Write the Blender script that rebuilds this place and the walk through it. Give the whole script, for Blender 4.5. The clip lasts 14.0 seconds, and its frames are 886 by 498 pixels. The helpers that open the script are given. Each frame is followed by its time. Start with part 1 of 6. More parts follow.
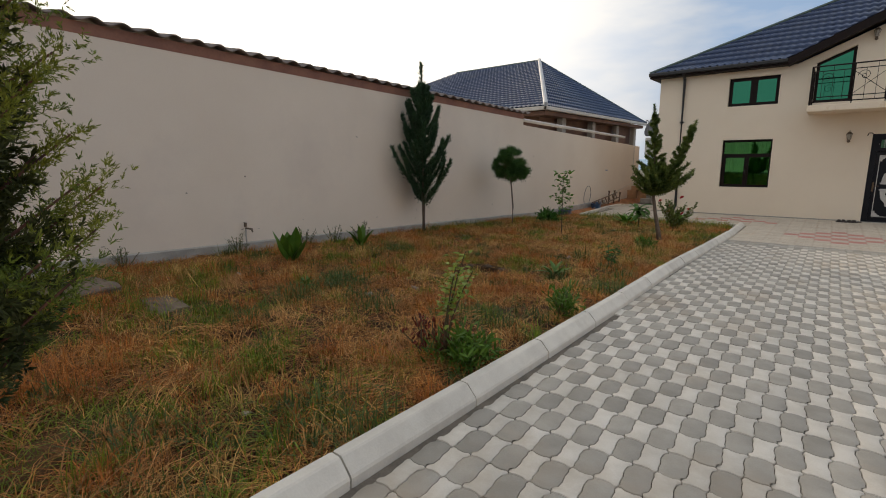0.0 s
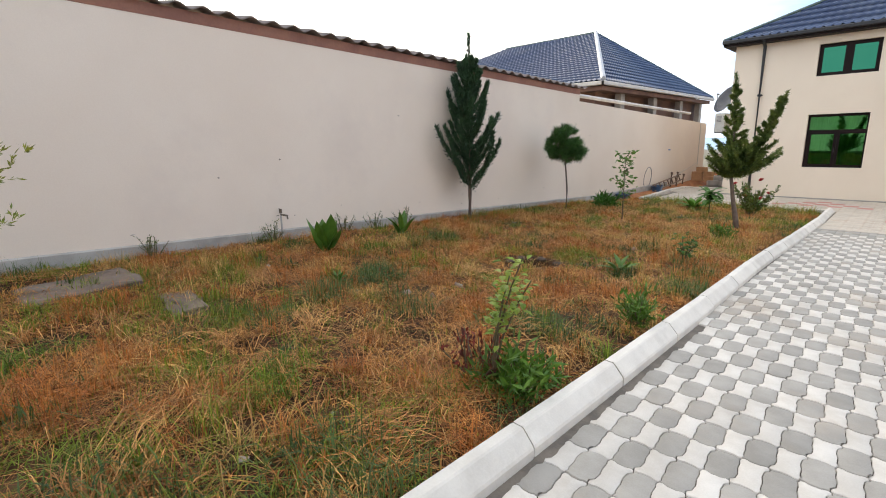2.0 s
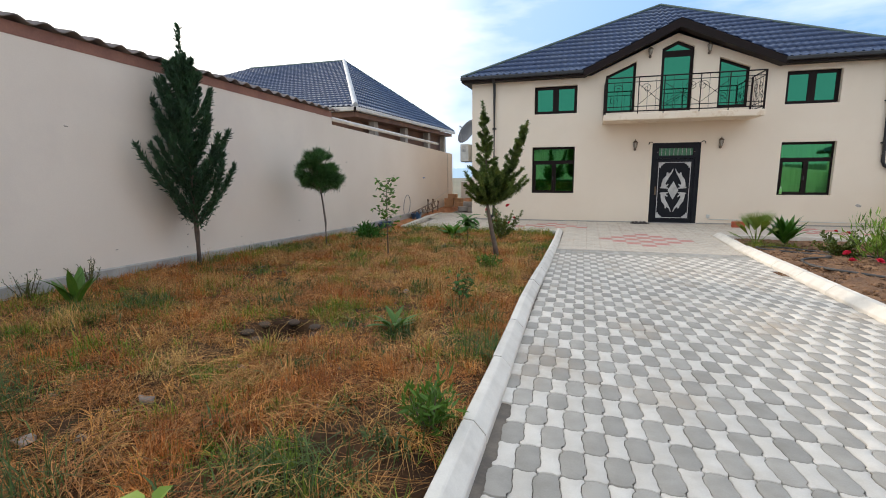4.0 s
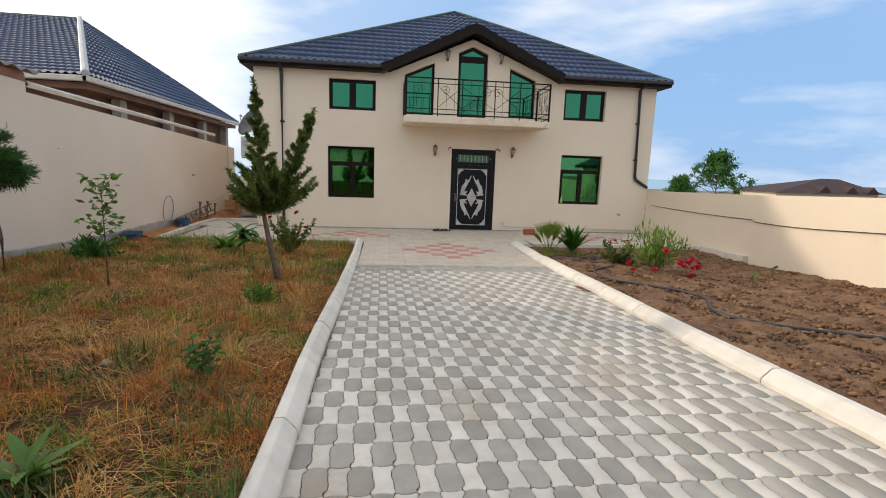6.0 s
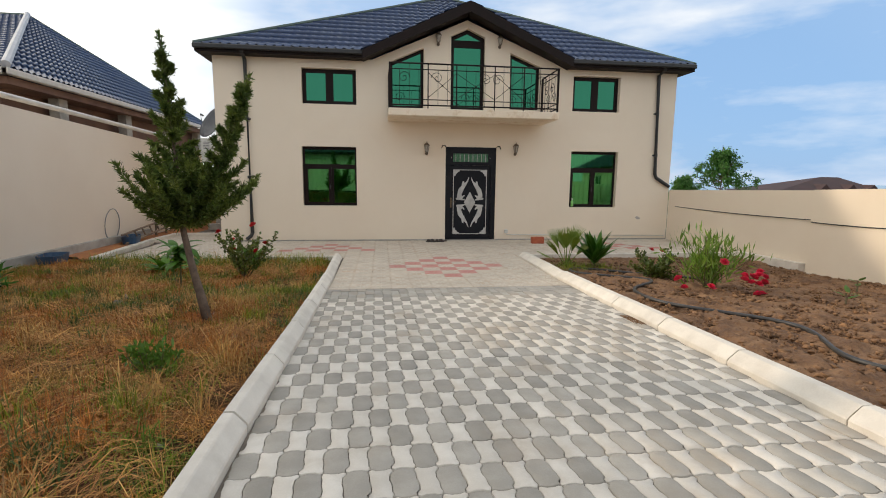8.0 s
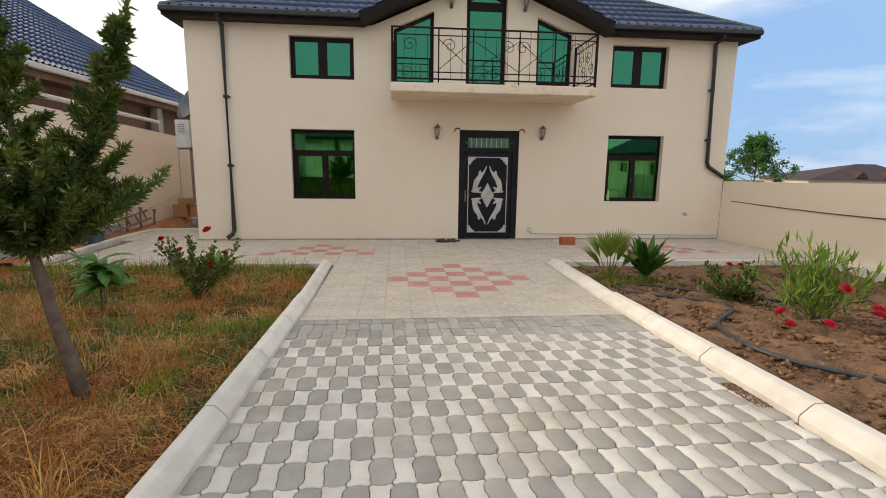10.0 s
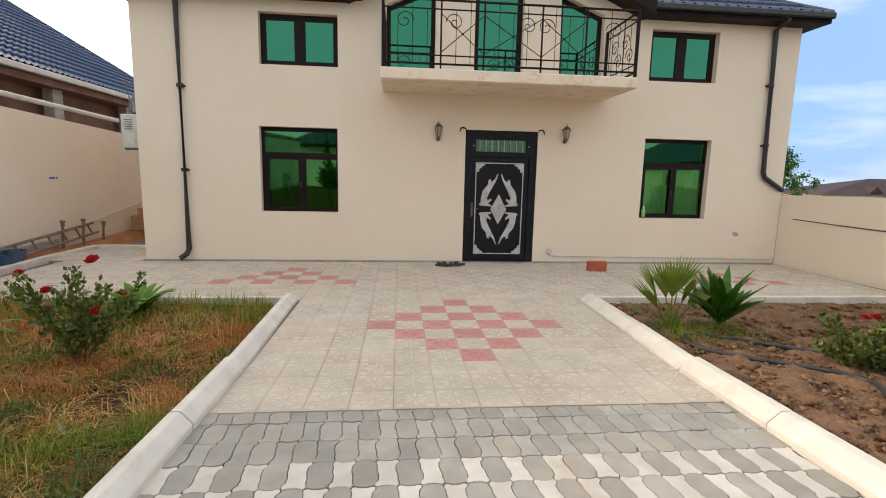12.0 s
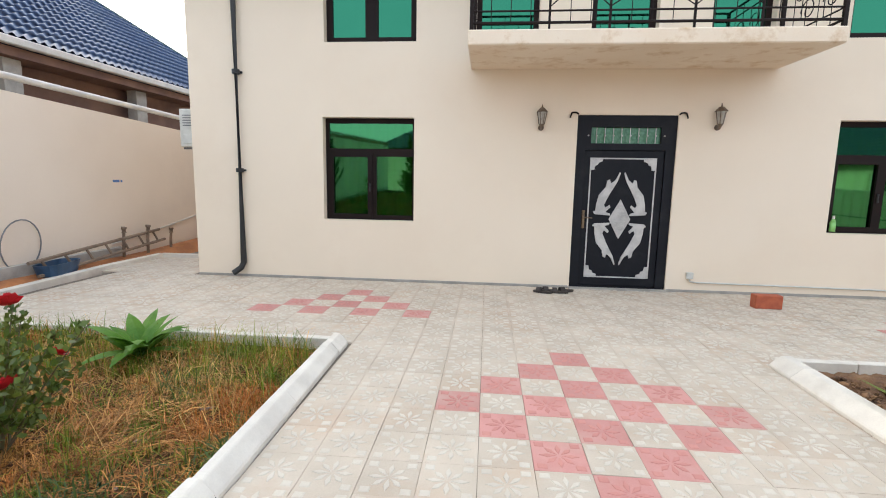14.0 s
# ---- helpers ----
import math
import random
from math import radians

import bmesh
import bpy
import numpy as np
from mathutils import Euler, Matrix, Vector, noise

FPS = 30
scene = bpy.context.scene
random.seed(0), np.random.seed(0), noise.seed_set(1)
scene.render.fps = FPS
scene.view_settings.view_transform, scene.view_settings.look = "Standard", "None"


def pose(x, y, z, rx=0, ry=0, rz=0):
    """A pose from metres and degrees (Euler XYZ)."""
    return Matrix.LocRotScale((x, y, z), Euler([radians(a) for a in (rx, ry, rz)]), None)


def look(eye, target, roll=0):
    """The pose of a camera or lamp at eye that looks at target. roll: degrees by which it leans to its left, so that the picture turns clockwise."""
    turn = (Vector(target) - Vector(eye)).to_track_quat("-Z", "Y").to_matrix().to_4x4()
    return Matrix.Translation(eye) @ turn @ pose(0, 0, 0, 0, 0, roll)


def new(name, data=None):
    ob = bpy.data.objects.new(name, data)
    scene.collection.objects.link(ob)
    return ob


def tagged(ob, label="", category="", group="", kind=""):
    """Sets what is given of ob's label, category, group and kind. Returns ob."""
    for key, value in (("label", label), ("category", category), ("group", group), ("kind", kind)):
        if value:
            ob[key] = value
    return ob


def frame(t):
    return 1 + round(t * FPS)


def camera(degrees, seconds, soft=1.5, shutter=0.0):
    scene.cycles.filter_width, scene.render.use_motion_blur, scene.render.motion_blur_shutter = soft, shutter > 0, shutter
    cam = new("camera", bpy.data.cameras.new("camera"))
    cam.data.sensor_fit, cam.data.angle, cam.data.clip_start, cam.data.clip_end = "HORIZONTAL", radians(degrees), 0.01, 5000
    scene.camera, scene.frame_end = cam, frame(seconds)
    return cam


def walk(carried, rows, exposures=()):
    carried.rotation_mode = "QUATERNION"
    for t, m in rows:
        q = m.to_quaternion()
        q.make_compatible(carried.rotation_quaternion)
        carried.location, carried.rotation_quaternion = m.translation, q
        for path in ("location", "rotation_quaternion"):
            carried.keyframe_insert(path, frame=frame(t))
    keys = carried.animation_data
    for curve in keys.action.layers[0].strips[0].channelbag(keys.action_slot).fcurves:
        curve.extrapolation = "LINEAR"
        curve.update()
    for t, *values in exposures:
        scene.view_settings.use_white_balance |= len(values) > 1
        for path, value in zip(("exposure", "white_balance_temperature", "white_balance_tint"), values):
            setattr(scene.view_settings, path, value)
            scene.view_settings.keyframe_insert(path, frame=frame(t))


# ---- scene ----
cam = camera(85.6, 14.0, soft=1.0)
EXPOSURES = [(0, -1.27, 6800, 10), (0.4, -0.6, 6900, 11), (1.0, -0.15, 6600, 11), (1.5, -0.15, 6450, 11), (3.0, -0.37, 6350, 11), (4.2, -0.57, 6150, 9), (7.0, -0.8, 6750, 10), (8.2, -0.78, 6750, 9),
             (10.5, -0.7, 6850, 11), (11.0, -0.68, 6850, 11), (12.0, -0.52, 6800, 11), (12.5, -0.43, 6800, 10), (13.0, -0.38, 6600, 10), (13.5, -0.02, 6300, 9), (14.0, 0.0, 6150, 9)]
PATH = [
    (0, (-1.45, -17.943, 1.843), (-2.686, -16.413, 1.478), -0.6),
    (0.5, (-1.574, -18.0, 1.835), (-3.002, -16.661, 1.427), -1.8),
    (1, (-1.681, -18.0, 1.838), (-3.141, -16.699, 1.421), -2.4),
    (1.5, (-1.773, -17.734, 1.805), (-3.219, -16.417, 1.386), -2.0),
    (2, (-1.883, -17.434, 1.823), (-3.254, -16.045, 1.388), -1.2),
    (2.5, (-2.103, -17.197, 1.825), (-3.428, -15.764, 1.389), -1.5),
    (3, (-2.264, -16.883, 1.814), (-3.62, -15.465, 1.426), -1.7),
    (3.5, (-2.407, -16.551, 1.815), (-3.569, -14.967, 1.444), -0.8),
    (4, (-2.539, -16.085, 1.764), (-3.109, -14.197, 1.428), -0.6),
    (4.2, (-2.539, -15.943, 1.756), (-2.885, -14.0, 1.434), -0.4),
    (6.3, (-2.568, -14.14, 1.763), (-2.306, -12.184, 1.442), 1.4),
    (6.5, (-2.566, -13.962, 1.756), (-2.285, -12.008, 1.44), 1.0),
    (7, (-2.545, -13.424, 1.697), (-2.272, -11.465, 1.401), 0.7),
    (7.5, (-2.471, -12.985, 1.649), (-2.206, -11.025, 1.354), 0.6),
    (8, (-2.349, -12.496, 1.582), (-2.097, -10.533, 1.296), 0.6),
    (8.2, (-2.313, -12.307, 1.572), (-2.111, -10.338, 1.283), 0.9),
    (10.3, (-2.013, -10.411, 1.657), (-1.826, -8.45, 1.311), 0.6),
    (10.5, (-1.978, -10.225, 1.631), (-1.809, -8.259, 1.303), 0.2),
    (11, (-1.994, -9.726, 1.587), (-1.868, -7.753, 1.282), 0.0),
    (11.5, (-1.927, -9.233, 1.6), (-1.728, -7.265, 1.302), 0.4),
    (12, (-1.895, -8.778, 1.585), (-1.709, -6.809, 1.285), 1.3),
    (12.5, (-1.893, -8.302, 1.603), (-1.712, -6.333, 1.298), 1.5),
    (13, (-1.857, -7.812, 1.577), (-1.692, -5.841, 1.283), 1.8),
    (13.5, (-1.901, -7.38, 1.548), (-1.819, -5.403, 1.255), 1.6),
    (14, (-1.912, -6.927, 1.514), (-2.09, -4.956, 1.227), 1.0),
]
walk(cam, [(t, look(eye, target, roll)) for t, eye, target, roll in PATH], EXPOSURES)

# ---- light ----
SUN_AZ, SUN_EL = radians(-63), radians(20)   # towards the sun, from +y
world = bpy.data.worlds.new("sky")
scene.world = world
world.use_nodes = True
wn, wl = world.node_tree.nodes, world.node_tree.links
wn.clear()
sky = wn.new("ShaderNodeTexSky")
sky.sky_type = "NISHITA"
sky.sun_disc = False
sky.sun_elevation = SUN_EL
sky.sun_rotation = SUN_AZ
sky.dust_density = 0.6
sky.ozone_density = 2.5
wco = wn.new("ShaderNodeTexCoord")
wmap = wn.new("ShaderNodeMapping")
wmap.inputs["Scale"].default_value = (1.2, 1.2, 4.5)
wno = wn.new("ShaderNodeTexNoise")
wno.inputs["Scale"].default_value = 2.2
wno.inputs["Detail"].default_value = 7
wno.inputs["Roughness"].default_value = 0.55
wcl = wn.new("ShaderNodeMapRange")
wcl.inputs["From Min"].default_value = 0.44
wcl.inputs["From Max"].default_value = 0.74
wdot = wn.new("ShaderNodeVectorMath")
wdot.operation = "DOT_PRODUCT"
wdot.inputs[1].default_value = (0.50, 0.86, -0.08)
whz = wn.new("ShaderNodeMapRange")   # thick bright haze everywhere but in the clear north-east
whz.inputs["From Min"].default_value = 0.93
whz.inputs["From Max"].default_value = 0.22
whz.inputs["To Min"].default_value = 0.08
wadd = wn.new("ShaderNodeMath")
wadd.operation = "ADD"
wadd.use_clamp = True
wmx = wn.new("ShaderNodeMix")
wmx.data_type = "RGBA"
wmx.inputs[7].default_value = (10.9, 11.7, 12.9, 1)
wbg = wn.new("ShaderNodeBackground")
wbg.inputs["Strength"].default_value = 0.14
wou = wn.new("ShaderNodeOutputWorld")
wl.new(wco.outputs["Generated"], wmap.inputs["Vector"])
wl.new(wmap.outputs["Vector"], wno.inputs["Vector"])
wl.new(wco.outputs["Generated"], wdot.inputs[0])
wl.new(wdot.outputs["Value"], whz.inputs["Value"])
wl.new(wno.outputs["Fac"], wcl.inputs["Value"])
wl.new(wcl.outputs["Result"], wadd.inputs[0])
wl.new(whz.outputs["Result"], wadd.inputs[1])
wl.new(wadd.outputs[0], wmx.inputs["Factor"])
wtint = wn.new("ShaderNodeMix")   # pale blue haze over the clear part
wtint.data_type = "RGBA"
wtint.inputs["Factor"].default_value = 0.75
wtint.inputs[7].default_value = (3.7, 7.2, 12.8, 1)
wl.new(sky.outputs["Color"], wtint.inputs[6])
wl.new(wtint.outputs[2], wmx.inputs[6])
wsun = wn.new("ShaderNodeVectorMath")   # the bright haze round the veiled sun
wsun.operation = "DOT_PRODUCT"
wsun.inputs[1].default_value = (math.sin(SUN_AZ) * math.cos(SUN_EL), math.cos(SUN_AZ) * math.cos(SUN_EL), math.sin(SUN_EL))
wgl = wn.new("ShaderNodeMapRange")
wgl.inputs["From Min"].default_value = 0.66
wgl.inputs["From Max"].default_value = 1.0
wgm = wn.new("ShaderNodeMix")
wgm.data_type = "RGBA"
wgm.inputs[7].default_value = (30, 28, 25, 1)
wl.new(wco.outputs["Generated"], wsun.inputs[0])
wl.new(wsun.outputs["Value"], wgl.inputs["Value"])
wl.new(wgl.outputs["Result"], wgm.inputs["Factor"])
wl.new(wmx.outputs[2], wgm.inputs[6])
wl.new(wgm.outputs[2], wbg.inputs["Color"])
wl.new(wbg.outputs["Background"], wou.inputs["Surface"])

sun = new("sun", bpy.data.lights.new("sun", "SUN"))
sun.data.energy = 3.4
sun.data.angle = radians(2.5)
sun.data.color = (1.0, 0.86, 0.7)
sun.matrix_world = look(
    (40 * math.sin(SUN_AZ), 40 * math.cos(SUN_AZ), 40 * math.tan(SUN_EL)), (0, 0, 0))


# ---- materials ----
def material(name, color, color2=None, rough=0.7, metal=0.0, scale=3.0, fine=60.0, bump=0.2, dist=0.01, vary=0.0, island=0.0,
             low=0.35, high=0.65, spec=0.5, stain=None, stain_scale=1.0, translucent=0.0):
    """Two colours blended by noise, fine grain and bump; vary: per object; island: per loose piece; stain: a third colour in patches."""
    m = bpy.data.materials.new(name)
    m.use_nodes = True
    n, l = m.node_tree.nodes, m.node_tree.links
    b = n["Principled BSDF"]
    b.inputs["Roughness"].default_value = rough
    b.inputs["Metallic"].default_value = metal
    b.inputs["Specular IOR Level"].default_value = spec
    co = n.new("ShaderNodeTexCoord")
    geo = n.new("ShaderNodeNewGeometry")
    color2 = color2 or tuple(c * 0.8 for c in color)
    big = n.new("ShaderNodeTexNoise")
    big.inputs["Scale"].default_value = scale
    big.inputs["Detail"].default_value = 6
    small = n.new("ShaderNodeTexNoise")
    small.inputs["Scale"].default_value = fine
    small.inputs["Detail"].default_value = 4
    for t in (big, small):
        l.new(geo.outputs["Position"], t.inputs["Vector"])
    add = n.new("ShaderNodeMath")
    add.operation = "MULTIPLY_ADD"
    l.new(small.outputs["Fac"], add.inputs[0])
    add.inputs[1].default_value = 0.35
    l.new(big.outputs["Fac"], add.inputs[2])
    sub = n.new("ShaderNodeMapRange")
    sub.inputs["From Min"].default_value = low + 0.175
    sub.inputs["From Max"].default_value = high + 0.175
    l.new(add.outputs[0], sub.inputs["Value"])
    mix = n.new("ShaderNodeMix")
    mix.data_type = "RGBA"
    mix.inputs[6].default_value = (*color, 1)
    mix.inputs[7].default_value = (*color2, 1)
    l.new(sub.outputs["Result"], mix.inputs["Factor"])
    out = mix.outputs[2]
    if stain:
        st = n.new("ShaderNodeTexNoise")
        st.inputs["Scale"].default_value = stain_scale
        st.inputs["Detail"].default_value = 8
        st.inputs["Roughness"].default_value = 0.65
        l.new(geo.outputs["Position"], st.inputs["Vector"])
        sr = n.new("ShaderNodeMapRange")
        sr.inputs["From Min"].default_value = 0.52
        sr.inputs["From Max"].default_value = 0.72
        l.new(st.outputs["Fac"], sr.inputs["Value"])
        sm = n.new("ShaderNodeMix")
        sm.data_type = "RGBA"
        sm.inputs[7].default_value = (*stain, 1)
        l.new(sr.outputs["Result"], sm.inputs["Factor"])
        l.new(out, sm.inputs[6])
        out = sm.outputs[2]
    if vary or island:
        info = n.new("ShaderNodeObjectInfo") if vary else geo
        hsv = n.new("ShaderNodeHueSaturation")
        mr = n.new("ShaderNodeMapRange")
        amount = vary or island
        mr.inputs["To Min"].default_value = 1 - amount
        mr.inputs["To Max"].default_value = 1 + amount
        l.new(info.outputs["Random"] if vary else geo.outputs["Random Per Island"], mr.inputs["Value"])
        l.new(mr.outputs["Result"], hsv.inputs["Value"])
        l.new(out, hsv.inputs["Color"])
        out = hsv.outputs["Color"]
    l.new(out, b.inputs["Base Color"])
    if bump:
        bu = n.new("ShaderNodeBump")
        bu.inputs["Strength"].default_value = bump
        bu.inputs["Distance"].default_value = dist
        l.new(add.outputs[0], bu.inputs["Height"])
        l.new(bu.outputs["Normal"], b.inputs["Normal"])
    if translucent:
        tr = n.new("ShaderNodeBsdfTranslucent")
        l.new(out, tr.inputs["Color"])
        ms = n.new("ShaderNodeMixShader")
        ms.inputs["Fac"].default_value = translucent
        l.new(b.outputs["BSDF"], ms.inputs[1])
        l.new(tr.outputs["BSDF"], ms.inputs[2])
        l.new(ms.outputs["Shader"], n["Material Output"].inputs["Surface"])
    return m


M_RENDER = material("cream_render", (0.80, 0.69, 0.55), (0.775, 0.665, 0.525), 0.85, scale=0.8, fine=90, bump=0.22, dist=0.005, stain=(0.765, 0.65, 0.51), stain_scale=0.9)
M_WALL = material("wall_render", (0.77, 0.665, 0.555), (0.72, 0.61, 0.50), 0.88, scale=0.5, fine=70, bump=0.2, dist=0.005, stain=(0.68, 0.58, 0.49), stain_scale=0.4)
M_PLINTH = material("plinth_concrete", (0.42, 0.39, 0.35), (0.30, 0.28, 0.25), 0.9, scale=4, fine=80, bump=0.4)
M_BROWN = material("dark_brown_metal", (0.012, 0.005, 0.004), (0.008, 0.004, 0.003), 0.55, spec=0.2, scale=5, bump=0.05)
M_BLACK = material("black_plastic", (0.012, 0.012, 0.014), (0.02, 0.02, 0.02), 0.45, scale=6, bump=0.05)
M_ROOF = material("slate_blue_metal_tile", (0.015, 0.036, 0.098), (0.024, 0.05, 0.12), 0.36, metal=0.0, scale=2, fine=40, bump=0.05, stain=(0.04, 0.06, 0.11), stain_scale=0.8, spec=0.5)
M_CAP = material("green_grey_ridge_cap", (0.07, 0.11, 0.09), (0.05, 0.08, 0.07), 0.5, scale=4, bump=0.05)
M_CAPW = material("pale_ridge_cap", (0.42, 0.43, 0.45), (0.34, 0.35, 0.37), 0.5, scale=4, bump=0.05)
M_COPING = material("rust_brick_band", (0.32, 0.15, 0.10), (0.24, 0.11, 0.08), 0.9, scale=3, fine=30, bump=0.4)
M_SHEET = material("grey_corrugated_sheet", (0.24, 0.19, 0.165), (0.16, 0.13, 0.115), 0.7, scale=3, bump=0.2)
M_CREAM_METAL = material("cream_gutter", (0.62, 0.58, 0.52), (0.52, 0.48, 0.43), 0.5, scale=4, bump=0.05)
M_SOFFIT = material("brown_soffit", (0.22, 0.12, 0.08), (0.15, 0.08, 0.06), 0.8, scale=2, bump=0.2)
M_KERB = material("white_kerb_concrete", (0.70, 0.65, 0.57), (0.62, 0.57, 0.50), 0.88, scale=5, fine=90, bump=0.35, dist=0.006, vary=0.06, stain=(0.54, 0.49, 0.42), stain_scale=2.2)
M_TILE = material("buff_tile", (0.55, 0.465, 0.37), (0.47, 0.395, 0.31), 0.8, scale=3, fine=110, bump=0.25, dist=0.003, vary=0.06, stain=(0.48, 0.36, 0.26), stain_scale=1.6)
M_TILE_RED = material("red_tile", (0.52, 0.25, 0.22), (0.46, 0.21, 0.18), 0.8, scale=4, fine=110, bump=0.25, dist=0.003, vary=0.08, stain=(0.50, 0.30, 0.25), stain_scale=1.5)
M_PAVE_L = material("light_paver", (0.64, 0.59, 0.52), (0.55, 0.50, 0.43), 0.85, scale=6, fine=140, bump=0.35, dist=0.004, vary=0.09, stain=(0.43, 0.36, 0.28), stain_scale=1.3)
M_PAVE_D = material("grey_paver", (0.37, 0.34, 0.295), (0.30, 0.275, 0.235), 0.85, scale=6, fine=140, bump=0.35, dist=0.004, vary=0.12, stain=(0.36, 0.30, 0.235), stain_scale=1.3)
M_SAND = material("joint_sand", (0.20, 0.165, 0.13), (0.13, 0.11, 0.09), 0.95, scale=8, bump=0.5)
M_SOIL_L = material("straw_soil", (0.075, 0.036, 0.016), (0.032, 0.018, 0.010), 0.95, spec=0.1, scale=3, fine=35, bump=1.0, dist=0.03, stain=(0.12, 0.068, 0.032), stain_scale=1.3)
M_SOIL_R = material("dug_brown_soil", (0.21, 0.108, 0.050), (0.11, 0.056, 0.028), 0.95, scale=5, fine=40, bump=1.0, dist=0.04, stain=(0.29, 0.165, 0.082), stain_scale=2.4)
M_GROUND = material("far_ground", (0.20, 0.17, 0.11), (0.14, 0.13, 0.08), 0.95, scale=0.05, fine=2, bump=0.2)
# the sea's distance haze is put into its base colour
M_SEA = material("hazy_sea", (0.30, 0.45, 0.58), (0.27, 0.42, 0.55), 0.5, scale=0.01, fine=0.3, bump=0.05)
M_GLASS = material("green_mirror_glass", (0.034, 0.182, 0.108), (0.031, 0.174, 0.103), 0.03, metal=0.95, scale=0.5, fine=2, bump=0.0)


def tinted_glass(name, through_color, mirror_color, share):
    """Green solar glass: part mirror, part see-through."""
    m = bpy.data.materials.new(name)
    m.use_nodes = True
    n, l = m.node_tree.nodes, m.node_tree.links
    n.remove(n["Principled BSDF"])
    tr, gl, mx = n.new("ShaderNodeBsdfTransparent"), n.new("ShaderNodeBsdfGlossy"), n.new("ShaderNodeMixShader")
    tr.inputs["Color"].default_value = (*through_color, 1)
    gl.inputs["Color"].default_value = (*mirror_color, 1)
    gl.inputs["Roughness"].default_value = 0.02
    mx.inputs["Fac"].default_value = share
    l.new(tr.outputs["BSDF"], mx.inputs[1])
    l.new(gl.outputs["BSDF"], mx.inputs[2])
    l.new(mx.outputs["Shader"], n["Material Output"].inputs["Surface"])
    return m


M_GLASS_LOW = tinted_glass("green_solar_glass", (0.50, 0.83, 0.42), (0.09, 0.31, 0.14), 0.55)
M_CURTAIN = material("pale_net_curtain", (0.78, 0.76, 0.70), (0.70, 0.68, 0.62), 0.9, scale=3, fine=60, bump=0.1, translucent=0.3)
M_BARK = material("grey_brown_bark", (0.16, 0.115, 0.085), (0.09, 0.065, 0.05), 0.9, scale=14, fine=80, bump=0.8, dist=0.01)
M_FIR = material("dark_cypress_green", (0.022, 0.055, 0.024), (0.035, 0.085, 0.03), 0.7, scale=5, bump=0, island=0.35, translucent=0.15)
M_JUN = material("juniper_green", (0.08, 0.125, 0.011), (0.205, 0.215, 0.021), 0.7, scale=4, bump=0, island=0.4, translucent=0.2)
# inner sprays: the crown's self-shadow is put into this darker green
M_JUN_SHADE = material("juniper_shaded_green", (0.030, 0.047, 0.009), (0.065, 0.073, 0.015), 0.8, scale=4, bump=0, island=0.4, translucent=0.1)
M_JBARK = material("red_brown_bark", (0.20, 0.085, 0.055), (0.10, 0.05, 0.04), 0.9, scale=14, fine=80, bump=0.8, dist=0.01)
M_PINE = material("pine_green", (0.03, 0.085, 0.015), (0.05, 0.13, 0.02), 0.7, scale=6, bump=0, island=0.35, translucent=0.15)
M_LEAF = material("leaf_green", (0.065, 0.15, 0.014), (0.11, 0.21, 0.022), 0.5, scale=6, bump=0, island=0.3, translucent=0.25)
M_DLEAF = material("dark_leaf_green", (0.03, 0.105, 0.012), (0.055, 0.155, 0.02), 0.55, scale=6, bump=0, island=0.3, translucent=0.2, spec=0.3)
M_GRASS = material("green_grass", (0.095, 0.175, 0.008), (0.23, 0.25, 0.016), 0.7, scale=2, bump=0, island=0.5, translucent=0.25)
M_DRY = material("dry_grass", (0.23, 0.072, 0.014), (0.60, 0.29, 0.07), 0.8, scale=4.0, bump=0, island=0.65, translucent=0.2)
M_WEED = material("weed_green", (0.05, 0.085, 0.018), (0.08, 0.12, 0.025), 0.7, scale=2, bump=0, island=0.3, translucent=0.2)
M_PALE = material("pale_dry_grass", (0.62, 0.38, 0.12), (0.42, 0.23, 0.06), 0.8, scale=1.6, bump=0, island=0.5, translucent=0.2)
M_ORANGE_G = material("withered_orange_grass", (0.52, 0.19, 0.036), (0.32, 0.095, 0.02), 0.8, scale=2.2, bump=0, island=0.55, translucent=0.25)
M_BLUEWEED = material("blue_green_weed", (0.060, 0.105, 0.022), (0.10, 0.14, 0.03), 0.75, scale=3, bump=0, island=0.4, translucent=0.2)
M_STALK = material("mown_stalk", (0.56, 0.29, 0.085), (0.30, 0.12, 0.035), 0.8, scale=1.3, bump=0, island=0.6, translucent=0.1)
M_STRAW = material("straw_litter", (0.54, 0.26, 0.075), (0.13, 0.05, 0.018), 0.85, scale=4, bump=0, island=0.65)


# ---- building helpers ----
def part(name, bm, mat, parent=None, label="", smooth=False):
    me = bpy.data.meshes.new(name)
    bmesh.ops.recalc_face_normals(bm, faces=bm.faces)
    bm.to_mesh(me)
    bm.free()
    me.materials.append(mat)
    if smooth:
        me.shade_smooth()
    ob = new(name, me)
    ob.parent = parent
    if label:
        ob["label"] = label
    return ob


def raw(name, verts, faces, mat, parent=None, smooth=False):
    me = bpy.data.meshes.new(name)
    verts = np.asarray(verts, dtype=np.float32).reshape(-1, 3)
    faces = np.asarray(faces, dtype=np.int32)
    k = faces.shape[1]
    me.vertices.add(len(verts))
    me.vertices.foreach_set("co", verts.ravel())
    me.loops.add(faces.size)
    me.loops.foreach_set("vertex_index", faces.ravel())
    me.polygons.add(len(faces))
    me.polygons.foreach_set("loop_start", np.arange(0, faces.size, k, dtype=np.int32))
    me.update(calc_edges=True)
    me.validate()
    me.materials.append(mat)
    if smooth:
        me.shade_smooth()
    ob = new(name, me)
    ob.parent = parent
    return ob


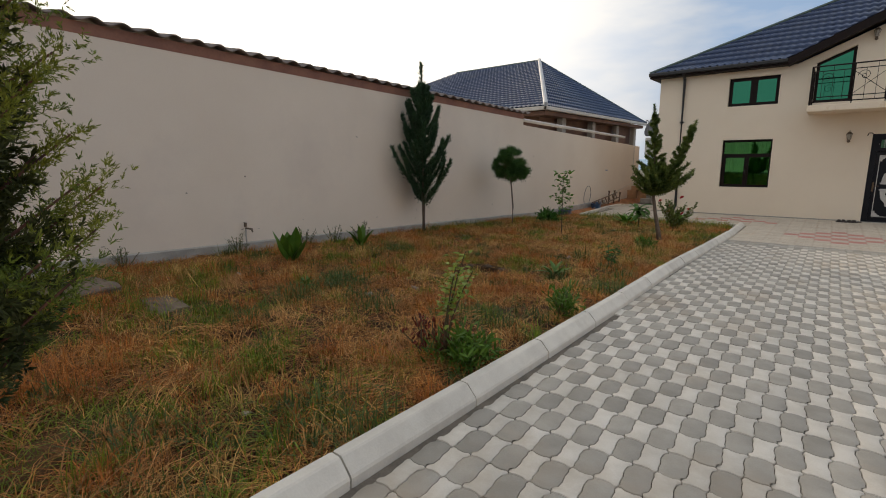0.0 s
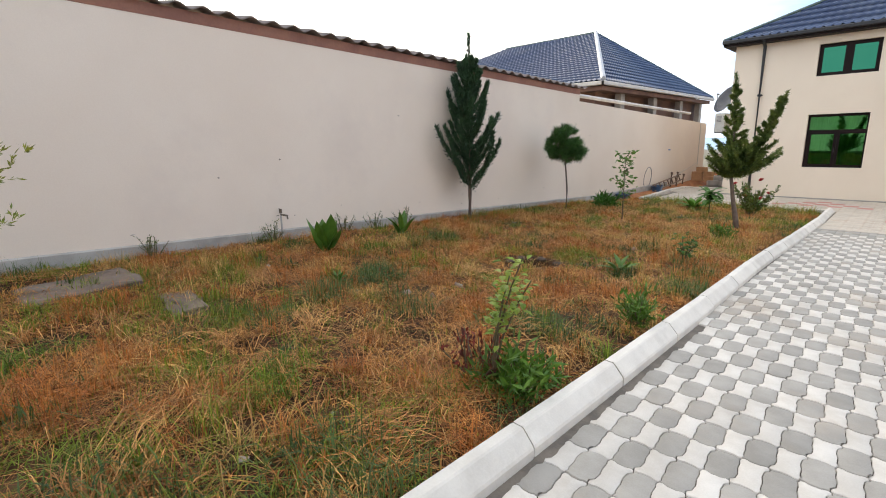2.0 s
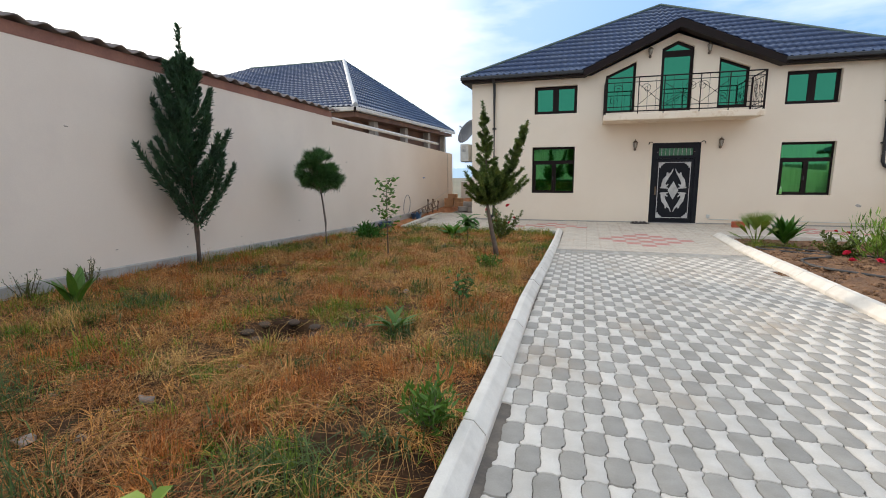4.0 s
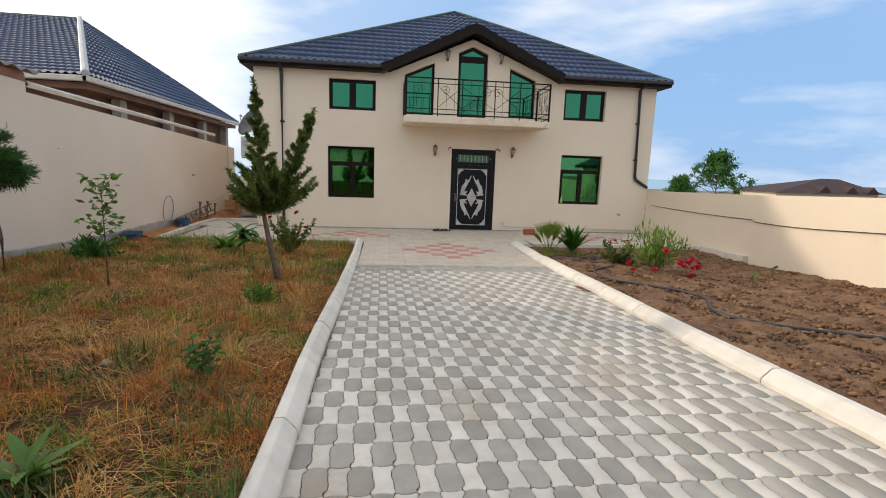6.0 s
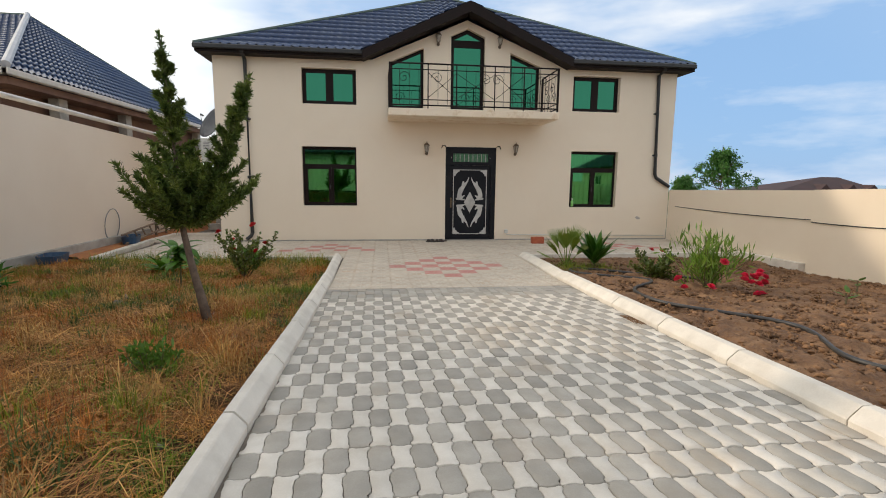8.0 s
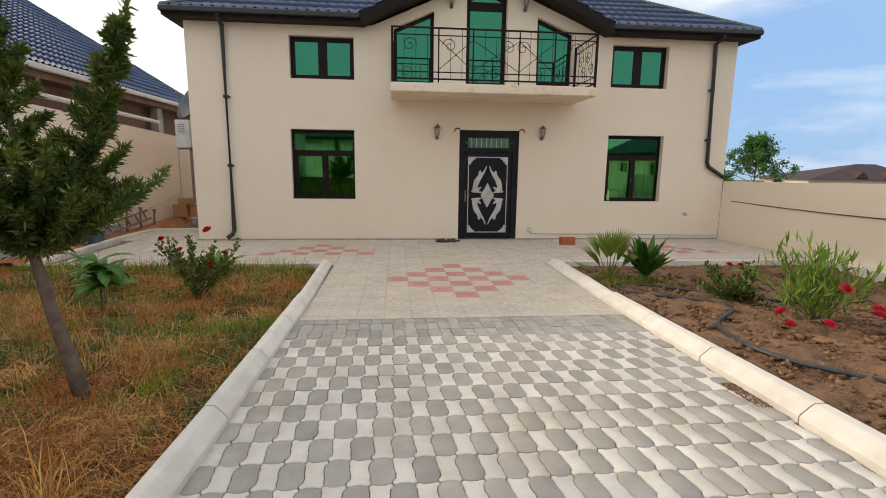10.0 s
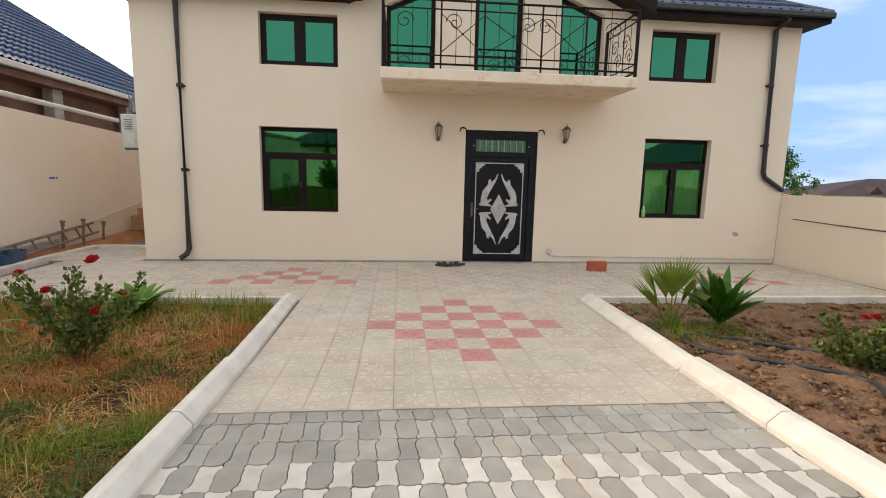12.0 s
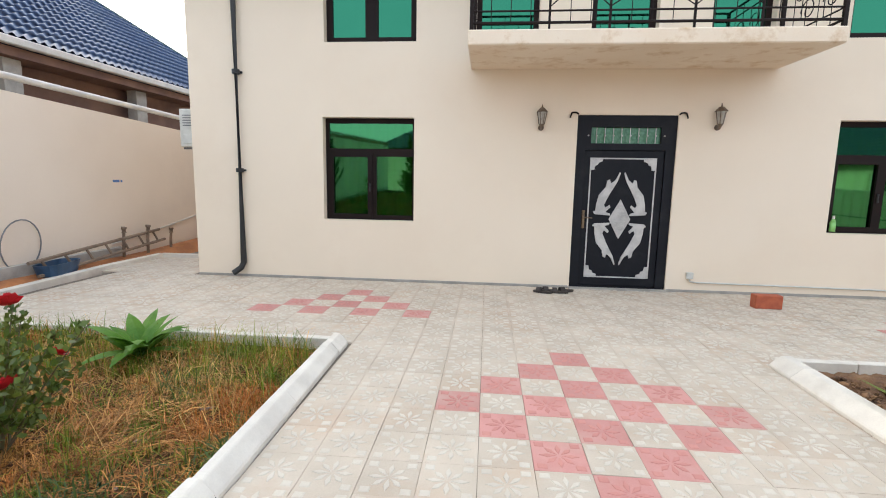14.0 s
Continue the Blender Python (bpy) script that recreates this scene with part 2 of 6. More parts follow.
def box(bm, x0, x1, y0, y1, z0, z1, bevel=0.0):
    m = Matrix.Translation(((x0 + x1) / 2, (y0 + y1) / 2, (z0 + z1) / 2)) @ Matrix.Diagonal((x1 - x0, y1 - y0, z1 - z0, 1))
    vs = bmesh.ops.create_cube(bm, size=1, matrix=m)["verts"]
    if bevel:
        es = list({e for v in vs for e in v.link_edges})
        bmesh.ops.bevel(bm, geom=es, offset=bevel, segments=1, affect="EDGES")
    return bm


def bar(bm, a, b, r, n=6, r2=None):
    """A round bar from a to b."""
    a, b = Vector(a), Vector(b)
    d = b - a
    m = Matrix.Translation((a + b) / 2) @ d.to_track_quat("Z", "Y").to_matrix().to_4x4()
    bmesh.ops.create_cone(bm, cap_ends=True, segments=n, radius1=r, radius2=r if r2 is None else r2, depth=d.length, matrix=m)
    return bm


def tube(bm, pts, r, n=6, r2=None):
    """A tapering tube along pts."""
    r2 = r if r2 is None else r2
    rings = []
    for i, p in enumerate(pts):
        p = Vector(p)
        d = Vector(pts[min(i + 1, len(pts) - 1)]) - Vector(pts[max(i - 1, 0)])
        q = d.to_track_quat("Z", "Y")
        rr = r + (r2 - r) * i / (len(pts) - 1)
        rings.append([bm.verts.new(p + q @ Vector((rr * math.cos(6.2832 * k / n), rr * math.sin(6.2832 * k / n), 0))) for k in range(n)])
    for a, b in zip(rings, rings[1:]):
        for k in range(n):
            bm.faces.new((a[k], a[(k + 1) % n], b[(k + 1) % n], b[k]))
    bm.faces.new(rings[0][::-1])
    bm.faces.new(rings[-1])
    return bm


def empty(name, x=0, y=0, z=0, rz=0, label="", category="", group="", kind=""):
    ob = new(name)
    ob.matrix_basis = pose(x, y, z, 0, 0, rz)
    return tagged(ob, label, category, group, kind)


def slab(bm, loop, y0, y1, holes=()):
    """A wall in the xz plane with holes through it, from y0 to y1."""
    es = []
    for pts in (loop, *holes):
        vs = [bm.verts.new((x, y0, z)) for x, z in pts]
        es += [bm.edges.new((vs[i], vs[(i + 1) % len(vs)])) for i in range(len(vs))]
    fs = [g for g in bmesh.ops.triangle_fill(bm, edges=es, use_beauty=True)["geom"] if isinstance(g, bmesh.types.BMFace)]
    got = bmesh.ops.extrude_face_region(bm, geom=fs)["geom"]
    bmesh.ops.translate(bm, verts=[g for g in got if isinstance(g, bmesh.types.BMVert)], vec=(0, y1 - y0, 0))
    return bm


def rect(x0, x1, z0, z1):
    return [(x0, z0), (x1, z0), (x1, z1), (x0, z1)]


def rise(y):
    """The paving's height: level before the house, then a steady slope up to the street."""
    return 0.0365 * max(0.0, -4.8 - y)


WEST_SLOPE, EAST_SLOPE = 0.0145, 0.031


def west_line(y):
    """Garden side of the west kerb."""
    return -3.29 + WEST_SLOPE * max(0, -2.8 - y) - 0.045 * math.exp(-((y + 10.4) / 2.0) ** 2)


def east_line(y):
    """Drive side of the east kerb."""
    return 0.50 - EAST_SLOPE * min(7.6, max(0, -2.9 - y)) + 0.03 * min(1, max(0, -3.2 - y))


def drop(y):
    """The beds lie lower next to the terrace."""
    return 0.11 * min(1, max(0, (y + 6.5) / 3))


def bed_left(x, y):
    if x > west_line(y) + 0.04:
        return rise(y) - 0.15
    pit = 0.4 if math.hypot(x + 5.05, (y + 12.65) * 1.2) < 0.24 else 0
    return rise(y) + 0.03 + 0.10 * min(1, max(0, (-3.3 - x) / 5.1)) - pit - drop(y)


def bed_right(x, y):
    if x < east_line(y) + 0.11:
        return rise(y) - 0.15
    return rise(y) + 0.03 - 0.10 * min(1, max(0, (x - 0.8) / 4.8)) * min(1, (-2.6 - y) / 2) - drop(y) * 0.8


# ---- ground ----
def ground_sheet():
    bm = bmesh.new()
    vs = [bm.verts.new(p) for p in ((-2500, -2500, -0.3), (2500, -2500, -0.3), (2500, 75, -0.3), (-2500, 75, -0.3))]
    bm.faces.new(vs)
    tagged(part("ground", bm, M_GROUND), "dry open ground around the yard", "ground", kind="structure")
    bm = bmesh.new()
    vs = [bm.verts.new(p) for p in ((-4500, 75, -8), (4500, 75, -8), (4500, 4800, -8), (-4500, 4800, -8))]
    bm.faces.new(vs)
    tagged(part("water", bm, M_SEA), "hazy blue sea on the horizon", "sea", kind="structure")


def heightfield(name, x0, x1, y0, y1, step, fn, mat, rough):
    nx, ny = int((x1 - x0) / step) + 1, int((y1 - y0) / step) + 1
    xs, ys = np.linspace(x0, x1, nx), np.linspace(y0, y1, ny)
    v = []
    for y in ys:
        for x in xs:
            h = noise.fractal(Vector((x * 2.6, y * 2.6, 3)), 0.7, 2.1, 5) * rough
            edge = min(1, (x - x0) / 0.2, (x1 - x) / 0.2, (y - y0) / 0.2 + 0.2, (y1 - y) / 0.2)
            v.append((x, y, fn(x, y) + h * max(0, edge)))
    i = np.arange(nx * ny).reshape(ny, nx)
    f = np.stack([i[:-1, :-1], i[:-1, 1:], i[1:, 1:], i[1:, :-1]], -1).reshape(-1, 4)
    return raw(name, v, f, mat, smooth=True)


ground_sheet()
tagged(heightfield("garden_soil", -8.42, -2.95, -23, -2.72, 0.09, bed_left, M_SOIL_L, 0.035), "dry straw-covered garden soil", "soil", kind="structure")
def crumbly(x, y):
    h = noise.noise(Vector((x * 9, y * 9, 8)))
    return bed_right(x, y) + (0.018 * (0.5 - abs(h)) + 0.022 * noise.noise(Vector((x * 19, y * 19, 2))) if x > east_line(y) + 0.25 else 0)


tagged(heightfield("bed_soil", 0.0, 6.0, -16, -2.72, 0.042, crumbly, M_SOIL_R, 0.06), "freshly dug brown soil bed", "soil", kind="structure")
tagged(heightfield("bed_soil", 0.0, 6.0, -23, -15.96, 0.14, crumbly, M_SOIL_R, 0.06), "freshly dug brown soil bed", "soil", kind="structure")


def yard_base():
    bm = bmesh.new()
    ys = (0.05, -4.8, -23)
    rows = [[bm.verts.new((x, y, rise(y) - 0.012)) for x in (-3.2, 0.6)] for y in ys]
    for a, b in zip(rows, rows[1:]):
        bm.faces.new((a[0], b[0], b[1], a[1]))
    tagged(part("pavement", bm, M_SAND), "sand bed under the pavers of the drive", "paving", kind="structure")
    bm = bmesh.new()
    box(bm, -7.75, -3.3, -2.7, 0.05, -0.2, -0.012)
    box(bm, 0.75, 5.9, -2.7, 0.05, -0.2, -0.012)
    box(bm, -7.7, -6.3, 0.05, 6, -0.2, -0.012)
    tagged(part("terrace", bm, M_SAND), "mortar bed under the terrace tiles", "paving", kind="structure")


    bm = bmesh.new()
    box(bm, -9.6, 7.2, -27.5, -23.0, -0.25, rise(-23) - 0.02)
    tagged(part("forecourt", bm, M_PLINTH), "plain concrete forecourt at the street end", "paving", kind="structure")


yard_base()

# ---- house ----
HX0, HX1, EAVE = -6.33, 5.56, 4.50
GAX, GAZ, GL, GR = -0.19, 5.50, -2.57, 2.27
POLY_L = [(-2.13, 3.37), (-1.28, 3.37), (-1.28, 4.84), (-2.13, 4.47)]
POLY_C = [(-0.59, 3.36), (0.28, 3.36), (0.28, 5.15), (-0.165, 5.35), (-0.59, 5.15)]
POLY_R = [(0.96, 3.41), (1.75, 3.41), (1.75, 4.49), (0.94, 4.81)]
WIN_GL, WIN_GR = (-4.32, -2.98, 0.90, 2.38), (2.69, 4.01, 0.88, 2.375)
WIN_UL, WIN_UR = (-4.28, -2.96, 3.41, 4.26), (2.66, 3.96, 3.41, 4.31)
DOOR = (-0.70, 0.64, 0.0, 2.43)


def inset(poly, d):
    """The polygon moved inwards by d."""
    n, out = len(poly), []
    for i in range(n):
        p, q, r = Vector(poly[i - 1]), Vector(poly[i]), Vector(poly[(i + 1) % n])
        a, b = (q - p).normalized(), (r - q).normalized()
        na, nb = Vector((-a.y, a.x)), Vector((-b.y, b.x))
        k = (na + nb) / (1 + na.dot(nb))
        out.append(tuple(q + k * d))
    return out


def window(name, outer, splits, label, w=0.065, y=0.13, category="window", glass=None):
    """Frame round a polygon with bars, and a pane in each opening. splits: (outer polygon of each light)."""
    top = empty(name, label=label, category=category, kind="structure")
    bm = bmesh.new()
    slab(bm, outer, y, y + 0.07, [inset(s, w * 0.55) for s in splits])
    fr = part("window_frame", bm, M_BROWN, top)
    for s in splits:
        bm = bmesh.new()
        slab(bm, inset(s, w * 0.5), y + 0.02, y + 0.035)
        part("pane", bm, glass or M_GLASS, top, "green mirrored glass pane")
    return top


def facade():
    bm = bmesh.new()
    loop = [(HX0, -0.25), (HX1, -0.25), (HX1, EAVE + 0.04), (GR, EAVE + 0.04), (GAX, GAZ + 0.04), (GL, EAVE + 0.0), (HX0, EAVE + 0.04)]
    holes = [rect(*WIN_GL), rect(*WIN_GR), rect(*WIN_UL), rect(*WIN_UR), rect(DOOR[0], DOOR[1], 0.0, DOOR[3]), POLY_L, POLY_C, POLY_R]
    slab(bm, loop, 0.0, 0.3, holes)
    front = part("wall", bm, M_RENDER, house)
    bm = bmesh.new()
    box(bm, HX0, HX0 + 0.3, 0.3, 9, -0.25, EAVE + 0.04)
    part("wall", bm, M_RENDER, house)
    bm = bmesh.new()
    box(bm, HX1 - 0.3, HX1, 0.3, 9, -0.25, EAVE + 0.04)
    part("wall", bm, M_RENDER, house)
    bm = bmesh.new()
    box(bm, HX0 + 0.3, HX1 - 0.3, 8.7, 9, -0.25, EAVE + 0.04)
    part("wall", bm, M_RENDER, house)
    bm = bmesh.new()
    box(bm, HX0 + 0.3, HX1 - 0.3, 0.3, 8.7, 2.9, 3.1)
    part("storey_floor", bm, M_PLINTH, house)


house = empty("house", 0, 0, 0, label="two-storey cream rendered house with a slate-blue tiled roof", category="house")
facade()


def tile_slope(name, A, B, C, D, mat, parent, pitch=0.2, course=0.34, lift=0.034, n=None):
    """Pressed metal tiles on the plane A (eave) B (eave) C (top) D (top): waves across, a step at each course."""
    A, B, C, D = (np.array(p, float) for p in (A, B, C, D))
    up = (D + C - A - B) / 2
    L = np.linalg.norm(up)
    rows = max(2, int(L / course))
    ed = (B - A) if np.linalg.norm(B - A) > 1e-3 else (C - D)
    W = max(np.linalg.norm(B - A), np.linalg.norm(C - D))
    ed = ed / np.linalg.norm(ed)
    nrm = np.cross(ed, up / L)
    nrm /= np.linalg.norm(nrm)
    if nrm[2] < 0:
        nrm = -nrm
    n = n or int(W / pitch * 6)
    u = np.linspace(0, 1, n + 1)[:, None]
    out = []
    for r in range(rows):
        for k, h in ((0.0, lift), (0.55, lift * 0.5), (1.0, 0.0)):
            v = (r + k) / rows
            P = (A + (B - A) * u) * (1 - v) + (D + (C - D) * u) * v
            ph = ((P - A) @ ed) / pitch * 2 * np.pi
            sag = -0.03 * np.abs(np.sin(ph / 2)) * (1 - k)
            P = P + nrm * (h + 0.022 * np.cos(ph))[:, None] + (up / L) * sag[:, None]
            out.append(P)
    m = len(out)
    i = np.arange(m * (n + 1)).reshape(m, n + 1)
    f = np.stack([i[:-1, :-1], i[:-1, 1:], i[1:, 1:], i[1:, :-1]], -1).reshape(-1, 4)
    return raw(name, np.concatenate(out), f, mat, parent)


def roof():
    o, ze = 0.28, 4.62
    a, b, c, d = (HX0 - o, -o - 0.05, ze), (HX1 + o, -o - 0.05, ze), (HX1 + o, 9.3, ze), (HX0 - o, 9.3, ze)
    top = (-0.2, 4.55, 7.62)
    for p, q in ((a, b), (b, c), (c, d), (d, a)):
        ob = tile_slope("roof", p, q, top, top, M_ROOF, house)
        if p is a:   # the part under the gable is left open
            bm = bmesh.new()
            bm.from_mesh(ob.data)
            gone = []
            for f in bm.faces:
                c0 = f.calc_center_median()
                w = 2.65 if c0.x > GAX else 2.59
                if abs(c0.x - GAX) < w and c0.z < 5.83 - 1.23 * abs(c0.x - GAX) / w:
                    gone.append(f)
            bmesh.ops.delete(bm, geom=gone, context="FACES")
            bm.to_mesh(ob.data)
            bm.free()
    for p in (a, b, c, d):
        bm = bmesh.new()
        bar(bm, Vector(p) + Vector((0, 0, 0.02)), Vector(top) + Vector((0, 0, 0.03)), 0.05, 8)
        part("ridge_cap", bm, M_CAP, house, "green-grey ridge cap")
    # gable over the balcony
    g0, g1 = (GAX, -0.45, 5.83), (GAX, 1.66, 5.83)
    for ex in (-2.78, 2.46):
        e = (ex, -0.45, 4.60)
        e2 = (ex, -0.30, 4.60)
        tile_slope("gable_roof", e, e2, g1, g0, M_ROOF, house, n=50)
        # barge board and soffit
        bm = bmesh.new()
        s = 1 if ex > 0 else -1
        vs = []
        for y in (-0.47, -0.42):
            for (x, z) in ((ex, 4.62), (ex, 4.42), (GAX, 5.60), (GAX, 5.85)):
                vs.append(bm.verts.new((x, y, z)))
        bmesh.ops.convex_hull(bm, input=vs)
        part("barge_board", bm, M_BROWN, house, "dark brown barge board")
        bm = bmesh.new()
        vs = []
        for y in (-0.42, 0.02):
            for (x, z) in ((ex, 4.44), (ex, 4.52), (GAX, 5.62), (GAX, 5.70)):
                vs.append(bm.verts.new((x, y, z)))
        bmesh.ops.convex_hull(bm, input=vs)
        part("soffit", bm, M_BROWN, house, "dark brown boarded soffit")
    # eaves boxes
    for x0, x1 in ((a[0], -2.78), (2.46, b[0])):
        bm = bmesh.new()
        box(bm, x0, x1, a[1], 0.02, 4.46, 4.58, 0.01)
        part("soffit", bm, M_BROWN, house, "dark brown boarded soffit")
        bm = bmesh.new()
        box(bm, x0 - 0.02, x1, a[1] - 0.09, a[1] - 0.002, 4.52, 4.63, 0.02)
        part("gutter", bm, M_BLACK, house, "black rain gutter")
    for x0, x1 in ((a[0], HX0), (HX1, b[0])):
        bm = bmesh.new()
        box(bm, x0, x1, 0.03, 9.3, 4.46, 4.58, 0.01)
        part("soffit", bm, M_BROWN, house, "dark brown boarded soffit")


roof()


def two_lights(r):
    x0, x1, z0, z1 = r
    xm = (x0 + x1) / 2
    return [rect(x0, xm, z0, z1), rect(xm, x1, z0, z1)]


def transom_window(name, r):
    """A fixed light and an opening sash under a transom; the sash stands proud with its own frame."""
    x0, x1, z0, z1 = r
    xm, zm = (x0 + x1) / 2 + 0.02, z0 + (z1 - z0) * 0.665
    lights = [rect(x0 + 0.09, xm - 0.03, z0 + 0.06, zm - 0.03), rect(xm + 0.05, x1 - 0.02, z0 + 0.05, zm - 0.03), rect(x0 + 0.03, x1 - 0.02, zm + 0.04, z1 - 0.05)]
    top = window(name, rect(*r), lights, "dark-framed green mirrored window with a transom and one opening sash", w=0.04, glass=M_GLASS_LOW)
    bm = bmesh.new()
    slab(bm, rect(x0 + 0.045, xm + 0.012, z0 + 0.02, zm), 0.108, 0.129, [rect(x0 + 0.115, xm - 0.058, z0 + 0.085, zm - 0.062)])
    part("sash", bm, M_BROWN, top, "dark opening sash frame")
    bm = bmesh.new()
    box(bm, xm - 0.032, xm - 0.012, 0.082, 0.107, z0 + 0.42, z0 + 0.54, 0.004)
    part("window_handle", bm, M_BLACK, top)


def curtain(r):
    """A net curtain hanging in folds behind the panes."""
    x0, x1, z0, z1 = r
    v, f, n = [], [], 150
    for i in range(n + 1):
        x = x0 - 0.12 + (x1 - x0 + 0.24) * i / n
        y = 0.44 + 0.022 * math.sin(x * 46) + 0.014 * math.sin(x * 19 + 1)
        v += [(x, y, z0 - 0.2), (x, y - 0.01, z1 + 0.14)]
    for i in range(n):
        f.append((2 * i, 2 * i + 2, 2 * i + 3, 2 * i + 1))
    top = raw("curtain", v, f, M_CURTAIN, None, True)
    top.modifiers.new("thick", "SOLIDIFY").thickness = 0.003
    tagged(top, "pale net curtain in folds behind green glass", "curtain", group="curtains of the ground floor")
    bm = bmesh.new()
    bar(bm, (x0 - 0.15, 0.44, z1 + 0.15), (x1 + 0.15, 0.44, z1 + 0.15), 0.012, 8)
    part("curtain_rail", bm, M_BROWN, top)


curtain(WIN_GL)
# no curtain known in this window; added to brighten its green panes
curtain(WIN_GR)
transom_window("window_1", WIN_GL)
transom_window("window_2", WIN_GR)
window("window_3", rect(*WIN_UL), two_lights(WIN_UL), "dark-framed green two-light window under the eaves", w=0.17)
window("window_4", rect(*WIN_UR), two_lights(WIN_UR), "dark-framed green two-light window under the eaves", w=0.17)
window("window_5", POLY_L, [POLY_L], "green window with a slanted head under the gable", w=0.13)
window("window_6", POLY_R, [POLY_R], "green window with a slanted head under the gable", w=0.13)
window("balcony_door", POLY_C, [POLY_C[:2] + [(0.28, 5.0), (-0.59, 5.0)], [(-0.59, 5.0), (0.28, 5.0)] + POLY_C[2:]], "dark-framed green glazed balcony door with a pointed head", w=0.16, category="door")


M_BSLAB = material("worn_cream_render", (0.80, 0.685, 0.545), (0.76, 0.63, 0.48), 0.88, scale=1.5, fine=70, bump=0.3, dist=0.006, stain=(0.60, 0.43, 0.26), stain_scale=4.5)


def balcony():
    bm = bmesh.new()
    box(bm, -2.19, 1.85, -1.22, 0.0, 3.03, 3.20, 0.015)
    part("balcony_slab", bm, M_BSLAB, house, "cream rendered balcony slab with worn edges")


balcony()

# ---- yard walls ----
WALL_L = -8.44


def wall_top(y):
    return 3.27 + (y + 14) * (2.97 - 3.27) / (8.4) if y < -5.6 else 2.80 + (y + 5.6) * (2.36 - 2.80) / 10.7


def yard_walls():
    bm = bmesh.new()
    ys = [-24, -14, -5.6, -5.599, 5.06]
    vs = []
    for y in ys:
        z = wall_top(y - 0.0005 if y == -5.6 else y)
        vs.append([bm.verts.new(p) for p in ((WALL_L, y, -0.2), (WALL_L, y, z), (WALL_L - 0.25, y, z), (WALL_L - 0.25, y, -0.2))])
    for a, b in zip(vs, vs[1:]):
        for k in range(4):
            bm.faces.new((a[k], b[k], b[(k + 1) % 4], a[(k + 1) % 4]))
    bm.faces.new(vs[0])
    bm.faces.new(vs[-1])
    tagged(part("wall_west", bm, M_WALL), "tall cream rendered garden wall", "wall", kind="structure")
    bm = bmesh.new()
    tops = [(5.58, 0.0, 1.37), (5.80, -4.35, 1.46)]
    def run(p, q, w=0.2, base=-0.25):
        v = [bm.verts.new(c) for c in ((p[0], p[1], base), (q[0], q[1], base), (q[0], q[1], q[2]), (p[0], p[1], p[2]),
                                       (p[0] + w, p[1], base), (q[0] + w, q[1], base), (q[0] + w, q[1], q[2]), (p[0] + w, p[1], p[2]))]
        for f in ((0, 1, 2, 3), (4, 5, 6, 7), (3, 2, 6, 7), (0, 1, 5, 4), (0, 3, 7, 4), (1, 2, 6, 5)):
            bm.faces.new([v[k] for k in f])
    run(*tops)
    tagged(part("wall_east", bm, M_RENDER), "low cream rendered boundary wall", "wall", kind="structure")
    bm = bmesh.new()
    run((5.76, -4.352, 1.47), (6.0, -24, 2.15), 0.22)
    tagged(part("wall_east_street", bm, M_RENDER), "low cream rendered boundary wall towards the street", "wall", kind="structure")
    bm = bmesh.new()
    box(bm, WALL_L - 0.25, -6.0, 7.6, 7.8, -0.2, 1.05)
    tagged(part("wall_north", bm, M_WALL), "low rendered wall behind the side walk", "wall", kind="structure")


yard_walls()


def wall_coping():
    bm = bmesh.new()
    vs = []
    for y in (-24, -14, -5.6):
        z = wall_top(y - 0.0005)
        vs.append([bm.verts.new(p) for p in ((WALL_L + 0.003, y, z - 0.01), (WALL_L + 0.003, y, z + 0.13), (WALL_L - 0.25, y, z + 0.13), (WALL_L - 0.25, y, z - 0.01))])
    for a, b in zip(vs, vs[1:]):
        for k in range(4):
            bm.faces.new((a[k], b[k], b[(k + 1) % 4], a[(k + 1) % 4]))
    bm.faces.new(vs[0])
    bm.faces.new(vs[-1])
    tagged(part("coping_band", bm, M_COPING), "rust-brown mortar band along the wall head", "wall", kind="structure")
    # corrugated sheet edge
    v, f = [], []
    ys = np.arange(-24, -5.3, 0.03)
    for i, y in enumerate(ys):
        z = wall_top(min(y, -5.601)) + 0.155 + 0.028 * math.sin(y * 2 * math.pi / 0.3)
        for x, dz in ((WALL_L + 0.07, 0), (WALL_L + 0.07, 0.02), (WALL_L - 1.2, 0.26), (WALL_L - 1.2, 0.24)):
            v.append((x, y, z + dz))
    for i in range(len(ys) - 1):
        for k in range(4):
            f.append((4 * i + k, 4 * i + 4 + k, 4 * i + 4 + (k + 1) % 4, 4 * i + (k + 1) % 4))
    tagged(raw("corrugated_roof_sheet", v, f, M_SHEET), "dark corrugated sheet edging along the wall top", "roof sheet", kind="structure")
    bm = bmesh.new()
    vs = []
    for y in (-23.9, -4.2, 1.0):
        z = bed_left(-8.4, y) if y < -2 else 0.05
        vs.append([bm.verts.new(p) for p in ((WALL_L + 0.04, y, z - 0.1), (WALL_L + 0.04, y, z + 0.17), (WALL_L + 0.002, y, z + 0.185), (WALL_L + 0.002, y, z - 0.1))])
    for a, b in zip(vs, vs[1:]):
        for k in range(4):
            bm.faces.new((a[k], b[k], b[(k + 1) % 4], a[(k + 1) % 4]))
    tagged(part("baseboard", bm, M_PLINTH), "grey concrete plinth at the wall foot", "plinth", kind="structure")


wall_coping()


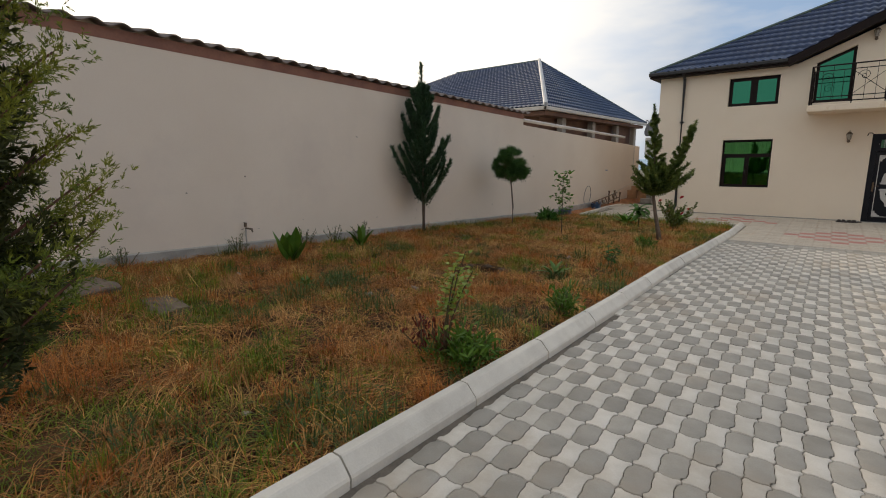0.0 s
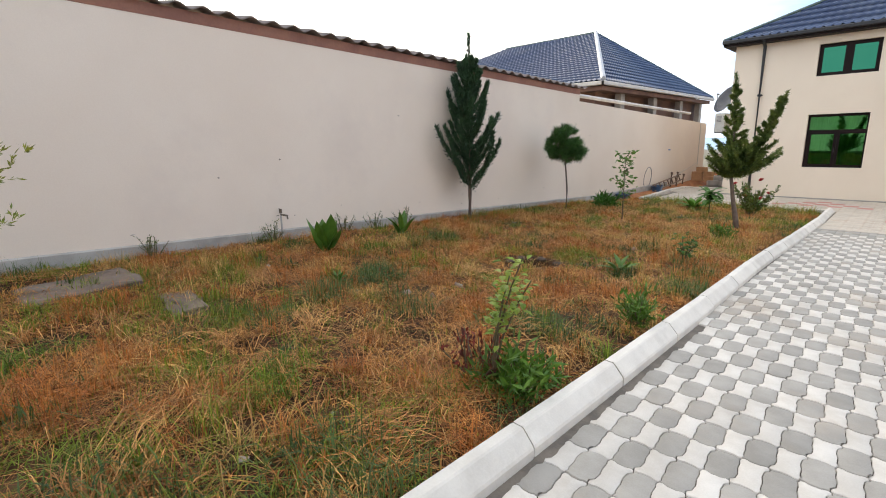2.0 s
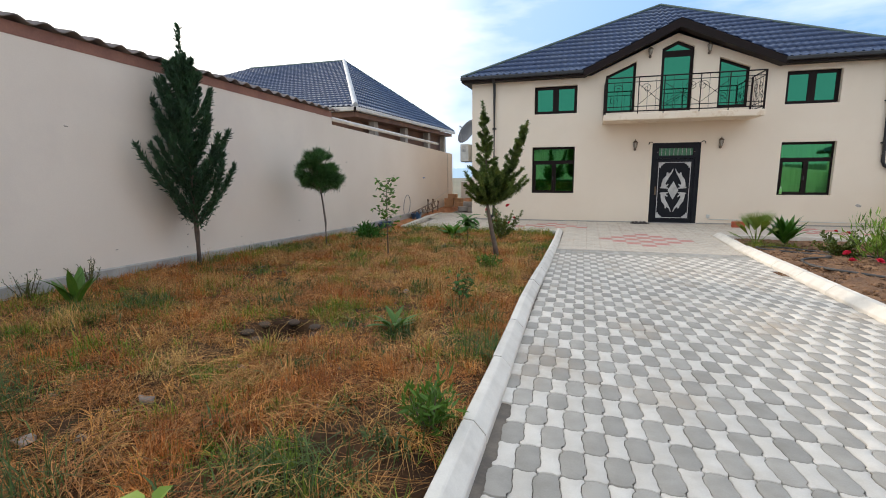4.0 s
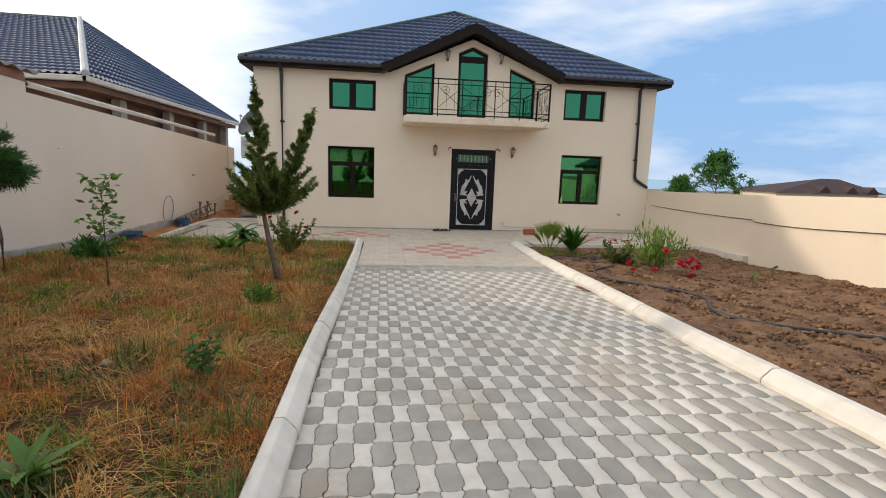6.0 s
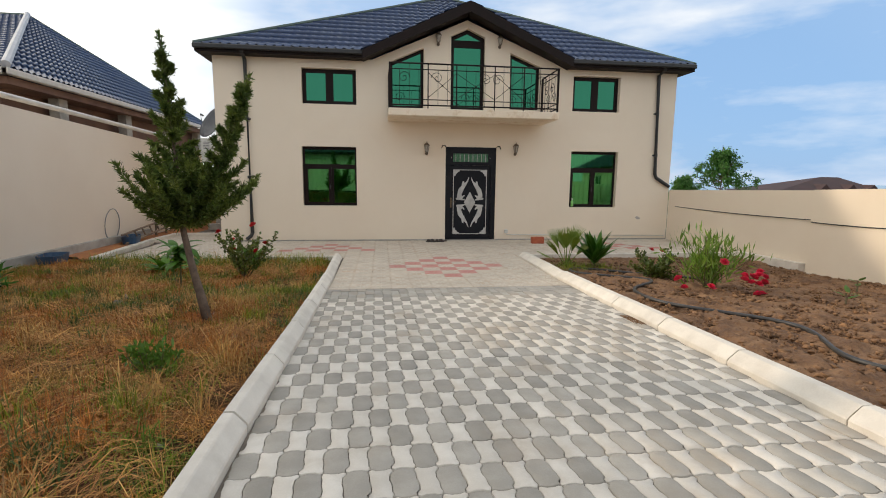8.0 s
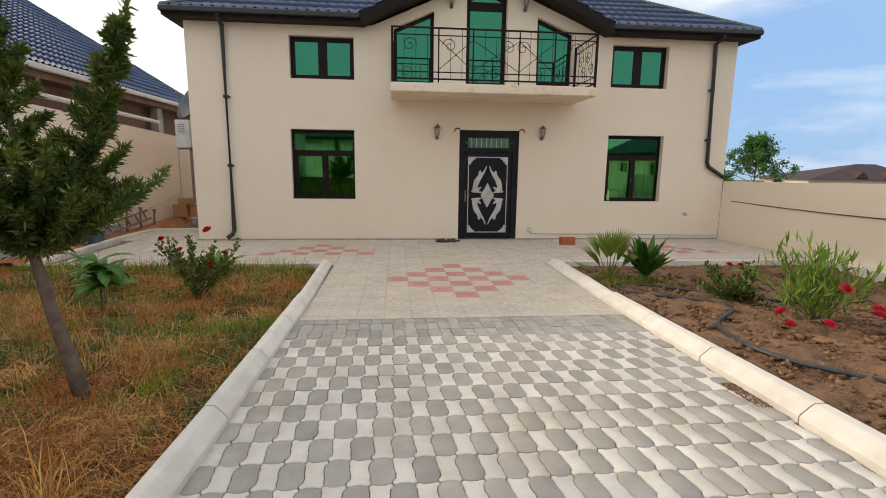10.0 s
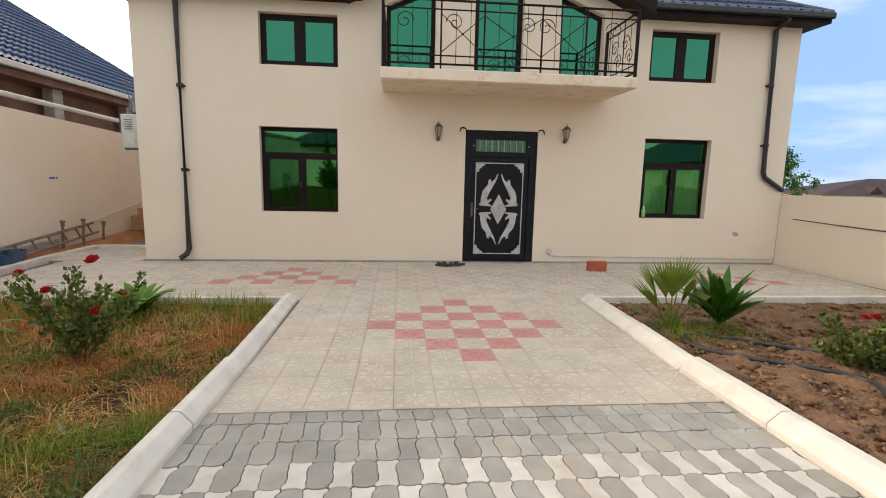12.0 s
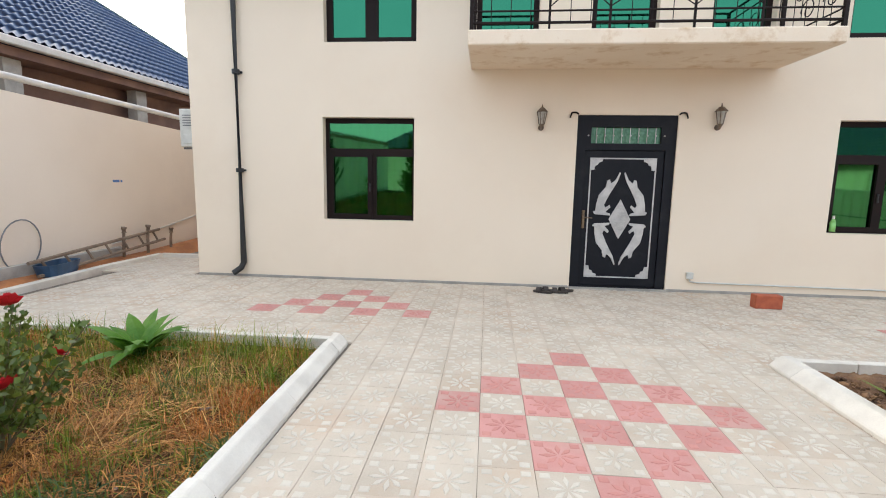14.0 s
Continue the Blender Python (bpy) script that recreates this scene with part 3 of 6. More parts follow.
def neighbour_house():
    top = empty("neighbour_house", label="neighbouring brick house with a hipped slate-blue tiled roof", category="house")
    e0, e1, w0, w1 = (-10.07, -1.07, 3.82), (-10.07, 11.3, 3.82), (-24.5, -1.07, 3.82), (-24.5, 11.3, 3.82)
    r0, r1 = (-14.76, 7.2, 7.2), (-20.5, 7.2, 7.2)
    tile_slope("roof", w0, e0, r0, r1, M_ROOF, top)
    tile_slope("roof", e0, e1, r0, r0, M_ROOF, top)
    tile_slope("roof", e1, w1, r1, r0, M_ROOF, top)
    tile_slope("roof", w1, w0, r1, r1, M_ROOF, top)
    bm = bmesh.new()
    bar(bm, (e0[0], e0[1], 3.86), (r0[0], r0[1], 7.24), 0.09, 8)
    part("ridge_cap", bm, M_CAPW, top, "pale grey hip cap")
    bm = bmesh.new()
    bar(bm, r0, r1, 0.07, 8)
    part("ridge_cap", bm, M_CAP, top)
    bm = bmesh.new()
    bar(bm, e1, r0, 0.06, 8)
    part("ridge_cap", bm, M_CAP, top)
    for p, q in ((e0, e1), (w0, e0)):
        bm = bmesh.new()
        box(bm, p[0] - 0.05, q[0] + 0.08, p[1] - 0.08, q[1] + 0.05, 3.66, 3.80, 0.02)
        part("gutter", bm, M_CREAM_METAL, top, "cream rain gutter")
    bm = bmesh.new()
    box(bm, -24.2, -10.15, -0.95, 11.1, 3.50, 3.655)
    part("soffit", bm, M_SOFFIT, top, "brown boarded eaves")
    bm = bmesh.new()
    box(bm, -24, -10.75, -0.3, 10.9, 0.0, 3.5)
    part("wall", bm, M_SOFFIT, top)
    for y in (1.0, 4.2, 7.4, 10.2):
        bm = bmesh.new()
        box(bm, -10.6, -10.35, y, y + 0.35, 0, 3.5, 0.01)
        part("pier", bm, M_PLINTH, top)
    return top


neighbour_house()


def mirrored_house(name, label, width, height, ridge, windows):
    """A single-storey rendered house with its front in the plane y = 0, facing +y; seen in the panes alone."""
    top = empty(name, label=label, category="house")
    bm = bmesh.new()
    holes = [rect(x, x + 1.3, 1.0, 2.35) for x in windows]
    slab(bm, rect(-width / 2, width / 2, -0.6, height), 0.0, -0.3, holes)
    box(bm, -width / 2, width / 2, -8.0, -0.31, -0.6, height - 0.002)
    part("wall", bm, M_RENDER, top)
    for x in windows:
        bm = bmesh.new()
        slab(bm, rect(x, x + 1.3, 1.0, 2.35), -0.2, -0.12, [rect(x + 0.08, x + 0.62, 1.08, 2.27), rect(x + 0.68, x + 1.22, 1.08, 2.27)])
        fr = part("window_frame", bm, M_WHITEF, top, "white window frame")
        bm = bmesh.new()
        box(bm, x + 0.05, x + 1.25, -0.18, -0.16, 1.05, 2.3)
        part("pane", bm, M_GLASS, fr)
    h = width / 2 + 0.4
    tile_slope("roof", (-h, 0.55, height), (h, 0.55, height), (h - 4, -4.2, ridge), (-h + 4, -4.2, ridge), M_ROOF, top)
    tile_slope("roof", (h, -9.0, height), (-h, -9.0, height), (-h + 4, -4.2, ridge), (h - 4, -4.2, ridge), M_ROOF, top)
    for s in (-1, 1):
        tile_slope("roof", (s * h, 0.55, height), (s * h, -9.0, height), (s * (h - 4), -4.2, ridge), (s * (h - 4), -4.2, ridge), M_ROOF, top)
    bm = bmesh.new()
    box(bm, -h, h, 0.0, 0.6, height - 0.16, height - 0.01, 0.01)
    part("gutter", bm, M_BROWN, top, "dark eaves board")
    return top


M_WHITEF = material("white_window_plastic", (0.72, 0.71, 0.68), (0.64, 0.63, 0.60), 0.5, scale=6, bump=0.05)
mirrored_house("gate_house", "single-storey cream house closing the yard at the street", 17.0, 3.1, 5.6, (-1.6, 2.6, 5.4)).matrix_basis = pose(-1.2, -27.6, 0.6)
mirrored_house("east_house", "single-storey cream house beyond the low wall", 16.0, 2.9, 5.6, (-6.0, -2.0, 2.0, 5.2)).matrix_basis = pose(13.5, -16.0, -0.3, 0, 0, 90)


# ---- kerbs and edgings ----
def kerb_mesh(name, length, flip):
    """A kerb stone: upright back, flat top, sloped face to the paving and worn ends."""
    s, wide = (-1, 1.12) if flip else (1, 0.86)
    prof = [(0, -0.12), (0, 0.112), (0.010, 0.122), (0.068, 0.120), (0.080, 0.114), (0.148, 0.050), (0.156, 0.036), (0.156, -0.12)]
    bm = bmesh.new()
    h = length / 2 - 0.005
    rows = []
    for y, k in ((-h, 0.965), (-h + 0.012, 1), (h - 0.012, 1), (h, 0.965)):
        rows.append([bm.verts.new((s * wide * (0.078 + (x - 0.078) * k), y, z if z < 0 else z * (0.5 + 0.5 * k))) for x, z in prof])
    n = len(prof)
    for p, q in zip(rows, rows[1:]):
        for k in range(n):
            bm.faces.new((p[k], p[(k + 1) % n], q[(k + 1) % n], q[k]))
    bm.faces.new(rows[0])
    bm.faces.new(rows[-1])
    bmesh.ops.recalc_face_normals(bm, faces=bm.faces)
    me = bpy.data.meshes.new(name)
    bm.to_mesh(me)
    bm.free()
    me.materials.append(M_KERB)
    return me


def kerbs():
    for side, flip, start, first, length in (("kerb_west", False, -2.78, -3.045, 0.9785), ("kerb_east", True, -2.82, -3.12, 1.015)):
        top = empty(side, label="white concrete kerb edging the drive", category="kerb", kind="structure")
        me, short = kerb_mesh("kerb_stone", length, flip), kerb_mesh("kerb_stone", start - first, flip)
        for i in range(21):
            y = (start + first) / 2 if i == 0 else first - (i - 0.5) * length
            x = (east_line(y) + 0.175 if flip else west_line(y)) + random.uniform(-0.004, 0.004)
            ob = new("kerb_stone", me if i else short)
            ob.parent = top
            slant = (east_line(y + 0.3) - east_line(y - 0.3)) if flip else (west_line(y + 0.3) - west_line(y - 0.3))
            lean = math.degrees(math.atan(slant / 0.6))
            slope = math.degrees(math.atan(-0.0365)) if y < -4.8 else 0
            ob.matrix_basis = pose(x, y, rise(y) + random.uniform(-0.003, 0.003) - 0.02 * max(0, 1 - i / 3), slope, 0, -lean + random.uniform(-0.3, 0.3))
    bm = bmesh.new()
    vs = [bm.verts.new(q) for q in ((5.52, -2.76, -0.2), (5.70, -2.76, -0.2), (5.80, -4.3, -0.2), (5.66, -4.3, -0.2), (5.52, -2.76, 0.06), (5.70, -2.76, 0.06), (5.80, -4.3, 0.05), (5.66, -4.3, 0.05))]
    for f in ((0, 1, 2, 3), (4, 5, 6, 7), (0, 1, 5, 4), (1, 2, 6, 5), (2, 3, 7, 6), (3, 0, 4, 7)):
        bm.faces.new([vs[k] for k in f])
    tagged(part("wall_footing", bm, M_KERB), "pale concrete footing along the low wall", "footing", kind="structure")
    # thin white edging at the end of each bed, along the terrace
    for x0, x1, nm in ((-7.80, -3.22, "edging_west"), (0.62, 5.72, "edging_east")):
        bm = bmesh.new()
        n = 8
        for i in range(n):
            a, b = x0 + (x1 - x0) * i / n, x0 + (x1 - x0) * (i + 1) / n
            box(bm, a + 0.003, b - 0.003, -2.76, -2.68, -0.25, 0.035 + random.uniform(-0.004, 0.004), 0.006)
        tagged(part(nm, bm, M_KERB), "thin white edging between terrace and bed", "edging", kind="structure")
    bm = bmesh.new()
    q = [(-7.80, -2.76), (-8.0, 0.2), (-7.95, 1.4), (-6.45, 1.42)]
    for (ax, ay), (bx, by) in zip(q, q[1:]):
        d = Vector((bx - ax, by - ay, 0)).normalized()
        nn = Vector((-d.y, d.x, 0)) * 0.07
        vs = [bm.verts.new((px + o.x, py + o.y, z)) for z in (-0.2, 0.06) for (px, py, o) in ((ax, ay, nn), (bx, by, nn), (bx, by, -nn), (ax, ay, -nn))]
        for f in ((0, 1, 2, 3), (4, 5, 6, 7), (0, 1, 5, 4), (1, 2, 6, 5), (2, 3, 7, 6), (3, 0, 4, 7)):
            bm.faces.new([vs[k] for k in f])
    tagged(part("walk_edging", bm, M_KERB), "white edging along the side walk", "edging", kind="structure")


kerbs()


# ---- trees ----
def blades(pos, dirs, length, width, name, mat, parent, droop=0.0):
    """Diamond leaflets: pos and dirs are arrays; length and width numbers or arrays."""
    pos, dirs = np.asarray(pos, float), np.asarray(dirs, float)
    n = len(pos)
    dirs = dirs / np.maximum(np.linalg.norm(dirs, axis=1, keepdims=True), 1e-6)
    r = np.random.normal(size=(n, 3))
    side = np.cross(dirs, r)
    side /= np.maximum(np.linalg.norm(side, axis=1, keepdims=True), 1e-6)
    L = (np.zeros(n) + length)[:, None]
    W = (np.zeros(n) + width)[:, None]
    mid = pos + dirs * L * 0.5
    tip = pos + dirs * L
    tip[:, 2] -= droop * L[:, 0]
    v = np.stack([pos, mid + side * W * 0.5, tip, mid - side * W * 0.5], 1).reshape(-1, 3)
    f = np.arange(4 * n).reshape(n, 4)
    return raw(name, v, f, mat, parent)


def rnd(*s):
    return np.random.normal(size=s)


def branch_path(start, az, length, up, curl, n):
    """Points along a limb that leaves at the elevation up and curls upwards."""
    out, p, e = [], np.array(start, float), up
    for i in range(n):
        out.append(p.copy())
        d = np.array([math.cos(az) * math.cos(e), math.sin(az) * math.cos(e), math.sin(e)])
        p = p + d * length / (n - 1)
        e += curl / (n - 1)
        az += random.uniform(-0.06, 0.06)
    return np.array(out)


def foliage_along(paths, start, per, spread, jitter, taper=0.6):
    """Leaflet roots and directions around limbs."""
    P, D = [], []
    for path in paths:
        n = len(path)
        for i in range(int(n * start), n - 1):
            t = i / (n - 1)
            d = path[i + 1] - path[i]
            d = d / np.linalg.norm(d)
            k = per
            a = np.random.rand(k, 1)
            w = spread * (1 - taper * t)
            P.append(path[i] + (path[i + 1] - path[i]) * a + rnd(k, 3) * w * 0.5)
            D.append(d + rnd(k, 3) * jitter)
    return np.concatenate(P), np.concatenate(D)


def tree_thing(name, x, y, label, category="tree"):
    ob = empty(name, x, y, bed_left(x, y) if x < -2 else bed_right(x, y), label=label, category=category)
    return ob


def cypress_tree():
    top = tree_thing("cypress_tree", -8.02, -10.45, "young dark-green cypress with upswept branches beside the garden wall")
    bm = bmesh.new()
    tube(bm, [(0, 0, -0.05), (0.01, 0, 0.5), (-0.01, 0.01, 1.5), (0, 0, 2.5), (0.0, 0, 3.2)], 0.045, 8, 0.008)
    part("trunk", bm, M_BARK, top, smooth=True)
    paths = [np.array([(random.uniform(-0.006, 0.006), random.uniform(-0.006, 0.006), z) for z in np.linspace(0.75, 3.38, 30)])]
    n = 44
    for i in range(n):
        f = i / n
        h = 0.58 + 2.25 * f ** 1.1
        L = (1.02 * (1 - f) ** 0.62 + 0.14) * random.uniform(0.78, 1.12)
        paths.append(branch_path((0, 0, h), i * 2.4 + random.uniform(-0.3, 0.3), L, 0.58 + 0.30 * f + random.uniform(-0.14, 0.14), 0.55, 18))
    bm = bmesh.new()
    for q in paths[1:]:
        tube(bm, [tuple(q[0]), tuple(q[8]), tuple(q[14])], 0.010, 4, 0.003)
    part("limb", bm, M_BARK, top)
    P, D = foliage_along(paths, 0.06, 40, 0.066, 0.45, 0.85)
    blades(P, D, np.random.uniform(0.05, 0.11, len(P)), 0.017, "crown", M_FIR, top)


def pine_tree():
    top = tree_thing("pine_tree", -7.5, -7.75, "small round-headed pine on a thin bare stem")
    bm = bmesh.new()
    tube(bm, [(0.02, 0, -0.05), (0.03, 0, 0.5), (-0.01, 0, 0.9), (-0.06, 0, 1.25), (-0.05, 0, 1.6)], 0.024, 8, 0.01)
    part("trunk", bm, M_BARK, top, smooth=True)
    P, D = [], []
    bm = bmesh.new()
    for i in range(60):
        u = np.array([random.gauss(0, 1), random.gauss(0, 1), random.gauss(0, 1)])
        u /= np.linalg.norm(u)
        c = np.array([-0.06, 0, 1.42]) + u * np.array([0.40, 0.40, 0.42]) * random.uniform(0.45, 1.0)
        if u[2] < -0.5:
            c[2] += 0.06
        bar(bm, (-0.05, 0, 1.15), tuple(c), 0.008, 4)
        k = 300
        d = rnd(k, 3) + u * 1.1 + np.array([0, 0, 0.5])
        P.append(c + rnd(k, 3) * 0.035)
        D.append(d)
    part("limb", bm, M_BARK, top)
    P, D = np.concatenate(P), np.concatenate(D)
    blades(P, D, np.random.uniform(0.08, 0.15, len(P)), 0.009, "crown", M_PINE, top)


def bent_juniper():
    top = tree_thing("juniper_tree", -4.06, -7.64, "bent young juniper with two leaders, leaning beside the drive")
    bm = bmesh.new()
    stem = [(0, 0, -0.05), (-0.06, 0, 0.27), (-0.12, 0, 0.54), (-0.19, 0, 0.95), (-0.20, 0, 1.4), (-0.23, 0, 2.0), (-0.28, 0, 2.72)]
    tube(bm, stem, 0.052, 8, 0.006)
    part("trunk", bm, M_BARK, top, smooth=True)
    bm = bmesh.new()
    second = [(-0.19, 0, 1.0), (0.02, -0.02, 1.25), (0.22, -0.05, 1.6), (0.38, -0.05, 2.0), (0.50, -0.05, 2.36)]
    tube(bm, second, 0.022, 7, 0.004)
    part("limb", bm, M_BARK, top, smooth=True)

    def dense(pts, k):
        pts = np.array(pts)
        t = np.linspace(0, len(pts) - 1, k)
        return np.stack([np.interp(t, range(len(pts)), pts[:, c]) for c in range(3)], 1)

    main, side = dense(stem[3:], 40), dense(second, 36)
    paths = [main[22:], side[16:]]
    for i in range(58):
        f = i / 58
        p = main[int(f ** 2.0 * 37)]
        paths.append(branch_path(p, i * 2.4, (0.84 * (1 - f ** 1.15) ** 1.25 + 0.06) * random.uniform(0.5, 1.1), 0.35 + random.uniform(-0.25, 0.25), 0.6, 14))
    for i in range(44):
        f = i / 44
        p = side[int(3 + f ** 1.7 * 31)]
        paths.append(branch_path(p, i * 2.4, (0.46 * (1 - f) ** 1.25 + 0.045) * random.uniform(0.6, 1.15), 0.4 + random.uniform(-0.3, 0.3), 0.6, 12))
    for i in range(12):
        paths.append(branch_path((-0.12, 0, random.uniform(0.95, 1.3)), -1.9 + 0.26 * i, random.uniform(0.5, 0.85), 0.3, 0.55, 18))
    P, D = foliage_along(paths, 0.08, 34, 0.036, 0.62, 0.88)
    blades(P, D, np.random.uniform(0.035, 0.08, len(P)), 0.012, "crown", M_CTREE, top)


def near_juniper():
    top = tree_thing("juniper_bush", -3.5, -18.0, "tall feathery juniper with light green tips and inner sprays coloured darker for shade")
    bm = bmesh.new()
    tube(bm, [(0, 0, -0.05), (0.02, 0.01, 0.6), (0, 0, 1.5), (0.02, 0, 3.0)], 0.045, 8, 0.012)
    part("trunk", bm, M_JBARK, top, smooth=True)
    limbs, inner, outer = [], [], []
    n = 300
    for i in range(n):
        f = i / n
        h = 0.50 + 2.4 * f
        L = (0.68 * (1 - f) ** 0.32 + 0.10) * min(1, 0.7 + f * 3.0) * random.uniform(0.78, 1.0)
        q = branch_path((0, 0, h), i * 2.4 + random.uniform(-0.3, 0.3), L, 0.3 + random.uniform(-0.25, 0.25), 0.8, 16)
        limbs.append(q)
        for j in range(2, 16):
            for s in (-1, 1):
                d = q[j] - q[j - 1]
                az = math.atan2(d[1], d[0]) + s * random.uniform(0.3, 1.3)
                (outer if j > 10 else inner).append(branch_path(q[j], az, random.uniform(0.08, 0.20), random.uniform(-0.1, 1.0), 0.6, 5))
        outer.append(q[11:])
    bm = bmesh.new()
    for q in limbs:
        tube(bm, [tuple(q[0]), tuple(q[7]), tuple(q[15])], 0.009, 4, 0.003)
    part("limb", bm, M_JBARK, top)
    # fresh tips light; inner sprays coloured darker for the shade within the crown
    for sprays, mat, name in ((inner, M_JUN_SHADE, "shaded_foliage"), (outer, M_JUN, "crown")):
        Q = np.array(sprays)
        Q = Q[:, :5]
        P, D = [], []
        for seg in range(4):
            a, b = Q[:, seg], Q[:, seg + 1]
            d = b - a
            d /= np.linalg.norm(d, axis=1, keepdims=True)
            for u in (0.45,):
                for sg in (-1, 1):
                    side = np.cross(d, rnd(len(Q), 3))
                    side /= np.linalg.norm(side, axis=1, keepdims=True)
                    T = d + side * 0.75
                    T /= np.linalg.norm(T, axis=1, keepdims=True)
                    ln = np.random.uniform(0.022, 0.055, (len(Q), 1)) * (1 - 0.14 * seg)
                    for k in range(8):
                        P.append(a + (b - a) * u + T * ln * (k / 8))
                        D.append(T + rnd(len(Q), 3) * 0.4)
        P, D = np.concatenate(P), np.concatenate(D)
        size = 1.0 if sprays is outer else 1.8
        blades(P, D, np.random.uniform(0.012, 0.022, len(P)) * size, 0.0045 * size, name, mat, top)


def leaf_tree(name, x, y, z, height, leaves, size, label, spread=0.28, lean=0.0):
    top = empty(name, x, y, z, label=label, category="tree")
    bm = bmesh.new()
    tube(bm, [(0, 0, -0.05), (lean * 0.4, 0, height * 0.5), (lean, 0, height * 0.95)], 0.013, 6, 0.004)
    P, D = [], []
    for i in range(14):
        h = height * (0.4 + 0.58 * i / 13)
        q = branch_path((lean * h / height, 0, h), i * 2.4, spread * random.uniform(0.6, 1.2), random.uniform(0.2, 0.9), 0.2, 5)
        tube(bm, [tuple(q[0]), tuple(q[2]), tuple(q[4])], 0.005, 4, 0.002)
        for j in range(leaves):
            P.append(q[random.randint(1, 4)] + rnd(3) * 0.03)
            D.append((random.gauss(0, 1), random.gauss(0, 1), random.gauss(-0.1, 0.5)))
    part("trunk", bm, M_BARK, top, smooth=True)
    blades(P, D, np.random.uniform(0.7, 1.2, len(P)) * size, size * 0.5, "foliage", M_LEAF, top)
    return top


M_CTREE = material("grey_green_juniper", (0.04, 0.08, 0.010), (0.14, 0.18, 0.03), 0.7, scale=5, bump=0, island=0.5, translucent=0.2)
random.seed(3)
np.random.seed(3)
cypress_tree()
random.seed(5)
np.random.seed(5)
pine_tree()
random.seed(8)
np.random.seed(8)
bent_juniper()
random.seed(11)
np.random.seed(11)
near_juniper()
leaf_tree("sapling", -5.85, -8.45, bed_left(-5.85, -8.45), 1.3, 11, 0.095, "thin fruit sapling with sparse pale-green leaves in the grass")


# ---- grass ----
def bare(x, y):
    """No grass in the pit or on the sunken slabs."""
    pit = math.hypot(x + 5.08, y + 12.62) < 0.42
    slabs = (abs(x + 7.35) < 0.36 and abs(y + 16.76) < 0.45) or (abs(x + 6.22) < 0.34 and abs(y + 16.24) < 0.15)
    return pit or (slabs and random.random() < 0.86)


def grass(name, count, x0, x1, y0, y1, dense, hmin, hmax, width, lean, mat, label, per=12, radius=0.06, fn=bed_left):
    """Tufts of bent blades, kept where the noise mask allows."""
    roots = []
    tries = 0
    while len(roots) < count and tries < count * 12:
        tries += 1
        x, y = random.uniform(x0, x1), random.uniform(y0, y1)
        if dense(x, y) > random.random() and (fn is bed_right or x < west_line(y) - 0.03) and not bare(x, y):
            roots.append((x, y, fn(x, y) - 0.01, random.uniform(0.6, 1.25)))
    R = np.array(roots)
    n = len(R) * per
    R = np.repeat(R, per, 0)
    base = R[:, :3] + np.c_[rnd(n, 2) * radius, np.zeros(n)]
    if fn is bed_left:
        edge = np.array([west_line(q) for q in base[:, 1]])
        base[:, 0] = np.minimum(base[:, 0], edge - 0.015)
    h = np.random.uniform(hmin, hmax, n) * R[:, 3]
    az = np.random.rand(n) * 2 * np.pi
    ln = np.abs(rnd(n)) * lean
    out = np.c_[np.cos(az), np.sin(az), np.zeros(n)]
    side = np.c_[-np.sin(az), np.cos(az), np.zeros(n)] * width * np.random.uniform(0.6, 1.3, n)[:, None] * 0.5
    up = np.array([0, 0, 1.0])
    mid = base + out * (ln * h * 0.35)[:, None] + up * (h * 0.55)[:, None]
    tip = base + out * (ln * h)[:, None] + up * (h * np.clip(1.0 - 0.35 * ln, 0.12, 1))[:, None]
    if fn is bed_left:
        over = np.c_[np.maximum(0, np.maximum(tip[:, 0], mid[:, 0]) - edge - 0.02), np.zeros((n, 2))]
        base, mid, tip = base - over, mid - over, tip - over
    v = np.stack([base - side, base + side, mid + side * 0.8, mid - side * 0.8, tip + side * 0.15, tip - side * 0.15], 1).reshape(-1, 3)
    i = np.arange(n)[:, None] * 6
    f = np.concatenate([i + np.array([[0, 1, 2, 3]]), i + np.array([[3, 2, 4, 5]])])
    return tagged(raw(name, v, f, mat), label, "grass", kind="stuff")


def patch(x, y, s, seed):
    return noise.noise(Vector((x * s, y * s, seed)))


def green_mask(x, y):
    near = 1.7 if (y < -15.4 and x < -3.4) else 0.0
    far = 2.2 if y > -5.6 else (1.3 if y > -8 else (0.8 if y > -14.5 else 0.0))
    g = patch(x, y, 1.5, 7.0) * 1.3 + patch(x, y, 4.2, 17.0) * 0.9 - 0.15 + 0.35 * far + 0.28 * near
    return max(0.015, min(1, g))


def dry_mask(x, y):
    return max(0.03, min(1, 0.34 + patch(x, y, 0.8, 21.0) * 1.1 + patch(x, y, 3.6, 31.0) * 1.6 + patch(x, y, 9.0, 41.0) * 0.9 - max(0, green_mask(x, y) - 0.3) * 0.5))


X0, X1 = -8.36, -3.08
grass("dry_grass", 7000, X0, X1, -19.5, -2.95, dry_mask, 0.025, 0.13, 0.0045, 1.9, M_DRY, "dry orange-brown grass tufts over the garden", per=26, radius=0.04)
grass("pale_grass", 800, X0, X1, -19.5, -2.95, lambda x, y: max(0.01, patch(x, y, 2.3, 55.0) * 2.6 - 0.35), 0.05, 0.18, 0.0045, 2.0, M_PALE, "pale straw-coloured grass bent over", per=22, radius=0.045)
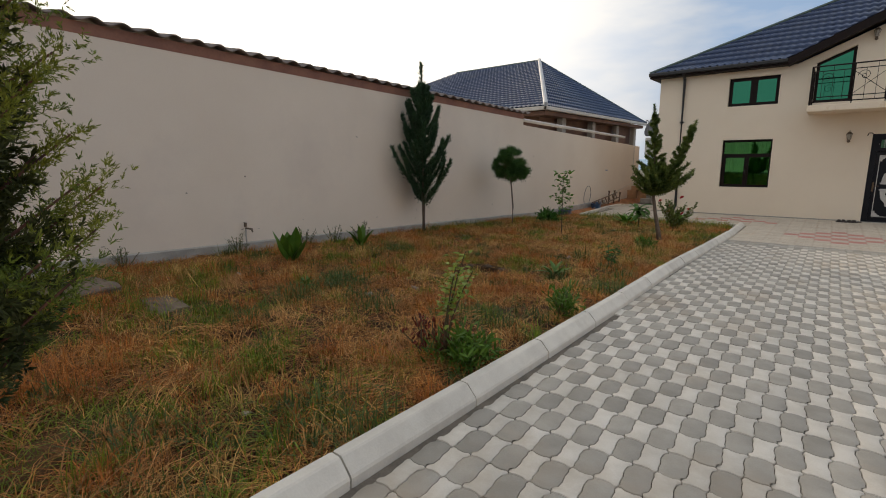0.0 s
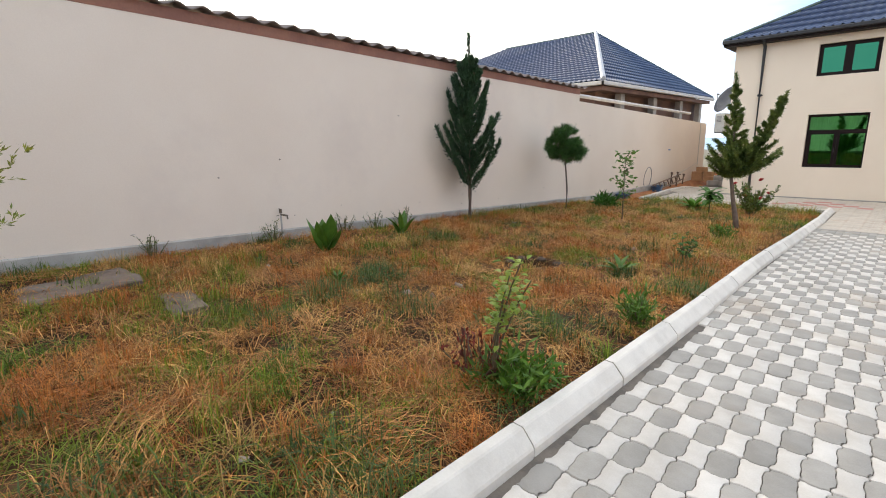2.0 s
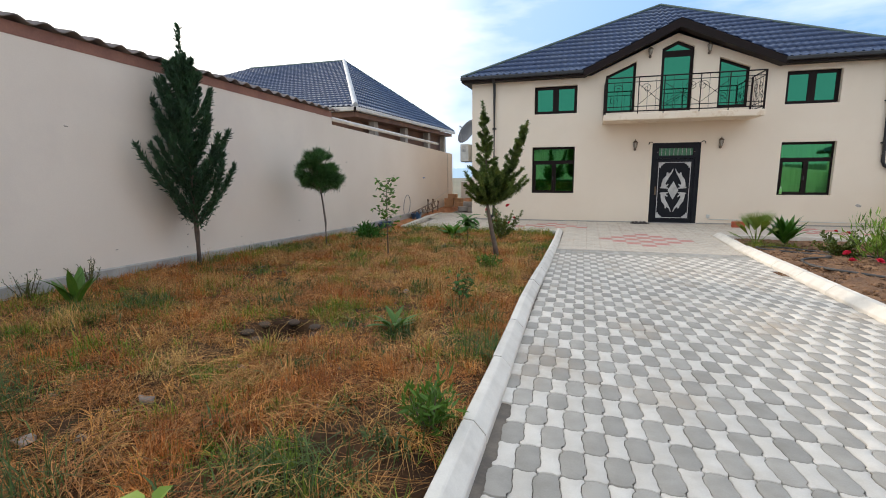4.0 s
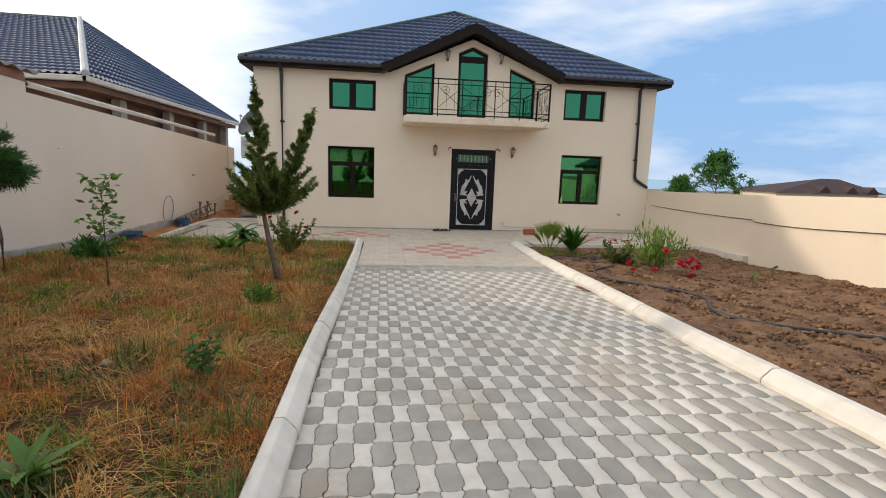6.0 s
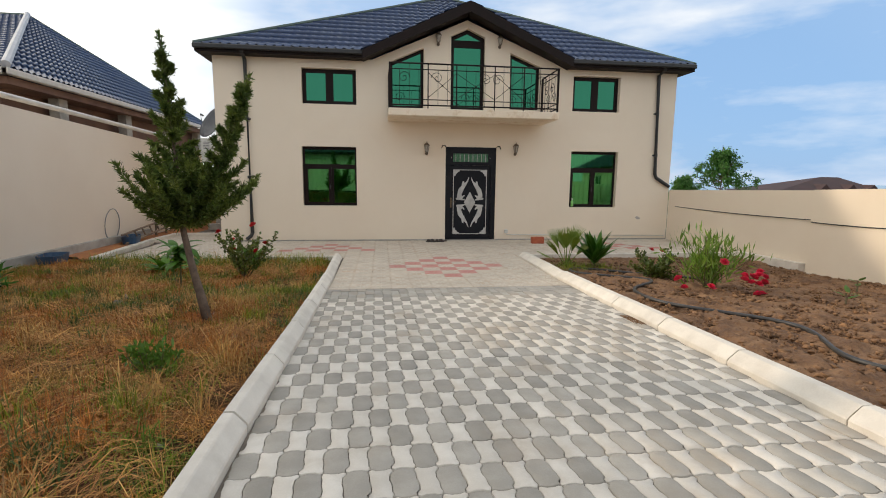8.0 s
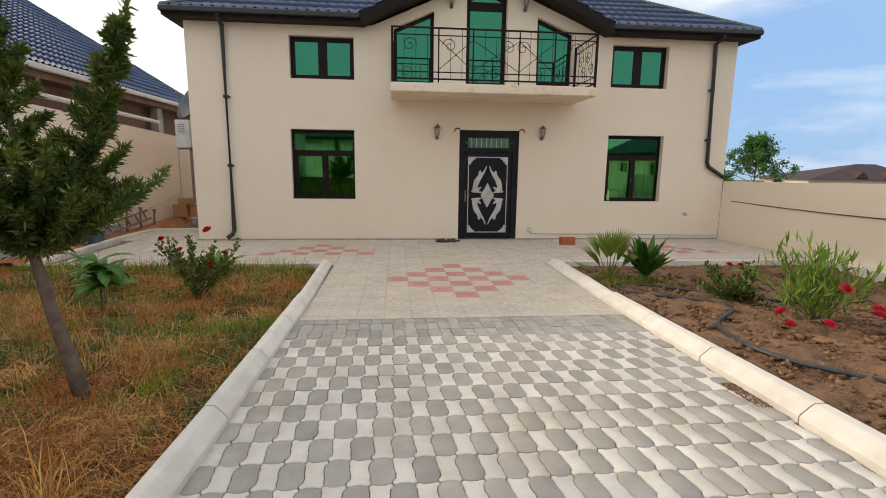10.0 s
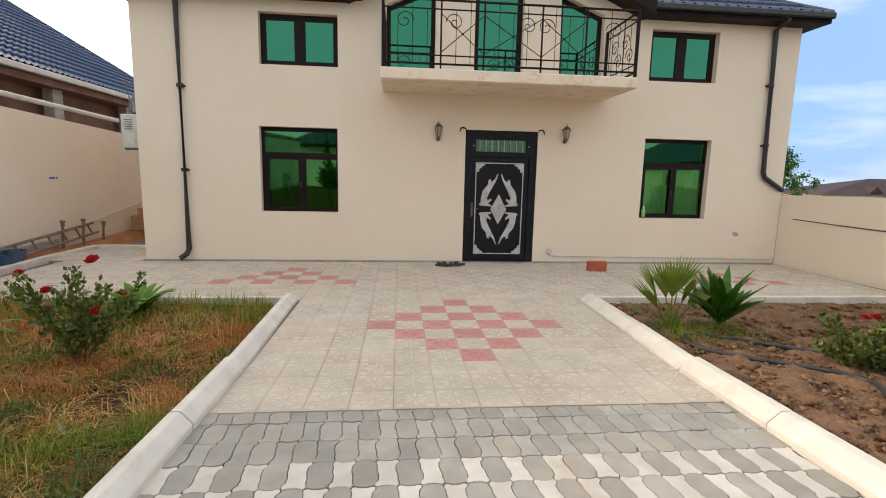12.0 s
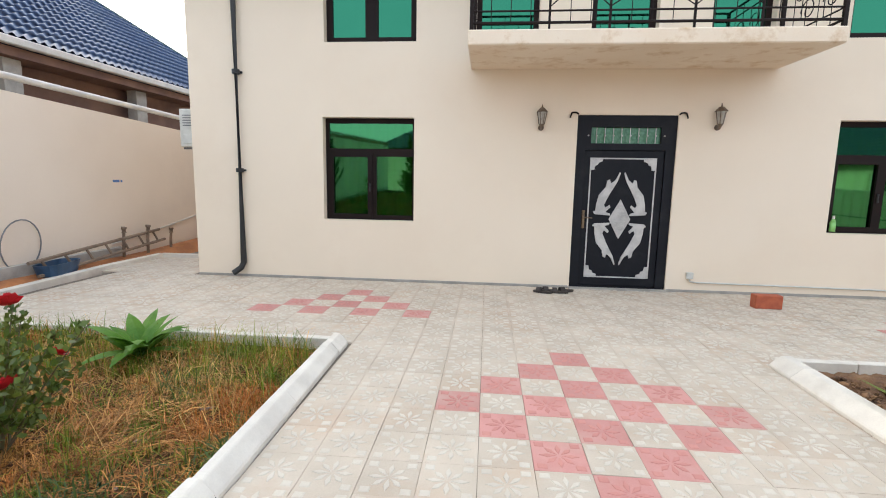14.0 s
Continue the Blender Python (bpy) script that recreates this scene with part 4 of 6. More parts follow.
grass("green_grass", 2900, X0, X1, -19.5, -2.95, green_mask, 0.03, 0.12, 0.0055, 1.3, M_GRASS, "patches of green grass among the dry", per=24, radius=0.05)
grass("tall_straw", 900, X0, X1, -19.5, -2.95, lambda x, y: max(0.02, patch(x, y, 1.1, 77.0) * 1.6 + patch(x, y, 5.0, 78.0) * 1.2), 0.06, 0.19, 0.0042, 1.1, M_ORANGE_G, "upright orange tufts of withered grass", per=60, radius=0.05)
grass("tall_pale_straw", 170, X0, X1, -19.5, -2.95, lambda x, y: max(0.01, patch(x, y, 0.9, 97.0) * 1.9 - 0.1), 0.12, 0.27, 0.004, 1.5, M_PALE, "long pale stalks bent over in tufts", per=52, radius=0.05)
grass("green_tufts", 400, X0, X1, -19.5, -2.95, lambda x, y: max(0.04, patch(x, y, 1.2, 87.0) * 1.6 + (0.5 if y < -16 else 0)), 0.07, 0.20, 0.006, 0.9, M_GRASS, "fresh green grass tufts among the straw", per=64, radius=0.055)
grass("feathery_weeds", 80, X0, X1, -19.5, -2.95, lambda x, y: max(0.03, patch(x, y, 0.8, 67.0) * 1.5), 0.08, 0.24, 0.006, 1.0, M_BLUEWEED, "feathery blue-green weeds in the dry grass", per=110, radius=0.10)
grass("weeds", 240, X0, X1, -19.5, -2.95, lambda x, y: 0.5 if patch(x, y, 1.3, 40) > 0.3 else 0.02, 0.05, 0.15, 0.012, 0.8, M_WEED, "grey-green weeds in the dry grass", per=30, radius=0.06)

grass("edging_grass", 260, -7.6, -3.4, -3.75, -2.86, lambda x, y: 0.9 if y > -3.2 else 0.35, 0.10, 0.30, 0.0065, 0.9, M_GRASS, "long green grass along the terrace edging", per=14, radius=0.05)
grass("edging_straw", 120, -7.6, -3.4, -4.3, -2.9, lambda x, y: 0.6, 0.10, 0.28, 0.0055, 1.7, M_PALE, "long bent straw along the terrace edging", per=14, radius=0.05)


def straw():
    n = 170000
    x = np.random.uniform(X0, X1, n)
    y = np.random.uniform(-19.5, -2.9, n)
    keep = np.array([dry_mask(a, b) > random.random() * 0.9 for a, b in zip(x, y)])
    x, y = x[keep], y[keep]
    keep = np.array([not bare(a, b) for a, b in zip(x, y)])
    x, y = x[keep], y[keep]
    n = len(x)
    z = np.array([bed_left(a, b) for a, b in zip(x, y)]) + np.random.uniform(0.005, 0.05, n)
    az = np.random.rand(n) * 6.283 + 0
    d = np.c_[np.cos(az), np.sin(az), rnd(n) * 0.16]
    L = np.random.uniform(0.05, 0.24, n)
    P = np.c_[x, y, z] - d * L[:, None] * 0.5
    edge = np.array([west_line(q) for q in y]) - 0.01
    P[:, 0] -= np.maximum(0, np.maximum(P[:, 0], P[:, 0] + d[:, 0] * L) - edge)
    ob = blades(P, d, L, 0.0048, "straw", M_STRAW, None, 0.08)
    tagged(ob, "mown straw lying over the garden soil", "straw", kind="stuff")


def lying_stalks():
    """Mown stalks lying in swathes, alike in direction within each swathe."""
    P, Q, R, W = [], [], [], []
    for k in range(900):
        cx, cy = random.uniform(X0 + 0.2, X1 - 0.35), random.uniform(-19.3, -3.1)
        if patch(cx, cy, 1.0, 121.0) < -0.12 or math.hypot(cx + 5.08, cy + 12.62) < 0.7 or math.hypot(cx + 7.2, cy + 16.7) < 0.6 or math.hypot(cx + 6.22, cy + 16.24) < 0.4:
            continue
        az = patch(cx, cy, 0.5, 131.0) * 9 + random.uniform(-0.5, 0.5)
        for j in range(random.randint(10, 34)):
            a, L = az + random.gauss(0, 0.34), random.uniform(0.12, 0.38)
            x, y = cx + random.gauss(0, 0.10), cy + random.gauss(0, 0.10)
            dx, dy = math.cos(a) * L, math.sin(a) * L
            lim = west_line(y) - 0.02
            x -= max(0, max(x, x + dx) - lim)
            z = bed_left(x, y) + random.uniform(0.01, 0.06)
            P.append((x, y, z))
            Q.append((x + dx * 0.5, y + dy * 0.5, z + random.uniform(0.01, 0.07)))
            R.append((x + dx, y + dy, z + random.uniform(-0.02, 0.05)))
            w = random.uniform(0.0012, 0.0026)
            W.append((-math.sin(a) * w, math.cos(a) * w, random.uniform(-0.5, 0.5) * w))
    P, Q, R, W = (np.array(q) for q in (P, Q, R, W))
    v = np.stack([P - W, P + W, Q + W, Q - W, R + W * 0.4, R - W * 0.4], 1).reshape(-1, 3)
    i = np.arange(len(P))[:, None] * 6
    f = np.concatenate([i + np.array([[0, 1, 2, 3]]), i + np.array([[3, 2, 4, 5]])])
    tagged(raw("lying_stalks", v, f, M_STALK), "long mown stalks lying in swathes over the garden", "straw", kind="stuff")


straw()
lying_stalks()


# ---- door ----
M_DOOR = material("black_steel_door", (0.007, 0.008, 0.012), (0.010, 0.011, 0.015), 0.55, spec=0.2, scale=3, fine=50, bump=0.05, stain=(0.018, 0.019, 0.022), stain_scale=2.5)
M_SILVER = material("silver_paint", (0.55, 0.54, 0.52), (0.42, 0.41, 0.40), 0.5, metal=0.3, scale=8, fine=60, bump=0.3)
M_BRASS = material("worn_bronze", (0.22, 0.16, 0.10), (0.14, 0.10, 0.07), 0.4, metal=0.7, scale=10, bump=0.1)
M_GGLASS = material("green_figured_glass", (0.10, 0.26, 0.15), (0.05, 0.16, 0.08), 0.15, scale=30, fine=80, bump=0.3)


def flat(bm, poly, y0, y1):
    return slab(bm, poly, y0, y1)


def front_door():
    top = empty("door_1", label="black steel entrance door with silver scrollwork", category="door", kind="structure")
    x0, x1, z0, z1 = DOOR
    y = 0.03
    bm = bmesh.new()
    slab(bm, rect(x0, x1, z0, z1), y, y + 0.09, [rect(x0 + 0.13, x1 - 0.13, 0.03, 1.96), rect(x0 + 0.2, x1 - 0.2, 2.05, 2.27)])
    part("door_frame", bm, M_DOOR, top)
    leaf = None
    bm = bmesh.new()
    box(bm, x0 + 0.133, x1 - 0.133, y + 0.025, y + 0.075, 0.033, 1.957, 0.004)
    leaf = part("door_leaf", bm, M_DOOR, top)
    bx0, bx1, bz0, bz1 = -0.49, 0.41, 0.155, 1.855
    bm = bmesh.new()
    slab(bm, rect(bx0, bx1, bz0, bz1), y + 0.013, y + 0.022, [rect(bx0 + 0.018, bx1 - 0.018, bz0 + 0.018, bz1 - 0.018)])
    part("border", bm, M_SILVER, leaf, "silver border strip")
    for sx, cx in ((1, bx0 + 0.02), (-1, bx1 - 0.02)):
        for sz, cz in ((1, bz0 + 0.02), (-1, bz1 - 0.02)):
            bm = bmesh.new()
            q = [(0, 0), (0.15, 0), (0.15, 0.03), (0.10, 0.045), (0.085, 0.08), (0.05, 0.09), (0.04, 0.15), (0, 0.15)]
            q = [(cx + sx * a, cz + sz * b) for a, b in q]
            slab(bm, q if sx * sz > 0 else q[::-1], y + 0.011, y + 0.024)
            part("corner_ornament", bm, M_SILVER, leaf, "silver corner ornament")
    cx, cz = -0.04, 1.0
    bm = bmesh.new()
    slab(bm, [(cx - 0.15, cz), (cx, cz - 0.28), (cx + 0.15, cz), (cx, cz + 0.28)], y + 0.01, y + 0.024)
    for k in range(9):
        zz = cz - 0.16 + 0.04 * k
        w = 0.10 * (1 - abs(zz - cz) / 0.28)
        bar(bm, (cx - w, y + 0.008, zz), (cx + w, y + 0.008, zz + 0.015), 0.008, 5)
    part("diamond", bm, M_SILVER, leaf, "silver embossed diamond")
    flame = [(0.13, 0.05), (0.345, 0.065), (0.375, 0.10), (0.34, 0.115), (0.335, 0.20), (0.305, 0.34), (0.215, 0.45), (0.20, 0.54), (0.165, 0.555), (0.15, 0.50), (0.09, 0.55), (0.035, 0.66),
             (0.025, 0.64), (0.06, 0.53), (0.12, 0.42), (0.17, 0.33), (0.225, 0.20), (0.205, 0.16), (0.15, 0.20), (0.135, 0.17), (0.20, 0.10), (0.14, 0.08)]
    for sx in (-1, 1):
        for sz in (-1, 1):
            q = [(cx + sx * a, cz + sz * b) for a, b in flame]
            bm = bmesh.new()
            slab(bm, q if sx * sz > 0 else q[::-1], y + 0.008, y + 0.024)
            part("scroll", bm, M_SILVER, leaf, "silver painted scroll ornament")
    bm = bmesh.new()
    box(bm, -0.565, -0.525, y + 0.005, y + 0.024, 0.86, 1.12, 0.006)
    bar(bm, (-0.545, y, 1.02), (-0.545, y - 0.045, 1.02), 0.009)
    bar(bm, (-0.545, y - 0.045, 1.02), (-0.43, y - 0.045, 1.015), 0.009)
    part("door_handle", bm, M_BRASS, leaf, "bronze lever handle")
    bm = bmesh.new()
    box(bm, x0 + 0.2, x1 - 0.2, y + 0.05, y + 0.06, 2.05, 2.27)
    tr = part("transom_glass", bm, M_GGLASS, top, "green figured glass")
    for k in range(10):
        bm = bmesh.new()
        xx = x0 + 0.16 + (x1 - x0 - 0.32) * k / 9
        bmesh.ops.create_icosphere(bm, subdivisions=1, radius=0.014, matrix=Matrix.Translation((xx, y - 0.004, 2.155)))
        if 0 < k < 9:
            bar(bm, (xx, y + 0.02, 2.055), (xx, y + 0.02, 2.265), 0.006, 5)
        part("grille_knob", bm, M_SILVER, tr, "silver grille knob")
    for s, xx in ((-1, x0), (1, x1)):
        bm = bmesh.new()
        pts = [(xx + s * 0.06 * (1 - math.cos(a)) * 0.9, -0.02, z1 + 0.03 * math.sin(a) - (0.03 if a > 2.4 else 0)) for a in np.linspace(0, 3.6, 9)]
        tube(bm, pts, 0.012, 5)
        part("hook", bm, M_BROWN, top)
    bm = bmesh.new()
    box(bm, x0 - 0.02, x1 + 0.02, -0.10, 0.03, -0.02, 0.012, 0.004)
    part("door_sill", bm, M_PLINTH, top)


front_door()


# ---- balcony rail ----
def balcony_rail():
    top = empty("balcony_railing", label="brown wrought-iron balcony railing with scrolls and crossed bars", category="railing")
    xl, xr, yf, zb = -2.15, 1.81, -1.18, 3.20
    zt = 4.19
    posts = [(xl, yf), (xr, yf), (xl, -0.03), (xr, -0.03)]
    for x, y in posts:
        bm = bmesh.new()
        box(bm, x - 0.022, x + 0.022, y - 0.022, y + 0.022, zb, zt + 0.01, 0.003)
        part("post", bm, M_BROWN, top)
    for x in (-1.28, -0.62, 0.28, 0.98):
        bm = bmesh.new()
        box(bm, x - 0.012, x + 0.012, yf - 0.012, yf + 0.012, zb, zt, 0.002)
        part("post", bm, M_BROWN, top)
    runs = [((xl, yf), (xr, yf)), ((xl, yf), (xl, -0.03)), ((xr, yf), (xr, -0.03))]
    for a, b in runs:
        for z, r in ((zt, 0.018), (zt - 0.13, 0.011), (zb + 0.20, 0.011), (zb + 0.075, 0.016)):
            bm = bmesh.new()
            bar(bm, (*a, z), (*b, z), r, 6)
            part("rail", bm, M_BROWN, top)
        n = int(math.hypot(b[0] - a[0], b[1] - a[1]) / 0.22)
        for k in range(1, n):
            x, y = a[0] + (b[0] - a[0]) * k / n, a[1] + (b[1] - a[1]) * k / n
            bm = bmesh.new()
            bar(bm, (x, y, zb + 0.075), (x, y, zt - 0.13 if k % 2 else zt), 0.005, 5)
            part("baluster", bm, M_BROWN, top)
    for a, b in ((-1.28, -0.62), (-0.62, 0.28), (0.28, 0.98)):
        m, zm = (a + b) / 2, zb + 0.52
        for s in (-1, 1):
            bm = bmesh.new()
            bar(bm, (a, yf, zm - s * 0.28), (b, yf, zm + s * 0.28), 0.007, 5)
            part("cross_bar", bm, M_BROWN, top)
        bm = bmesh.new()
        bmesh.ops.create_icosphere(bm, subdivisions=1, radius=0.02, matrix=Matrix.Translation((m, yf, zm)))
        part("boss", bm, M_BROWN, top)
    def scroll(cx, cy, cz, s, dx, dy):
        bm = bmesh.new()
        pts = []
        for k in range(22):
            t = k / 21 * 9.0
            r = 0.14 * (1 - k / 24)
            u = s * (0.08 - r * math.cos(t))
            pts.append((cx + dx * u, cy + dy * u, cz + r * math.sin(t)))
        tube(bm, pts, 0.007, 5)
        part("scroll", bm, M_BROWN, top)
    for cx, s in ((-1.15, 1), (-0.02, 1), (0.42, -1), (1.35, 1), (-1.75, -1)):
        scroll(cx, yf, zb + 0.68, s, 1, 0)
    for cy in (-0.85, -0.45):
        scroll(xr, cy, zb + 0.62, 1, 0, 1)
        scroll(xr, cy, zb + 0.38, -1, 0, 1)
        scroll(xl, cy, zb + 0.5, 1, 0, 1)


balcony_rail()


# ---- fixtures on the house ----
M_LAMPGLASS = material("dusty_lamp_glass", (0.45, 0.42, 0.36), (0.36, 0.33, 0.28), 0.3, scale=20, bump=0.1)
M_LAMPMETAL = material("weathered_lamp_bronze", (0.13, 0.095, 0.07), (0.20, 0.15, 0.11), 0.6, metal=0.4, scale=20, bump=0.2)


def lantern(x, z):
    top = empty("wall_lantern", x, -0.005, z, label="weathered bronze wall lantern with dusty panes", category="wall lamp", group="wall lanterns on the facade")
    bm = bmesh.new()
    bar(bm, (0, 0, -0.14), (0, -0.02, -0.14), 0.04, 10)
    tube(bm, [(0, -0.01, -0.14), (0, -0.05, -0.16), (0, -0.08, -0.13)], 0.014, 6)
    part("bracket", bm, M_LAMPMETAL, top)
    bm = bmesh.new()
    bar(bm, (0, -0.08, -0.10), (0, -0.08, 0.06), 0.035, 6, 0.062)
    part("pane", bm, M_LAMPGLASS, top, "dusty glass")
    for k in range(6):
        a = k * math.pi / 3
        bm = bmesh.new()
        bar(bm, (0.037 * math.cos(a), -0.08 + 0.037 * math.sin(a), -0.10), (0.065 * math.cos(a), -0.08 + 0.065 * math.sin(a), 0.06), 0.005, 4)
        part("glazing_bar", bm, M_LAMPMETAL, top)
    bm = bmesh.new()
    bar(bm, (0, -0.08, 0.06), (0, -0.08, 0.12), 0.085, 6, 0.03)
    bar(bm, (0, -0.08, 0.12), (0, -0.08, 0.165), 0.012, 6, 0.005)
    part("cap", bm, M_LAMPMETAL, top)
    bm = bmesh.new()
    bar(bm, (0, -0.08, -0.15), (0, -0.08, -0.10), 0.012, 6, 0.04)
    part("base", bm, M_LAMPMETAL, top)
    return top


for lx, lz in ((-1.20, 2.39), (1.14, 2.41), (-0.92, 5.07), (0.65, 5.07)):
    lantern(lx, lz)


def drainpipe(pts, label, clamps):
    top = empty("drainpipe", label=label, category="drainpipe", group="drainpipes on the facade")
    bm = bmesh.new()
    tube(bm, pts, 0.045, 10)
    part("pipe", bm, M_BLACK, top, smooth=False)
    for x, z in clamps:
        bm = bmesh.new()
        bar(bm, (x, -0.06, z - 0.03), (x, -0.06, z + 0.03), 0.056, 10)
        box(bm, x - 0.07, x + 0.07, -0.02, -0.002, z - 0.015, z + 0.015)
        part("clamp", bm, M_BLACK, top)


drainpipe([(-5.56, -0.34, 4.56), (-5.56, -0.32, 4.48), (-5.57, -0.06, 4.38), (-5.57, -0.06, 0.22), (-5.60, -0.09, 0.14), (-5.70, -0.14, 0.06)], "black plastic drainpipe ending in a bent shoe", ((-5.57, 3.0), (-5.57, 1.6)))
drainpipe([(5.0, -0.34, 4.56), (5.0, -0.32, 4.48), (5.0, -0.06, 4.38), (5.08, -0.06, 1.80), (5.12, -0.06, 1.70), (5.52, -0.06, 1.46)], "black plastic drainpipe bent over the low wall", ((5.02, 3.4), (5.06, 2.3)))

M_WHITE = material("aged_white_plastic", (0.62, 0.62, 0.58), (0.52, 0.52, 0.48), 0.5, scale=8, bump=0.05)
M_GREY = material("grey_enamel", (0.20, 0.20, 0.21), (0.14, 0.14, 0.15), 0.5, scale=5, bump=0.05, stain=(0.28, 0.27, 0.26), stain_scale=3)


def air_conditioner():
    top = empty("air_conditioner", label="white outdoor air-conditioning unit on the side wall", category="air conditioner")
    bm = bmesh.new()
    box(bm, -6.90, -6.60, 0.58, 1.38, 1.97, 2.57, 0.012)
    body = part("body", bm, M_WHITE, top)
    bm = bmesh.new()
    box(bm, -6.86, -6.66, 0.568, 0.578, 2.02, 2.16, 0.004)
    part("service_cover", bm, M_WHITE, body)
    for k in range(5):
        bm = bmesh.new()
        box(bm, -6.84, -6.70, 0.572, 0.579, 2.30 + 0.04 * k, 2.315 + 0.04 * k)
        part("vent_slot", bm, M_GREY, body)
    bm = bmesh.new()
    bar(bm, (-6.906, 0.98, 2.27), (-6.92, 0.98, 2.27), 0.23, 20)
    part("fan_grille", bm, M_GREY, top)
    for y in (0.66, 1.26):
        bm = bmesh.new()
        box(bm, -6.90, -6.332, y, y + 0.03, 1.935, 1.968)
        part("bracket", bm, M_GREY, top)


M_DISH = material("dark_grey_dish", (0.075, 0.08, 0.095), (0.055, 0.06, 0.07), 0.6, scale=5, bump=0.05, stain=(0.11, 0.11, 0.115), stain_scale=3)


def satellite_dish():
    top = empty("satellite_dish", label="grey satellite dish fixed to the side wall", category="satellite dish")
    bm = bmesh.new()
    n = Vector((-0.55, -0.62, 0.45)).normalized()
    q = n.to_track_quat("Z", "Y").to_matrix().to_4x4()
    m = Matrix.Translation((-6.80, 1.45, 3.02)) @ q
    rings = []
    for i in range(6):
        r = 0.48 * i / 5
        z = 0.10 * (i / 5) ** 2
        rings.append([bm.verts.new(m @ Vector((r * math.cos(k * math.pi / 12), r * math.sin(k * math.pi / 12), z))) for k in range(24)] if i else [bm.verts.new(m @ Vector((0, 0, 0)))])
    for k in range(24):
        bm.faces.new((rings[0][0], rings[1][k], rings[1][(k + 1) % 24]))
    for a, b in zip(rings[1:], rings[2:]):
        for k in range(24):
            bm.faces.new((a[k], b[k], b[(k + 1) % 24], a[(k + 1) % 24]))
    dish = part("dish", bm, M_DISH, top, smooth=True)
    s = dish.modifiers.new("thick", "SOLIDIFY")
    s.thickness = 0.006
    bm = bmesh.new()
    tip = m @ Vector((0, 0, 0.45))
    bar(bm, m @ Vector((0.0, -0.46, 0.10)), tip, 0.01, 6)
    part("feed_arm", bm, M_GREY, top)
    bm = bmesh.new()
    bar(bm, tip, tip - n * 0.09, 0.025, 8)
    part("receiver", bm, M_GREY, top)
    bm = bmesh.new()
    bar(bm, m @ Vector((0, 0, -0.01)), (-6.335, 1.75, 2.95), 0.02, 6)
    part("wall_arm", bm, M_GREY, top)


air_conditioner()
satellite_dish()


def facade_pipe():
    top = empty("socket_box", label="white outdoor socket with a pipe along the wall foot", category="socket")
    bm = bmesh.new()
    box(bm, 0.91, 1.0, -0.045, -0.001, 0.19, 0.28, 0.006)
    part("box", bm, M_WHITE, top)
    bm = bmesh.new()
    tube(bm, [(0.955, -0.02, 0.19), (0.97, -0.02, 0.15), (1.05, -0.02, 0.14), (3.0, -0.02, 0.125), (5.5, -0.02, 0.10)], 0.011, 6)
    part("pipe", bm, M_WHITE, top)
    bm = bmesh.new()
    v0 = [(4.62, 0.60), (4.66, 0.64), (4.72, 0.625), (4.77, 0.58), (4.73, 0.55), (4.67, 0.555)]
    slab(bm, v0, -0.004, 0.001)
    tagged(part("plaster_chip", bm, M_PLINTH), "grey chip in the plaster of the house wall", "plaster chip")


facade_pipe()

# mortar line at the wall foot, its dark grey also standing in for shadow
bm = bmesh.new()
box(bm, HX0, DOOR[0] - 0.02, -0.014, -0.001, -0.02, 0.028)
box(bm, DOOR[1] + 0.02, HX1, -0.014, -0.001, -0.02, 0.028)
tagged(part("trim", bm, M_PLINTH), "grey mortar and shadow line along the foot of the facade", "trim", kind="structure")

# ---- small things by the door ----
M_BRICKR = material("red_brick", (0.42, 0.11, 0.05), (0.33, 0.08, 0.04), 0.9, scale=12, fine=80, bump=0.5)
bm = bmesh.new()
box(bm, 1.42, 1.74, -0.85, -0.72, 0.002, 0.17, 0.008)
tagged(part("brick_block", bm, M_BRICKR), "red fired brick block standing on the tiles", "brick")
M_SHOE = material("dark_rubber", (0.025, 0.018, 0.016), (0.04, 0.03, 0.025), 0.6, scale=15, bump=0.2)


def slipper(x, y, rz):
    top = empty("slipper", x, y, 0.006, rz, label="dark brown rubber slipper beside the door", category="slipper", group="slippers by the door")
    pts = [(0.045 * math.cos(a) * (1.15 if math.sin(a) > 0 else 0.9), 0.13 * math.sin(a)) for a in np.linspace(0, 2 * math.pi, 16, endpoint=False)]
    bm = bmesh.new()
    lo, hi = [bm.verts.new((a, b, 0)) for a, b in pts], [bm.verts.new((a, b, 0.025)) for a, b in pts]
    for k in range(16):
        bm.faces.new((lo[k], lo[(k + 1) % 16], hi[(k + 1) % 16], hi[k]))
    bm.faces.new(lo[::-1])
    bm.faces.new(hi)
    part("sole", bm, M_SHOE, top)
    bm = bmesh.new()
    arch = []
    for yy in (0.02, 0.085):
        arch.append([bm.verts.new((0.05 * math.cos(t), yy, 0.02 + 0.05 * math.sin(t))) for t in np.linspace(0, math.pi, 8)])
    for k in range(7):
        bm.faces.new((arch[0][k], arch[0][k + 1], arch[1][k + 1], arch[1][k]))
    st = part("strap", bm, M_SHOE, top)
    st.modifiers.new("thick", "SOLIDIFY").thickness = 0.006


for sx, sy, sr in ((-1.12, -0.42, 70), (-1.02, -0.33, 100), (-0.90, -0.40, 80), (-0.80, -0.32, 110)):
    slipper(sx, sy, sr)


